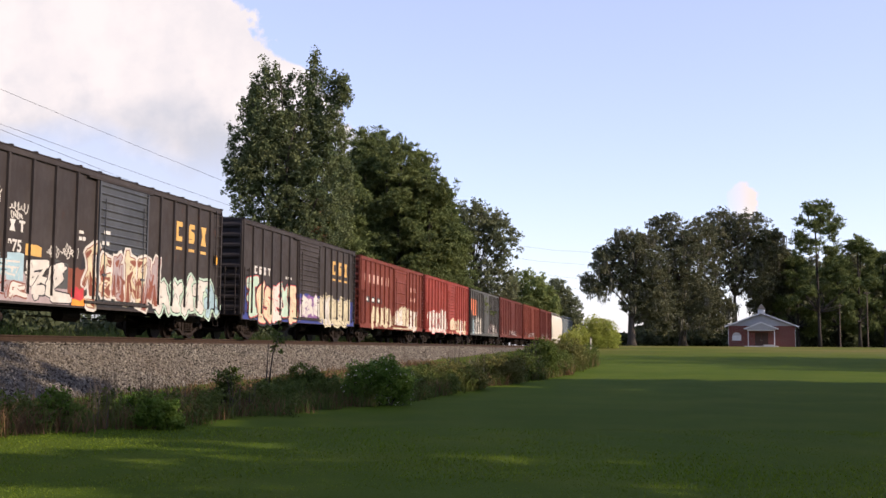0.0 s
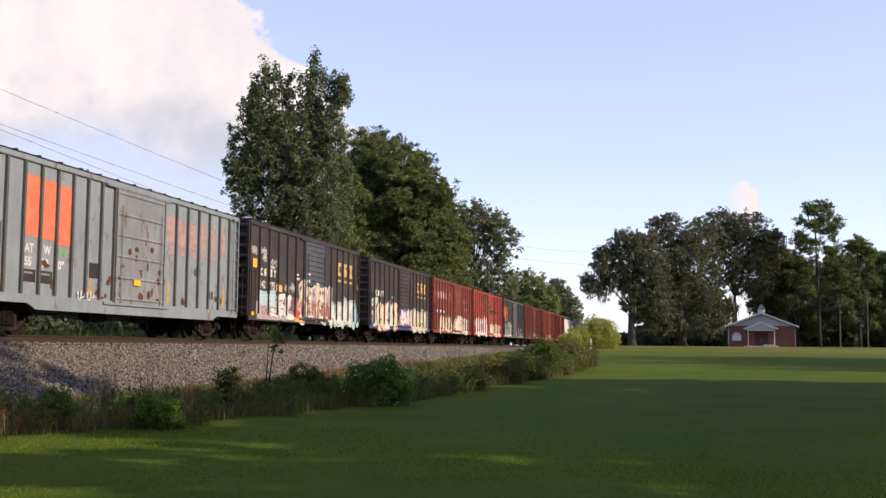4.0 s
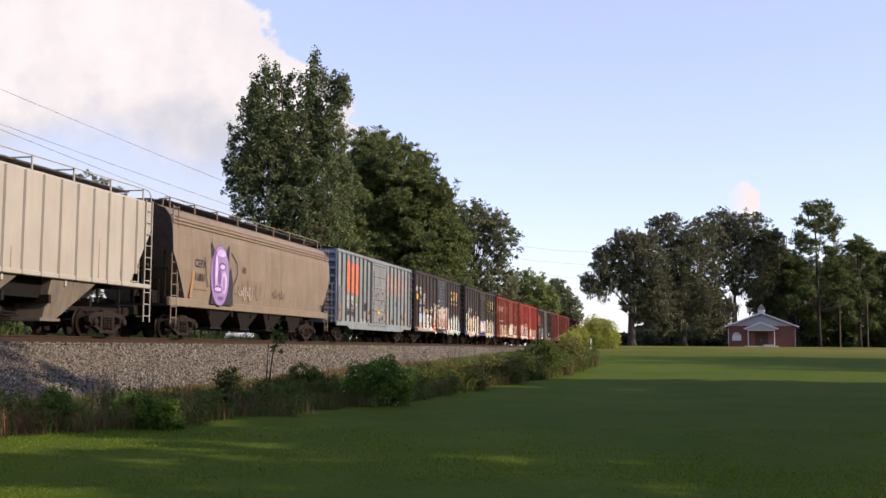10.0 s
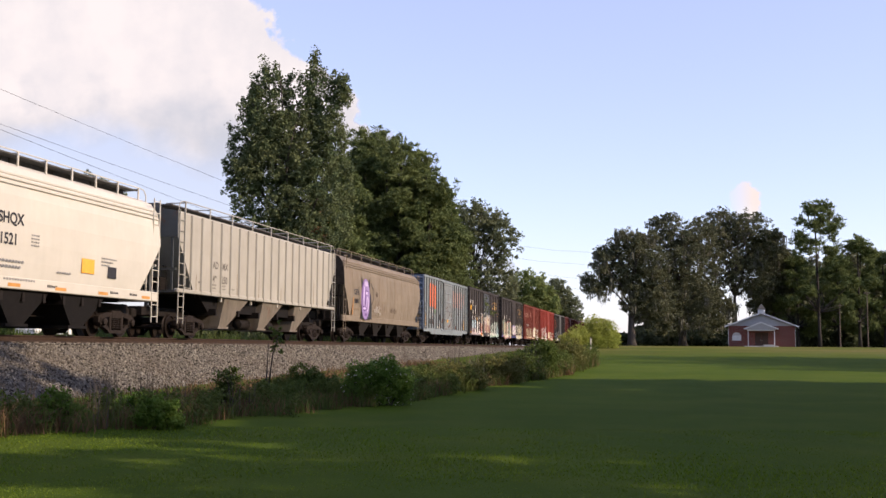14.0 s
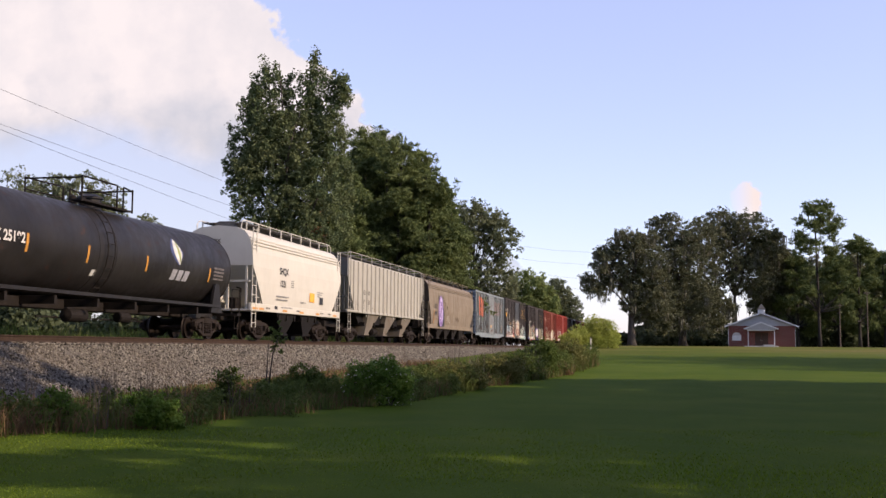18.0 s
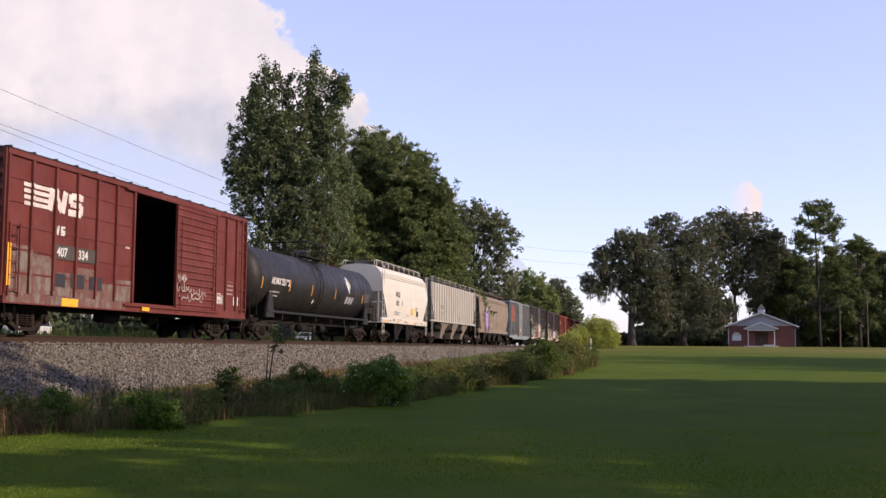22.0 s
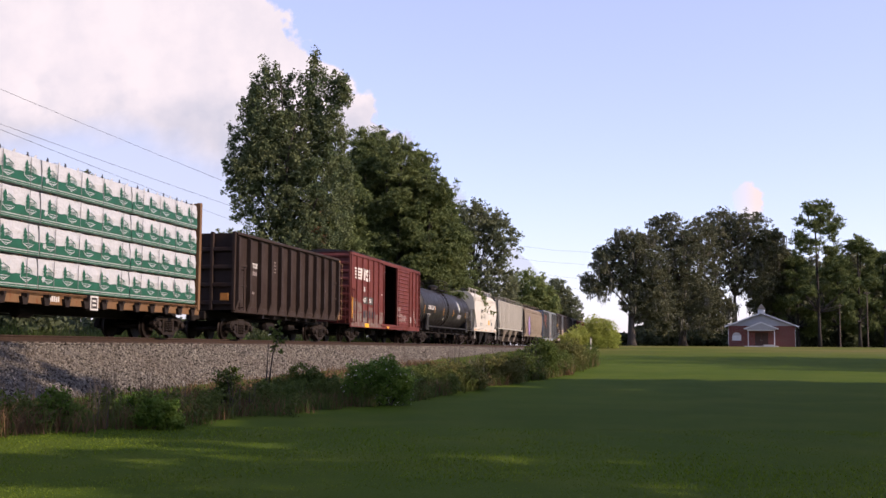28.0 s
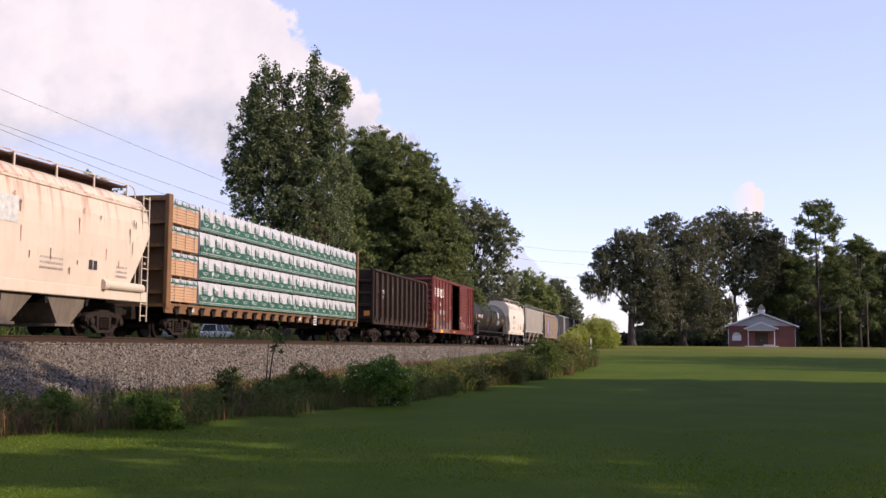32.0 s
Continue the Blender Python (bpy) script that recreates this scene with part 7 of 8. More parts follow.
    for k, (x, z, w_) in enumerate(((9.75, 1.55, 1.0), (10.8, 1.45, 1.3), (10.0, 1.25, 1.8), (9.8, 1.9, 0.7))):
        scrawl(n_, h + x, z, w_, 0.36, ys - 0.113, 90 + k, chalk)
    for (a_, b_, c_, d_) in ((0, 0.42, 0, 0.04), (0, 0.42, 0.32, 0.36), (0, 0.05, 0.04, 0.32), (0.37, 0.42, 0.04, 0.32), (0.12, 0.30, 0.12, 0.24)):
        part("placard_bar", Geo().box(h + 13.25 + a_, h + 13.25 + b_, ys - 0.006, ys - 0.002, 1.35 + c_, 1.35 + d_).mesh("placard_bar", PAINTWHITE), n_, "white stencil frame")
    for k in range(4):
        marks(n_, "lettering", chalk, h + 14.1, 1.7 + 0.16 * k, 0.12, 0.06, 6, ys - 0.002, 95 + k, 0.7)
    marks(n_, "lettering", PAINTWHITE, h + 6.3, 2.75, 0.14, 0.10, 2, ys, 99, 0.7)
    for x in (h + 13.3, h + 14.8):
        marks(n_, "lettering", PAINTWHITE, x, 1.3, 0.2, 0.35, 3, ys - 0.022, 29, 0.4)
    gondola(-21.25, -7.95)
    lumber_flat(-47.3, -24.42)
    hl = hopper(-66.4, -48.75, "cream covered hopper streaked with rust", RUSTWHITE, BULGED, 1.4, (1.12, 1.45), cut=(2.0, 1.45), band=(4.12, 4.2), bay_mat=DUSTYBAY, board_mat=WALKBROWN, seams=0, bay_low=0.35)
    h = -17.65 / 2
    marks(hl, "lettering", MARKBLACK, h + 13.9, 1.95, 0.26, 0.30, 2, -1.535, 30, 0.8)
    for k in range(3):
        marks(hl, "lettering", plain("stencil_grey", (0.30, 0.27, 0.25), 0.8), h + 11.4, 2.1 - 0.14 * k, 0.13, 0.06, 9, -1.535, 31 + k)
        marks(hl, "lettering", plain("stencil_grey", (0.30, 0.27, 0.25), 0.8), h + 15.5, 2.1 - 0.14 * k, 0.10, 0.06, 7, -1.535, 34 + k)
    drip = plain("black_drip", (0.075, 0.05, 0.04), 0.8, 0, 0.3, 6, 0)
    red_run = plain("red_rust_run", (0.30, 0.115, 0.065), 0.8, 0, 0.35, 6, 0)
    rng = random.Random(5)
    for k in range(22):
        x, z = h + 7.5 + 9.3 * rng.random(), rng.uniform(1.9, 3.9)
        ln, y_ = rng.uniform(0.12, 0.55), -1.543 - 0.0002 * k
        part("stain", Geo().prism([(x, z), (x + 0.05, z), (x + 0.035, z - ln), (x + 0.015, z - ln)], 1, y_ - 0.001, y_).mesh("stain", drip if k % 3 else red_run), hl, "rusty drip")
    part("brake_cylinder", Geo().lathe([(h + 14.7, 0.16), (h + 14.8, 0.2), (h + 15.0, 0.14), (h + 17.2, 0.14)], 0, (0, -1.5, 1.55), 14).mesh("brake_cylinder", RUSTWHITE), hl, "white cylinder on the side sill")
    part("patch", Geo().box(h + 9.0, h + 10.3, -1.552, -1.549, 2.9, 3.6).mesh("patch", plain("pale_blue_patch", (0.42, 0.44, 0.42), 0.7)), hl, "pale blue ghost of an emblem")


def spray_shape(car, x, z, rx, rz):
    """A large lilac oval sprayed over the tan side, with a dark ground under it; every patch of colour is a part."""
    y = -1.572
    paints = (LILAC, MARKBLACK, LILACDARK, SPRAY[0], plain("pale_lilac_spray", (0.42, 0.34, 0.54), 0.6, 0, 0.2, 3, 0))
    words = ("lilac sprayed oval", "black sprayed patch", "violet sprayed patch", "white sprayed patch", "pale lilac sprayed patch")

    def patch(pts, mi):
        g = Geo()
        g.face(pts, 0)
        part("spray_patch", g.mesh("spray_patch", paints[mi]), car, words[mi])

    def oval(cx, cz, a, b, d, mi, n=24):
        patch([(cx + a * math.cos(t), y - d, cz + b * math.sin(t)) for t in np.linspace(0, 2 * math.pi, n, False)], mi)
    patch([(x - rx * 1.0, y - 0.002, 1.28), (x + rx * 1.55, y - 0.002, 1.28), (x + rx * 1.5, y - 0.002, 2.2), (x + rx * 1.25, y - 0.002, 2.75), (x + rx * 0.7, y - 0.002, 2.3), (x - rx * 0.6, y - 0.002, 1.85), (x - rx * 0.85, y - 0.002, 1.75)], 1)
    oval(x, z + 0.12, rx * 1.04, rz * 1.03, 0.004, 2)
    oval(x, z + 0.12, rx, rz, 0.005, 0)
    for k, (cx, cz, a, b, mi) in enumerate(((-0.42, 0.15, 0.20, 0.80, 2), (-0.30, 0.10, 0.10, 0.70, 4), (0.10, 0.85, 0.34, 0.14, 4), (0.34, -0.25, 0.22, 0.42, 4), (0.30, -0.30, 0.13, 0.30, 0), (-0.05, -0.05, 0.14, 0.30, 2),
                                            (0.18, 0.36, 0.30, 0.15, 2), (0.18, 0.34, 0.20, 0.09, 4), (-0.16, -0.52, 0.36, 0.15, 2), (-0.16, -0.52, 0.28, 0.07, 4), (0.05, -0.85, 0.24, 0.08, 2))):
        oval(x + cx * rx / 0.72, z + 0.12 + cz, a * rx / 0.72, b, 0.006 + 0.0008 * (k + 1), mi)
    for sx in (-1, 1):
        patch([(x + sx * rx * 0.62, y - 0.006, z + rz * 0.90), (x + sx * rx * 1.0, y - 0.006, z + rz * 0.62), (x + sx * rx * 1.02, y - 0.006, z + rz * 1.22)], 1)
    line = plain("thin_black_spray", (0.05, 0.04, 0.04), 0.7)
    g = Geo()
    for pts in (((-1.35, 2.95), (-1.2, 2.2), (-1.0, 1.9)), ((1.0, 3.3), (1.55, 2.95), (1.6, 2.5), (1.3, 2.1))):
        for a, b in zip(pts, pts[1:]):
            stroke(g, (x + a[0] * rx / 0.8, a[1]), (x + b[0] * rx / 0.8, b[1]), 0.05, y - 0.012)
    part("graffiti", g.mesh("graffiti", line), car, "thin black sprayed lines", kind="stuff")


build_train()


# ---------------- shrubs and weeds ----------------
def shrub(name, label, x, y, lobes, count, per, clump, leaf, mat, seed, group="", stems=10, flowers=0, stretch=1.5):
    rng = np.random.default_rng(seed)
    ob = thing(name, label, "shrub", Matrix.Translation(spot(x, y, 0.05)), group)
    g = Geo()
    for k in range(stems):
        lo = lobes[k % len(lobes)]
        limb(g, (rng.normal() * 0.08 + lo[0] * 0.6, rng.normal() * 0.08 + lo[1] * 0.6, 0), (lo[0] + rng.normal() * lo[3] * 0.4, lo[1] + rng.normal() * lo[4] * 0.4, lo[2] + lo[5] * rng.random() * 0.6), 0.012 * (1 + lo[5]), 0.005, rng, 0.1, 4)
    part("stems", g.mesh("stems", BARK), ob)
    c = clumps_in(lobes, count, rng, 0.45)
    c[:, 2] = np.maximum(c[:, 2], 0.05)
    co, q = leaf_cloud(c, clump * (0.6 + 0.8 * rng.random(len(c))), per, leaf, rng, stretch)
    part("foliage", arrays_mesh("foliage", co, q, mat), ob)
    if flowers:
        c = clumps_in(lobes, flowers, rng, 0.95)
        co, q = leaf_cloud(c, np.full(len(c), 0.02), 3, 0.021, rng, 1.0)
        part("flowers", arrays_mesh("flowers", co, q, FLOWER), ob, "small pale flower heads", kind="stuff")
    return ob


def blades(pos, height, width, lean, rng):
    """Bent grass blades: two quads each, narrowing to the tip."""
    n = len(pos)
    a = rng.random(n) * 6.283
    side = np.stack([np.cos(a), np.sin(a), 0 * a], -1) * (width * (0.6 + 0.8 * rng.random(n)))[:, None]
    b = rng.random(n) * 6.283
    bend = np.stack([np.cos(b), np.sin(b), 0 * b], -1) * (lean * height * rng.random(n))[:, None]
    up = np.array([0, 0, 1.0])[None] * height[:, None]
    p1 = pos + up * 0.55 + bend * 0.3
    p2 = pos + up * 0.96 + bend
    co = np.stack([pos - side, pos + side, p1 + side * 0.8, p1 - side * 0.8, p2 + side * 0.12, p2 - side * 0.12], 1).reshape(-1, 3)
    i = np.arange(n)[:, None] * 6
    q = np.concatenate([i + np.array([[0, 1, 2, 3]]), i + np.array([[3, 2, 4, 5]])], 0)
    return co, q


EDGE_S = (8.0, 15.7, 17.1, 19.6, 22.7, 27.3, 36.0, 45.0, 57.0, 80.0, 130.0)
EDGE_P = (12.6, 10.8, 9.2, 8.5, 7.4, 6.4, 5.5, 4.4, 4.3, 4.0, 2.5)
HIGH = (0.72, 0.72, 0.66, 0.56, 0.56, 0.66, 0.72, 0.95, 1.2, 1.2, 1.2)


def strip(n, s0, s1, depth, rng, front=1.0):
    """Places in the unmown strip between the lawn and the stones; most of them along its front."""
    s = s0 + (s1 - s0) * rng.random(n // 14 + 1)
    edge = np.interp(s, EDGE_S, EDGE_P)
    w = np.minimum(depth, 13.1 - edge)
    ragged = 0.25 * np.sin(s * 2.3) + 0.2 * np.sin(s * 5.9 + 1)
    p = edge + ragged + w * rng.random(len(s)) ** front
    # tufts: several stand close round each place
    s, p = np.repeat(s, 14)[:n] + 0.10 * rng.normal(size=n), np.repeat(p, 14)[:n] + 0.10 * rng.normal(size=n)
    x, y = s * SA - p * CA, s * CA + p * SA
    return np.stack([x, y, land(x, y) - 0.02], -1), s


def build_weeds():
    rng = np.random.default_rng(77)
    # tall green grass and weeds
    pos, s = strip(34000, 10, 62, 2.6, rng, 1.2)
    k = rng.random(len(s)) < np.where(s < 18, 0.45, np.where(s < 21.5, 0.6, 1.0))
    pos, s = pos[k], s[k]
    h = np.interp(s, EDGE_S, HIGH) * (0.35 + 0.65 * rng.random(len(s))) * (0.8 + 0.35 * np.sin(s * 1.7) * np.sin(s * 0.6 + 2))
    co, q = blades(pos, h, 0.010, 0.85, rng)
    thing("tall_grass", "unmown green grass and weeds along the railway bed", "grass", kind="stuff", data=arrays_mesh("tall_grass", co, q, WEED))
    # dry brown stalks
    pos, s = strip(36000, 10, 60, 4.4, rng, 1.2)
    k = rng.random(len(s)) < np.where(s < 22, 0.9, 0.2 + 0.6 * (np.sin(s * 1.1 + 0.6) > 0.0))
    pos, s = pos[k], s[k]
    h = np.interp(s, EDGE_S, HIGH) * (0.15 + 0.6 * rng.random(len(s)) ** 1.3)
    co, q = blades(pos, h, 0.009, 0.9, rng)
    thing("dry_grass", "dry brown grass stalks among the weeds", "grass", kind="stuff", data=arrays_mesh("dry_grass", co, q, DRYWEED))
    # short dry growth at the foot of the stones
    n = 4500
    s = 14 + 40 * rng.random(n)
    p = 11.0 + 1.6 * rng.random(n)
    x, y = s * SA - p * CA, s * CA + p * SA
    co, q = blades(np.stack([x, y, land(x, y) - 0.02], -1), 0.15 + 0.35 * rng.random(n), 0.012, 0.9, rng)
    thing("short_growth", "short dry growth at the foot of the stones", "grass", kind="stuff", data=arrays_mesh("short_growth", co, q, DRYWEED))
    # leafy weeds
    pos, s = strip(5200, 10, 62, 2.6, rng, 1.0)
    h = np.interp(s, EDGE_S, HIGH) * (0.08 + 0.85 * rng.random(len(s)))
    pos = pos + np.stack([0 * h, 0 * h, h], -1)
    k = rng.random(len(s)) < np.where(s < 17.5, 0.35, np.where(s < 23, 0.55, 1.0))
    co, q = leaf_cloud(pos[k], 0.10 + 0.08 * rng.random(k.sum()), 18, 0.038, rng, 2.2)
    thing("leafy_weeds", "leafy green weeds along the lawn's edge", "weeds", kind="stuff", data=arrays_mesh("leafy_weeds", co, q, WEED))
    # bare grey stems standing up in front of the stones
    pos, s = strip(260, 15, 22, 3.6, rng, 0.7)
    pos2, s2 = strip(260, 34, 42, 3.0, rng, 0.8)
    pos, s = np.concatenate([pos, pos2]), np.concatenate([s, s2])
    co, q = blades(pos, (0.7 + 0.6 * rng.random(len(s))) * np.where(s > 30, 1.35, 1.0), 0.006, 0.25, rng)
    thing("bare_stems", "thin grey bare weed stems", "weeds", kind="stuff", data=arrays_mesh("bare_stems", co, q, STEMS))
    # grass behind the track
    n = 32000
    s = 22 + 130 * rng.random(n) ** 1.2
    p = 22.4 + 7 * rng.random(n) ** 1.6
    x, y = s * SA - p * CA, s * CA + p * SA
    h = (0.35 + 0.75 * rng.random(n)) * (0.75 + 0.3 * np.sin(s * 0.61) + 0.25 * np.sin(s * 1.9))
    co, q = blades(np.stack([x, y, land(x, y)], -1), h, 0.022, 0.6, rng)
    thing("tall_grass", "long green grass on the far side of the track", "grass", kind="stuff", data=arrays_mesh("tall_grass", co, q, WEED))
    # lawn blades near the camera
    n = 50000
    d = 7.5 + 12 * rng.random(n) ** 1.3
    x = (rng.random(n) * 2 - 1) * d * 0.47
    pp = -x * CA + d * SA
    ss = x * SA + d * CA
    k = pp < np.interp(ss, EDGE_S, EDGE_P) + 0.3
    x, d = x[k], d[k]
    clump = np.sin(x * 2.1 + 3 * np.sin(d * 0.7)) * np.sin(d * 1.6)
    co, q = blades(np.stack([x, d, land(x, d) - 0.01], -1), (0.022 + 0.024 * rng.random(len(x))) * (1 + 0.35 * clump), 0.007, 1.2, rng)
    thing("lawn_grass", "short mown grass blades", "grass", kind="stuff", data=arrays_mesh("lawn_grass", co, q, leafy("lawn_blade", (0.108, 0.175, 0.014), (0.145, 0.212, 0.022), (0.165, 0.215, 0.030), 0.5)))
    # single shrubs of the strip
    shrub("leafy_bush", "low dark green leafy bush at the lawn's edge", -4.95, 19.1, [(0, 0, 0.36, 0.38, 0.32, 0.30), (-0.15, 0, 0.2, 0.35, 0.3, 0.2), (0.2, 0, 0.2, 0.3, 0.3, 0.2)], 260, 20, 0.08, 0.036, BRIGHTWEED, 101)
    shrub("weed_clump", "green weed clump at the lawn's edge", -6.75, 18.9, [(0, 0, 0.5, 0.32, 0.3, 0.3), (0.2, 0.1, 0.3, 0.3, 0.3, 0.3)], 130, 16, 0.08, 0.036, BRIGHTWEED, 107)
    shrub("weed_clump", "green weed clump at the lawn's edge", -5.75, 20.4, [(0, 0, 0.36, 0.4, 0.3, 0.26)], 120, 16, 0.08, 0.036, BRIGHTWEED, 108)
    shrub("weed_clump", "dark slender weed clump before the stones", -4.45, 22.6, [(0, 0, 0.75, 0.30, 0.3, 0.36), (-0.1, 0, 0.4, 0.3, 0.3, 0.3)], 110, 14, 0.09, 0.04, WEED, 109)
    shrub("flowering_weed", "tall green weed with small pale flowers", -1.5, 25.4, [(-0.42, 0, 0.56, 0.42, 0.4, 0.52), (0.15, 0, 0.66, 0.48, 0.4, 0.60), (0.55, 0, 0.52, 0.36, 0.35, 0.48)], 1100, 24, 0.09, 0.030, leafy("flowering_weed_leaf", (0.085, 0.165, 0.030), (0.170, 0.265, 0.055), (0.19, 0.265, 0.06), 0.45), 102, flowers=280)
    shrub("weed_clump", "green weed clump beside the railway bed", -3.4, 26.6, [(0, 0, 0.5, 0.6, 0.5, 0.5)], 220, 18, 0.11, 0.04, WEED, 103)
    shrub("weed_clump", "green weed clump beside the railway bed", 1.7, 36.2, [(0, 0, 0.55, 0.7, 0.6, 0.55), (0.7, 0, 0.5, 0.5, 0.5, 0.5)], 420, 18, 0.13, 0.042, OLIVE, 104)
    shrub("weed_clump", "brownish olive weeds beside the railway bed", 0.15, 32.3, [(0, 0, 0.5, 0.7, 0.5, 0.5), (0.8, 0.4, 0.45, 0.6, 0.5, 0.45)], 380, 18, 0.11, 0.036, OLIVE, 111)
    shrub("weed_clump", "dark green weeds beside the railway bed", 3.0, 39.5, [(0, 0, 0.6, 0.7, 0.6, 0.6), (-0.7, 0, 0.5, 0.6, 0.5, 0.5)], 420, 18, 0.12, 0.042, WEED, 112)
    shrub("leafy_bush", "rounded dark green bush in the strip", 3.95, 43.0, [(0, 0, 0.75, 0.75, 0.7, 0.8), (-0.9, 0, 0.5, 0.6, 0.6, 0.6)], 640, 20, 0.15, 0.050, WEED, 105)
    shrub("leafy_bush", "yellow-green bush at the lawn's edge", 5.9, 50.5, [(0, 0, 0.75, 0.95, 0.8, 0.75), (-0.8, 0, 0.8, 0.7, 0.6, 0.75)], 640, 20, 0.15, 0.050, OLIVE, 106)
    # thin sapling
    rng2 = np.random.default_rng(9)
    ob = thing("sapling", "thin leaning sapling with a tuft of leaves", "sapling", Matrix.Translation(spot(-4.17, 26.0, 0.05)))
    g = Geo()
    g.tube([(0, 0, 0), (0.05, 0, 0.65), (0.11, 0, 1.2), (0.26, 0, 1.72)], [0.026, 0.022, 0.016, 0.006], 6)
    g.tube([(-0.05, 0.05, 0), (-0.03, 0.05, 0.75), (0.0, 0.05, 1.5)], [0.022, 0.018, 0.007], 5)
    part("stem", g.mesh("stem", BARK), ob)
    c = np.array([(0.24 + 0.16 * rng2.normal(), 0.1 * rng2.normal(), 1.58 + 0.17 * rng2.normal()) for _ in range(15)])
    co, q = leaf_cloud(c, np.full(len(c), 0.07), 10, 0.05, rng2, 2.0)
    part("foliage", arrays_mesh("foliage", co, q, WEED), ob)
    # bright thicket further along and the dark hedge beyond
    shrub("thicket", "bright yellow-green thicket at the end of the strip", 18.3, 128.0, [(-0.3, 0, 2.25, 1.75, 1.8, 1.8), (1.0, 0, 2.0, 1.5, 1.8, 1.6), (-2.4, -1.5, 1.35, 1.6, 1.6, 1.45), (-3.6, -3, 1.0, 1.3, 1.4, 1.1), (1.9, 0, 1.2, 0.9, 1.5, 1.3), (0, -1, 1.0, 2.4, 1.6, 1.1)], 2600, 18, 0.22, 0.085, BRIGHT, 110, stems=20)
    for k, (px_, z, w, h) in enumerate(((1108, 196, 3.4, 2.6), (1140, 200, 3.2, 3.0), (1180, 205, 3.6, 4.2), (1215, 203, 3.6, 3.2), (1255, 206, 3.6, 4.6), (1290, 202, 3.4, 3.8), (1420, 204, 3.4, 5.2), (1452, 207, 3.4, 5.6),
                                        (1490, 203, 3.4, 4.2), (1530, 206, 3.6, 5.0), (1570, 204, 3.6, 5.6), (1610, 206, 3.6, 5.0), (1340, 214, 4.0, 5.0), (1380, 212, 4.0, 6.5), (1230, 216, 5, 6.5), (1500, 218, 5, 7), (1560, 220, 5, 7.5), (1440, 220, 5, 7.0), (1180, 220, 4, 5.0))):
        shrub("undergrowth", "dark undergrowth beneath the trees", (px_ - 784) / 1913 * z, z, [(0, 0, h * 0.45, w * 0.8, w * 0.6, h * 0.5), (w * 0.3, 0, h * 0.3, w * 0.7, w * 0.5, h * 0.35)], 190, 16, 0.55, 0.36, SHADE, 120 + k, "undergrowth behind the church")
    # shrubs between the track and the road
    for k in range(9):
        s_ = 76 + 9.5 * k
        p_ = 30 + 3 * math.sin(k * 2.1)
        shrub("roadside_shrub", "green shrub between the track and the road", s_ * SA - p_ * CA, s_ * CA + p_ * SA, [(0, 0, 0.55, 1.3, 1.0, 0.55), (0.9, 0.2, 0.45, 1.0, 0.8, 0.45)], 120, 14, 0.28, 0.13, ELM, 150 + k, "shrubs behind the track")


def build_hedgerow():
    # bushes beyond the road
    for k in range(34):
        s_ = 50 + 5.6 * k
        p_ = 60 + 3 * math.sin(k * 1.7)
        shrub("hedgerow_bush", "dark green bush beyond the road", s_ * SA - p_ * CA, s_ * CA + p_ * SA, [(0, 0, 1.9, 3.9, 2.2, 1.9 + 0.5 * math.sin(k * 2.3)), (2.0, 0, 1.3, 3.0, 2.0, 1.4)], 200, 9, 0.55, 0.38, SHADE, 400 + k, "hedgerow beyond the road")
    # low growth closing the foot of the view
    rng = np.random.default_rng(470)
    n = 5200
    s = 40 + 230 * rng.random(n)
    p = 56.5 + 3 * rng.random(n)
    x, y = s * SA - p * CA, s * CA + p * SA
    z = land(x, y) + 2.3 * rng.random(n) ** 1.3 * (0.75 + 0.25 * np.sin(s * 0.23))
    co, q = leaf_cloud(np.stack([x, y, z], -1), 0.35 + 0.3 * rng.random(n), 16, 0.22, rng, 1.5)
    thing("roadside_growth", "dense dark low growth along the far side of the road", "undergrowth", kind="stuff", data=arrays_mesh("roadside_growth", co, q, SHADE))
    n = 4200
    x = 30 + 66 * rng.random(n)
    y = 206 + 5 * rng.random(n)
    z = land(x, y) + 3.4 * rng.random(n) ** 1.4 * (0.7 + 0.3 * np.sin(x * 0.7))
    co, q = leaf_cloud(np.stack([x, y, z], -1), 0.4 + 0.3 * rng.random(n), 16, 0.28, rng, 1.5)
    thing("woodland_growth", "dense dark low growth at the foot of the woods", "undergrowth", kind="stuff", data=arrays_mesh("woodland_growth", co, q, SHADE))
    # woods closing the view behind the pines by the church
    for k, (px_, z, h) in enumerate(((1372, 219, 18.5), (1405, 215, 20.0), (1440, 212, 19.0), (1508, 213, 21.0), (1548, 215, 20.5), (1392, 222, 17.5), (1424, 226, 19.5), (1470, 224, 20.5), (1502, 230, 21.0), (1545, 226, 21.5), (1585, 228, 21.5), (1625, 224, 20.0), (1160, 214, 13.0), (1250, 216, 14.0), (1192, 212, 14.0), (1222, 219, 15.5))):
        tree("woodland_tree", "dark tree in the woods behind the church", (px_ - 784) / 1913 * z, z, h * 0.7, 0.3, [(0, 0, h * 0.80, 2.4, 3, h * 0.18), (1.8, 0, h * 0.68, 2.0, 3, h * 0.16), (-1.9, 0, h * 0.62, 2.2, 3, h * 0.18), (-1.2, 0, h * 0.42, 3.2, 3, h * 0.26), (1.4, 0, h * 0.32, 3.2, 3, h * 0.26)], 520, 11, 0.75, 0.42, OAKLEAF, BARK, 430 + k, limbs=10, group="woods behind the church")


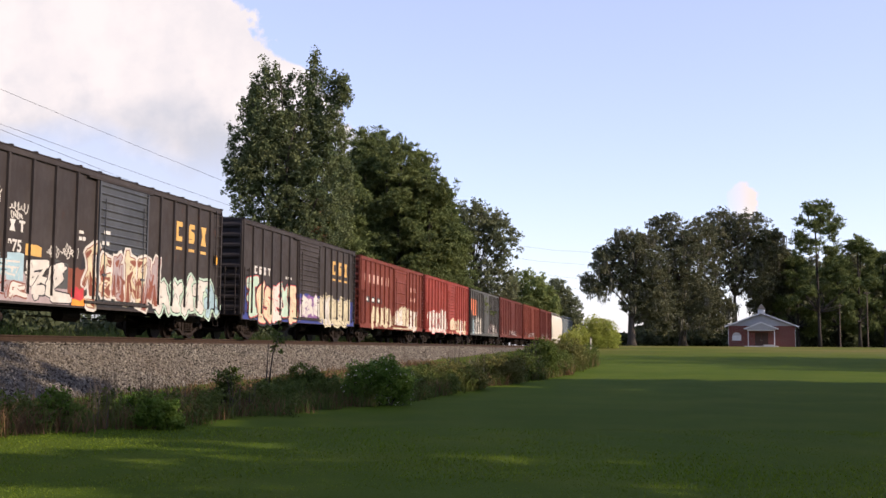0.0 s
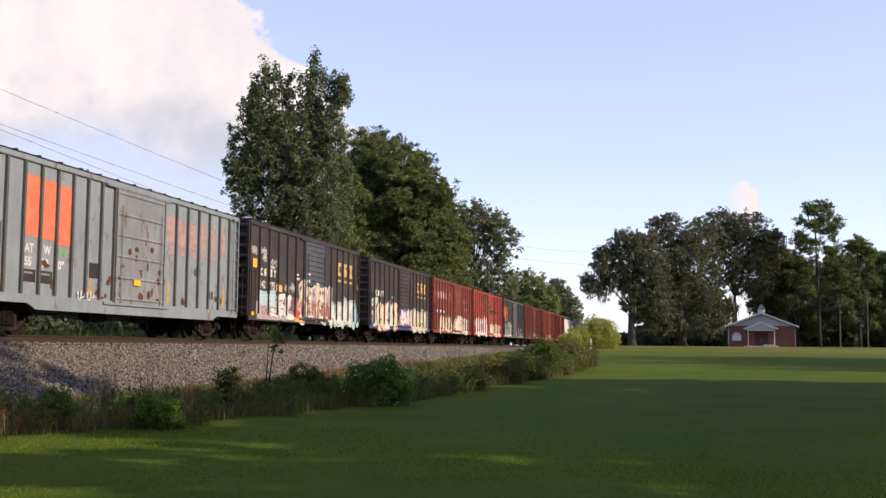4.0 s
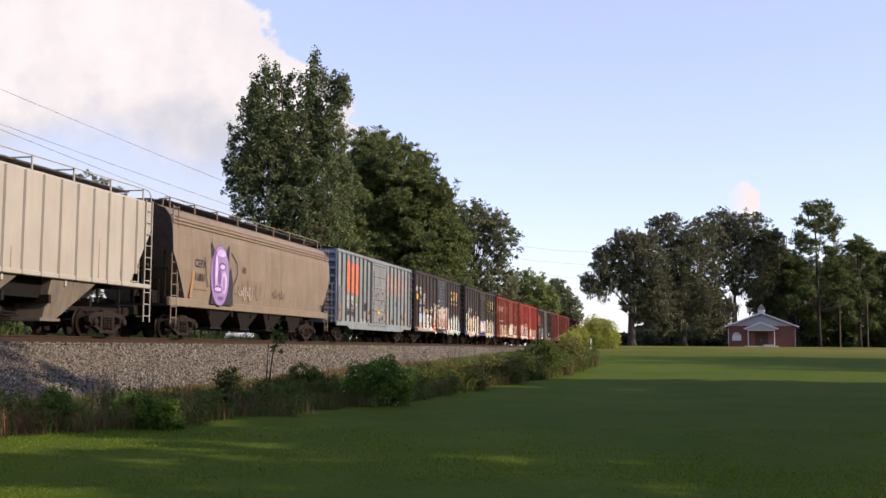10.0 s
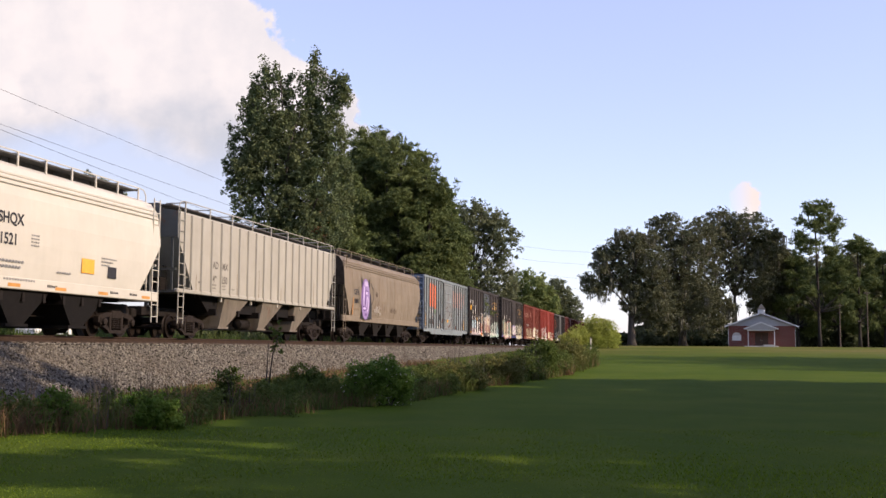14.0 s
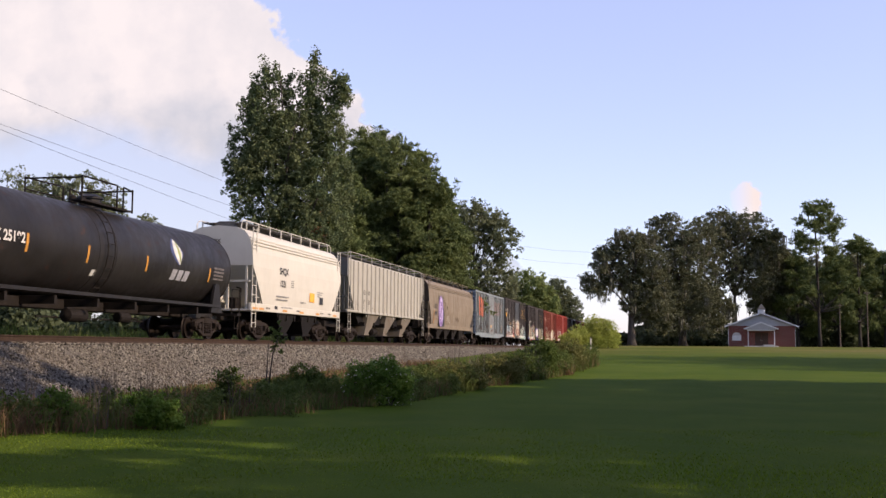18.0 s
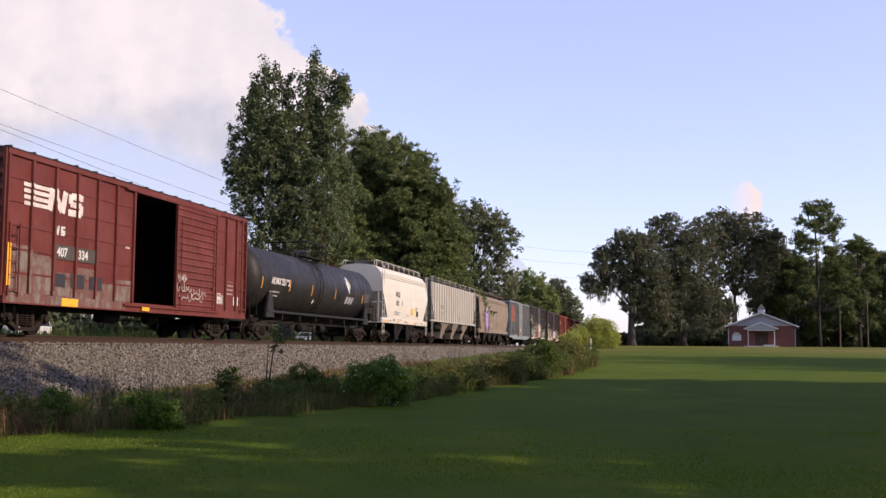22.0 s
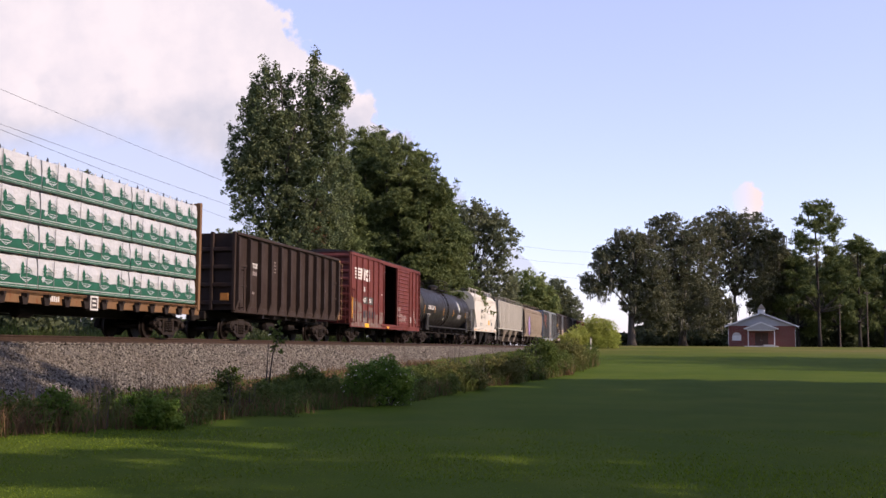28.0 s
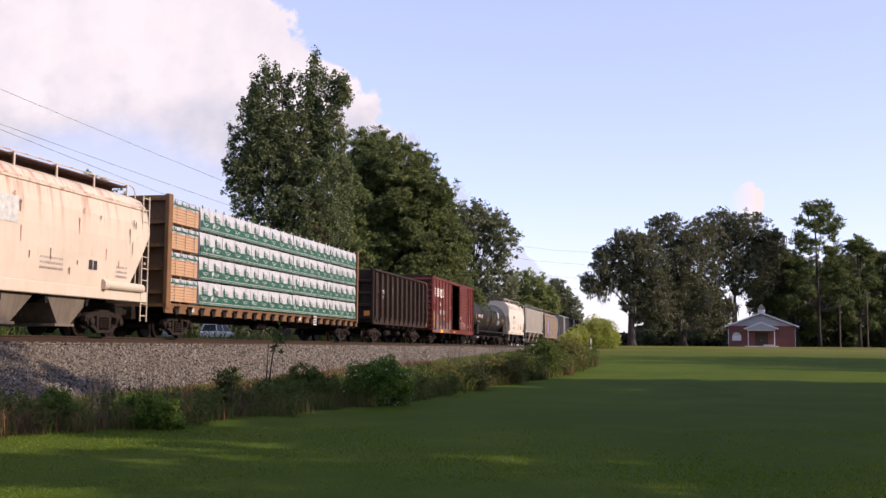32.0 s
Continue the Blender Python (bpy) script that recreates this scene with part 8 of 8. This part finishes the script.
def build_shade_trees():
    """Unseen trees: the row beyond the lawn's side whose long shadows lie over it, and a belt behind the camera."""
    rng = np.random.default_rng(300)
    spots = [(21.0, -9.7, 16.0), (19.5, -4.7, 16.3), (21.5, 0.3, 17.4), (20.0, 5.2, 20.0), (21.0, 10.2, 21.6), (20.5, 14.2, 21.8), (21.0, 17.2, 20.8), (21.5, 20.4, 16.3), (21.5, 23.4, 14.2), (22.0, 26.2, 13.9), (22.5, 30.2, 13.9), (23.0, 34.2, 12.5),
             (38, 47.9, 13.3), (39, 52.9, 13.3), (38, 57.9, 15.9), (40, 63.9, 17.6), (39, 69.9, 15.9), (42, 75.9, 16.8)]
    # belt added behind the camera only to keep skylight off the lawn
    spots += [(-30 + 6.5 * k, -13 - 2.5 * (k % 3), 17 + 1.5 * (k % 2)) for k in range(9)]
    for k, (x, y, h) in enumerate(spots):
        lobes = [(0, 0, h * 0.72, 1.9 if h >= 19 else 2.3, 1.4 if h >= 19 else 2.1, h * 0.28), (-0.6, 1.2, h * 0.45, 2.8, 2.8, h * 0.3), (0.6, -1.3, h * 0.4, 2.6, 2.6, h * 0.3)]
        tree("shade_tree", "unseen leafy tree shading the lawn", x, y, h * 0.75, 0.25, lobes, 340 if 5 < y < 25 else 310, 12, 0.6, 0.42, OAKLEAF, BARK, 310 + k, limbs=8, group="trees bordering the lawn")


build_weeds()
build_hedgerow()
build_shade_trees()


# ---------------- church ----------------
def build_church():
    brick = brick_material()
    white = plain("white_trim", (0.58, 0.58, 0.57), 0.6, 0, 0.12, 3)
    siding = plain("white_siding", (0.34, 0.34, 0.345), 0.65, 0, 0.10, 4)
    roof = plain("grey_shingles", (0.085, 0.082, 0.08), 0.9, 0, 0.3, 12)
    conc = plain("pale_concrete", (0.50, 0.48, 0.44), 0.9, 0, 0.2, 5)
    glass = plain("dark_glass", (0.02, 0.022, 0.025), 0.1, 0, 0.1, 2, 0)
    wood = plain("dark_door_wood", (0.05, 0.032, 0.025), 0.5, 0, 0.3, 6)
    x, y = 47.7, 162.0
    ob = thing("church", "small red-brick church with white gable and porch", "church", Matrix.Translation(spot(x, y, 0.05)) @ pose(0, 0, 0, 0, 0, -17.5))
    W, D, H, A = 4.78, 14.0, 3.15, 5.05
    g = Geo()
    # front wall with its doorway
    g.box(-W, -0.95, 0, 0.25, 0, H).box(0.95, W, 0, 0.25, 0, H).box(-0.95, 0.95, 0, 0.25, 2.2, H)
    part("front_wall", g.mesh("front_wall", brick), ob)
    for sx in (-1, 1):
        part("side_wall", Geo().box(*sorted((sx * W, sx * (W - 0.25))), 0.25, D, 0, H).mesh("side_wall", brick), ob)
        for k in range(4):
            wy = 2.2 + 3.1 * k
            win = part("window", Geo().box(*sorted((sx * W, sx * (W + 0.02))), wy, wy + 1.0, 0.9, 2.4).mesh("window", glass), ob)
            part("window_frame", Geo().box(*sorted((sx * W, sx * (W + 0.05))), wy - 0.08, wy, 0.8, 2.5).box(*sorted((sx * W, sx * (W + 0.05))), wy + 1.0, wy + 1.08, 0.8, 2.5).box(*sorted((sx * W, sx * (W + 0.06))), wy, wy + 1.0, 0.8, 0.9).mesh("window_frame", white), win)
    part("rear_wall", Geo().box(-W, W, D, D + 0.25, 0, H).mesh("rear_wall", brick), ob)
    slope = (A - H - 0.15) / W
    part("gable", Geo().prism([(-W, H), (W, H), (0, A - 0.12)], 1, 0.03, 0.22).mesh("gable", siding), ob, "white boarded gable")
    part("gable", Geo().prism([(-W, H), (W, H), (0, A - 0.12)], 1, D, D + 0.2).mesh("gable", siding), ob)
    e = W + 0.55
    ez = H - 0.55 * slope
    for sx in (-1, 1):
        part("roof", Geo().prism([(0, A), (sx * e, ez + 0.05), (sx * e, ez + 0.17), (0, A + 0.13)], 1, -0.5, D + 0.6).mesh("roof", roof), ob, "grey shingled roof slope")
        part("barge_board", Geo().prism([(0, A - 0.06), (sx * e, ez - 0.04), (sx * e, ez + 0.14), (0, A + 0.12)], 1, -0.56, -0.5).mesh("barge_board", white), ob, "white barge board")
        part("corner_trim", Geo().box(*sorted((sx * (W - 0.02), sx * (W + 0.03))), -0.02, 0.5, 0, H).mesh("corner_trim", white), ob)
    # steeple
    part("steeple_base", Geo().box(-0.52, 0.52, 1.7, 2.74, A - 0.5, A + 0.62, 0.02).mesh("steeple_base", white), ob, "white square steeple base")
    part("steeple_roof", Geo().grid([[(-0.64, 1.58, A + 0.62), (0.64, 1.58, A + 0.62), (0.64, 2.86, A + 0.62), (-0.64, 2.86, A + 0.62)], [(-0.03, 2.19, A + 1.5), (0.03, 2.19, A + 1.5), (0.03, 2.25, A + 1.5), (-0.03, 2.25, A + 1.5)]], 0, True).mesh("steeple_roof", roof), ob)
    # porch
    pw, pd, ph = 1.86, 2.4, 2.55
    part("porch_slab", Geo().box(-2.4, 2.4, -pd - 0.3, 0, 0, 0.16, 0.02).mesh("porch_slab", conc), ob, "pale concrete porch slab")
    part("step", Geo().box(0.3, 1.9, -pd - 0.75, -pd - 0.3, 0, 0.34, 0.02).mesh("step", conc), ob)
    for sx in (-1, 1):
        part("porch_post", Geo().box(sx * pw - 0.06, sx * pw + 0.06, -pd, -pd + 0.12, 0.16, ph, 0.01).mesh("porch_post", white), ob, "white square porch post")
        pe = pw + 0.6
        part("porch_roof", Geo().prism([(0, ph + 1.05), (sx * pe, ph + 0.08), (sx * pe, ph + 0.18), (0, ph + 1.17)], 1, -pd - 0.35, 0.02).mesh("porch_roof", roof), ob)
        part("barge_board", Geo().prism([(0, ph + 0.96), (sx * pe, ph - 0.02), (sx * pe, ph + 0.17), (0, ph + 1.16)], 1, -pd - 0.40, -pd - 0.35).mesh("barge_board", white), ob)
    part("porch_gable", Geo().prism([(-pw - 0.5, ph), (pw + 0.5, ph), (0, ph + 1.0)], 1, -pd - 0.2, -pd - 0.05).mesh("porch_gable", siding), ob)
    part("porch_beam", Geo().box(-pw - 0.12, pw + 0.12, -pd - 0.02, -pd + 0.22, ph - 0.18, ph).mesh("porch_beam", white), ob)
    dr = part("door", Geo().box(-0.95, -0.01, 0.08, 0.14, 0, 2.2, 0.01).mesh("door", wood), ob)
    part("handle", Geo().lathe([(0, 0.03), (-0.07, 0.03)], 1, (-0.12, 0.08, 1.05), 10).mesh("handle", conc), dr)
    dr = part("door", Geo().box(0.01, 0.95, 0.08, 0.14, 0, 2.2, 0.01).mesh("door", wood), ob)
    part("handle", Geo().lathe([(0, 0.03), (-0.07, 0.03)], 1, (0.12, 0.08, 1.05), 10).mesh("handle", conc), dr)
    sign = part("sign", Geo().box(-4.25, -2.95, -0.06, 0.0, 0.95, 1.75, 0.01).mesh("sign", white), ob, "white sign board with an arched top")
    part("sign_arch", Geo().prism([(-3.6 + 0.55 * math.cos(a), 1.78 + 0.38 * math.sin(a)) for a in np.linspace(0, math.pi, 12)], 1, -0.06, 0.0).mesh("sign_arch", conc), sign)


def brick_material():
    m, nt, b = nodes_of("red_brick")
    br = nt.nodes.new("ShaderNodeTexBrick")
    mp = nt.nodes.new("ShaderNodeMapping")
    mp.inputs["Rotation"].default_value = (math.pi / 2, 0, 0)
    nt.links.new(nt.nodes.new("ShaderNodeTexCoord").outputs["Object"], mp.inputs[0])
    nt.links.new(mp.outputs[0], br.inputs["Vector"])
    br.inputs["Color1"].default_value, br.inputs["Color2"].default_value, br.inputs["Mortar"].default_value = (0.145, 0.032, 0.024, 1), (0.11, 0.026, 0.020, 1), (0.15, 0.11, 0.09, 1)
    br.inputs["Scale"].default_value, br.inputs["Brick Width"].default_value, br.inputs["Row Height"].default_value, br.inputs["Mortar Size"].default_value = 1.0, 0.21, 0.07, 0.008
    f = noise_of(nt, nt.nodes.new("ShaderNodeTexCoord").outputs["Object"], 0.8, 5)
    nt.links.new(blend(nt, ramp(nt, f, [(0.4, 0.0), (0.75, 0.5)]), br.outputs[0], (0.15, 0.05, 0.04)), b.inputs["Base Color"])
    b.inputs["Roughness"].default_value = 0.9
    return m


build_church()


# ---------------- road, poles, wires ----------------
def build_road():
    asphalt = plain("worn_asphalt", (0.075, 0.072, 0.07), 0.9, 0, 0.3, 4)
    rows = []
    for s in np.arange(-600, 900, 10.0):
        row = []
        for p in (45.2, 49.0, 52.8):
            x, y = s * SA - p * CA, s * CA + p * SA
            row.append((x, y, float(land(x, y)) + 0.06))
        rows.append(row)
    thing("road", "two-lane asphalt road beyond the railway", "road", kind="structure", data=Geo().grid(rows).mesh("road", asphalt))
    wire = plain("dark_cable", (0.05, 0.05, 0.055), 0.6, 0.3, 0.1, 3, 0)
    for h, dp, drop, fall in ((13.9, 0.0, -0.60, -0.70), (11.95, 0.0, -0.41, -0.62), (11.45, 0.6, 0.05, -1.40)):
        pts = []
        for s in np.linspace(-60, 84, 40):
            p = 33.0 + dp
            sag = -0.9 * (1 - ((s - 30) / 60) ** 2) if abs(s - 30) < 60 else 0
            pts.append((s * SA - p * CA, s * CA + p * SA, h + 1.6 + sag * 0.6 + drop + fall * (s - 48) / 28))
        thing("power_line", "thin dark overhead wire beside the railway", "cable", group="overhead wires", data=Geo().tube(pts, 0.0105, 5).mesh("power_line", wire))
    for x0, z0, x1, z1 in ((880, 430, 1090, 447), (880, 453, 1090, 468), (950, 484, 1090, 492), (960, 504, 1150, 514)):
        y0, y1 = 214.0, 186.0
        pts = []
        for k in range(13):
            t = k / 12
            yy = y0 + (y1 - y0) * t
            bx, bz = x0 + (x1 - x0) * t, z0 + (z1 - z0) * t
            pts.append(((bx - 784) / 1913 * yy, yy, 1.6 + (616 - bz) / 1913 * yy - 0.5 * math.sin(math.pi * t)))
        thing("power_line", "thin overhead wire between the trees", "cable", group="overhead wires", data=Geo().tube(pts, 0.014, 4).mesh("power_line", wire))
    # slim grey poles before the woods
    for px_, z_, h_ in ((1486, 178.0, 7.6), (1535, 172.0, 9.4)):
        pole = thing("utility_pole", "slim weathered grey wooden pole before the woods", "pole", Matrix.Translation(spot((px_ - 784) / 1913 * z_, z_, 0.3)), "poles before the woods")
        part("shaft", Geo().tube([(0, 0, 0), (0, 0, h_ * 0.5), (0.03, 0, h_)], [0.10, 0.085, 0.06], 9).mesh("shaft", TIE), pole)
        part("crossarm", Geo().box(-0.5, 0.5, -0.05, 0.05, h_ - 0.5, h_ - 0.38, 0.01).mesh("crossarm", TIE), pole)
    # white marker post by the thicket, slim post behind the track
    post = thing("marker_post", "short white marker post at the lawn's edge", "post", Matrix.Translation(spot(15.6, 114.0, 0.05)))
    part("shaft", Geo().box(-0.07, 0.07, -0.06, 0.06, 0, 1.35, 0.02).mesh("shaft", plain("white_post_paint", (0.50, 0.47, 0.38), 0.7, 0, 0.15, 4)), post)
    part("cap", Geo().box(-0.09, 0.09, -0.08, 0.08, 1.35, 1.42, 0.02).mesh("cap", STEEL), post)


build_road()


# ---------------- vehicles on the road ----------------
VEHICLES = []
GLASS = plain("car_glass", (0.012, 0.014, 0.016), 0.42, 0, 0.1, 2, 0)
TYRE = plain("tyre_rubber", (0.02, 0.02, 0.02), 0.9, 0, 0.2, 8)
CHROME = plain("bright_rim", (0.45, 0.45, 0.46), 0.3, 0.9, 0.1, 4, 0)
LAMP = plain("tail_lamp", (0.35, 0.02, 0.02), 0.3, 0, 0.1, 4, 0)


def vehicle(kind, label, rgb, seed):
    """A road vehicle, x forward. kind: sedan, suv or pickup."""
    paint = plain(kind + "_paint", rgb, 0.28, 0.1, 0.06, 2, 0)
    ln, wd, hood, roof = {"sedan": (4.7, 1.8, 0.92, 1.44), "suv": (4.7, 1.85, 1.05, 1.72), "pickup": (5.5, 1.9, 1.08, 1.78)}[kind]
    ob = thing(kind + "_car" if kind != "pickup" else "pickup_truck", label, "vehicle", None, "traffic on the road")
    h = ln / 2
    if kind == "pickup":
        cab = [(-0.6, hood), (-0.45, roof - 0.05), (0.75, roof), (1.45, hood + 0.02)]
        body = [(-h, 0.42), (-h, hood - 0.05), (-0.6, hood - 0.03), (1.45, hood), (h - 0.1, hood - 0.14), (h, 0.75), (h, 0.42)]
    elif kind == "suv":
        cab = [(-h + 0.12, hood), (-h + 0.35, roof), (0.75, roof), (1.35, hood + 0.02)]
        body = [(-h, 0.4), (-h, hood), (1.35, hood), (h - 0.12, hood - 0.12), (h, 0.7), (h, 0.4)]
    else:
        cab = [(-1.55, hood), (-0.85, roof - 0.03), (0.35, roof), (1.15, hood)]
        body = [(-h, 0.38), (-h, hood - 0.12), (-1.6, hood), (1.15, hood), (h - 0.1, hood - 0.18), (h, 0.62), (h, 0.38)]
    w = wd / 2
    g = Geo()
    rows = []
    for y, k in ((-w, 0.06), (-w + 0.07, 0.0), (w - 0.07, 0.0), (w, 0.06)):
        rows.append([(x * (1 - k * 0.15), y, max(0.42, z - k)) for x, z in body])
    g.grid(rows, 0, True).face(rows[0]).face(rows[-1][::-1])
    part("body", g.mesh("body", paint), ob)
    ti = w - 0.24
    rows = [[(x, -w + 0.05 if z < hood + 0.1 else -ti, z) for x, z in cab], [(x, w - 0.05 if z < hood + 0.1 else ti, z) for x, z in cab]]
    part("windows", Geo().grid(rows, 0, True).face(rows[0]).face(rows[1][::-1]).mesh("windows", GLASS), ob, "dark tinted glass")
    part("roof", Geo().box(cab[1][0], cab[2][0], -ti, ti, roof - 0.09, roof + 0.035, 0.02).mesh("roof", paint), ob)
    for y in (-1, 1):
        for a, b in ((cab[0], cab[1]), (cab[3], cab[2]), (((cab[0][0] + cab[3][0]) / 2, hood), ((cab[1][0] + cab[2][0]) / 2, roof))):
            part("pillar", Geo().tube([(a[0], y * (w - 0.05), a[1]), (b[0], y * (ti + 0.01), b[1])], 0.045, 5).mesh("pillar", paint), ob)
    wm = Geo().lathe([(-0.11, 0.2), (-0.11, 0.31), (-0.08, 0.34), (0.08, 0.34), (0.11, 0.31), (0.11, 0.2)], 1, (0, 0, 0), 18).mesh("wheel", TYRE)
    rm = Geo().lathe([(-0.115, 0.0), (-0.10, 0.19), (0.10, 0.19), (0.115, 0.0)], 1, (0, 0, 0), 14).mesh("rim", CHROME)
    for x in (-h + 0.95, h - 0.95):
        for y in (-w + 0.08, w - 0.08):
            wh = part("wheel", wm, ob, "", shift(x, y, 0.34))
            part("rim", rm, wh)
    for y in (-1, 1):
        part("tail_lamp", Geo().box(-h - 0.015, -h + 0.05, *sorted((y * (w - 0.35), y * (w - 0.05))), 0.68, 0.84, 0.01).mesh("tail_lamp", LAMP), ob)
        part("headlight", Geo().box(h - 0.08, h + 0.01, *sorted((y * (w - 0.45), y * (w - 0.1))), 0.60, 0.72, 0.01).mesh("headlight", CHROME), ob)
    return ob


def build_vehicles():
    # (kind, label, colour, place along the road at a time, time, speed, towards the camera's side?)
    for k, (kind, label, rgb, s, t, v, p) in enumerate((
            ("sedan", "silver-grey sedan driving along the road", (0.48, 0.48, 0.47), 108.8, 6.1, -20.7, 51.0),
            ("pickup", "white pickup truck driving along the road", (0.80, 0.80, 0.78), 103.8, 11.0, -19.5, 51.0),
            ("pickup", "white work pickup driving along the road", (0.78, 0.78, 0.77), 104.5, 13.0, -23.2, 51.0),
            ("suv", "pale silver sport utility car on the road", (0.50, 0.51, 0.50), 96.9, 21.1, -20.3, 51.0),
            ("sedan", "pale grey sedan driving along the road", (0.48, 0.50, 0.52), 105.7, 24.0, -20.7, 51.0),
            ("sedan", "white sedan driving along the road", (0.82, 0.82, 0.80), 103.9, 29.3, -24.8, 51.0),
            ("suv", "white sport utility car driving away", (0.82, 0.82, 0.80), 84.3, 30.9, 21.0, 47.0),
            ("sedan", "grey-green sedan driving along the road", (0.22, 0.25, 0.24), 114.0, 31.4, -20.0, 51.0))):
        VEHICLES.append((vehicle(kind, label, rgb, k), s, t, v, p))


def road_pose(s, p, forward):
    x, y = s * SA - p * CA, s * CA + p * SA
    return pose(x, y, float(land(x, y)) + 0.065, 0, 0, 90 - math.degrees(TURN) + (0 if forward else 180))


build_vehicles()


# ---------------- clouds ----------------
def cloud_material(name, kind):
    m, nt, b = nodes_of(name)
    nt.nodes.remove(b)
    tc = nt.nodes.new("ShaderNodeTexCoord").outputs["Object"]
    sep = nt.nodes.new("ShaderNodeSeparateXYZ")
    nt.links.new(tc, sep.inputs[0])

    def maths(op, a, c):
        n = nt.nodes.new("ShaderNodeMath")
        n.operation = op
        for i, v in enumerate((a, c)):
            if isinstance(v, (int, float)):
                n.inputs[i].default_value = v
            else:
                nt.links.new(v, n.inputs[i])
        return n.outputs[0]
    puff = noise_of(nt, tc, 0.0065, 7, 0.55)
    broad = noise_of(nt, tc, 0.0022, 5, 0.5)
    if kind == "bank":
        # a cumulus bank whose edge falls to the right, thinning towards its foot
        edge = maths("MULTIPLY", maths("ADD", sep.outputs[0], sep.outputs[2]), -0.72)
        edge = maths("ADD", edge, maths("MULTIPLY", maths("SUBTRACT", puff, 0.5), 330.0))
        body = ramp(nt, maths("ADD", maths("MULTIPLY", edge, 0.012), 0.5), [(0.36, 0.0), (0.66, 1.0)])
        foot = ramp(nt, maths("ADD", maths("MULTIPLY", sep.outputs[2], 0.0025), maths("ADD", 0.95, maths("MULTIPLY", maths("SUBTRACT", broad, 0.5), 1.5))), [(0.0, 0.55), (0.42, 1.0)])
        alpha = maths("MULTIPLY", body, foot)
    else:
        r = maths("SQRT", maths("ADD", maths("POWER", maths("MULTIPLY", sep.outputs[0], 1.0), 2.0), maths("POWER", maths("MULTIPLY", sep.outputs[2], 0.8), 2.0)), 0.0)
        r = maths("ADD", r, maths("MULTIPLY", maths("SUBTRACT", noise_of(nt, tc, 0.022, 6, 0.6), 0.5), 62.0))
        body = ramp(nt, maths("MULTIPLY", r, 0.01), [(0.50, 1.0), (0.60, 0.0)])
        veil = ramp(nt, maths("ADD", maths("MULTIPLY", sep.outputs[0], 0.008), 0.5), [(0.10, 0.25), (0.72, 1.0)])
        alpha = maths("MULTIPLY", body, veil)
    em = nt.nodes.new("ShaderNodeEmission")
    shade = ramp(nt, noise_of(nt, tc, 0.0035, 6, 0.6), [(0.38, 0.0), (0.62, 1.0)])
    if kind == "bank":
        # grey-blue undersides, brighter heaped tops
        under = ramp(nt, maths("ADD", maths("MULTIPLY", sep.outputs[2], 0.0021), maths("ADD", 0.72, maths("MULTIPLY", maths("SUBTRACT", noise_of(nt, tc, 0.0042, 6, 0.55), 0.5), 1.5))), [(0.05, 0.0), (0.55, 1.0)])
        shade = blend(nt, under, (0.0, 0.0, 0.0), shade)
        shade = maths("ADD", maths("MULTIPLY", shade, 0.35), maths("MULTIPLY", under, 0.65))
    nt.links.new(blend(nt, shade, (0.70, 0.735, 0.75), (1.10, 1.04, 0.94)) if kind == "bank" else blend(nt, shade, (1.08, 0.95, 0.82), (1.08, 1.0, 0.88)), em.inputs[0])
    em.inputs[1].default_value = CLOUD_GLOW
    tr = nt.nodes.new("ShaderNodeBsdfTransparent")
    mix = nt.nodes.new("ShaderNodeMixShader")
    nt.links.new(alpha, mix.inputs[0])
    nt.links.new(tr.outputs[0], mix.inputs[1])
    nt.links.new(em.outputs[0], mix.inputs[2])
    nt.links.new(mix.outputs[0], nt.nodes["Material Output"].inputs[0])
    return m


CLOUD_GLOW = 0.50
CLOUDS = []


def build_clouds():
    far = 3800.0
    k = far / 1913
    for name, label, kind, px_, pz, w, h, drift in (("cloud_bank", "large white cumulus bank drifting slowly", "bank", 522, 110, 1700, 1100, 2.2), ("small_cloud", "small pale pinkish cloud over the oaks", "puff", 1318, 354, 60, 60, 0.35)):
        x, z = (px_ - 784) * k, 1.6 + (615 - pz) * k
        g = Geo()
        g.grid([[(a * w * k, 0, b * h * k) for a in ((-1.0, -0.5, 0.0, 0.25) if kind == "bank" else (-1.0, 0.0, 1.0))] for b in ((-0.5, 0.0, 0.5, 1.0) if kind == "bank" else (-1.0, 0.0, 1.0))])
        ob = thing(name, label, "cloud", Matrix.Translation((x, far, z)), "", "structure", g.mesh(name, cloud_material(name, kind)))
        CLOUDS.append((ob, x, far, z, drift * k))


build_clouds()


def motions():
    """The train rolls away along the track; its wheels turn."""
    times = [float(t) for t in range(0, 33, 2)]
    for ob, s in CARS:
        walk(ob, [(t, TRACK @ shift(s + run(t), 0, 0)) for t in times])
    for ob, s, m in BUNDLES:
        walk(ob, [(t, TRACK @ shift(s + run(t), 0, 0) @ m) for t in times])
    for ob, s, t0, v, p in VEHICLES:
        walk(ob, [(t, road_pose(s + v * (t - t0), p, v > 0)) for t in times])
    for ob, x, y, z, v in CLOUDS:
        walk(ob, [(0.0, Matrix.Translation((x, y, z))), (16.0, Matrix.Translation((x + 16 * v, y, z))), (32.0, Matrix.Translation((x + 32 * v, y, z)))])
    beat = [round(0.1 * k, 1) for k in range(321)]
    for ws, dx in WHEELS:
        walk(ws, [(t, shift(dx, 0, 0.42) @ Matrix.Rotation((run(t) / 0.42) % (2 * math.pi), 4, "Y")) for t in beat])


motions()
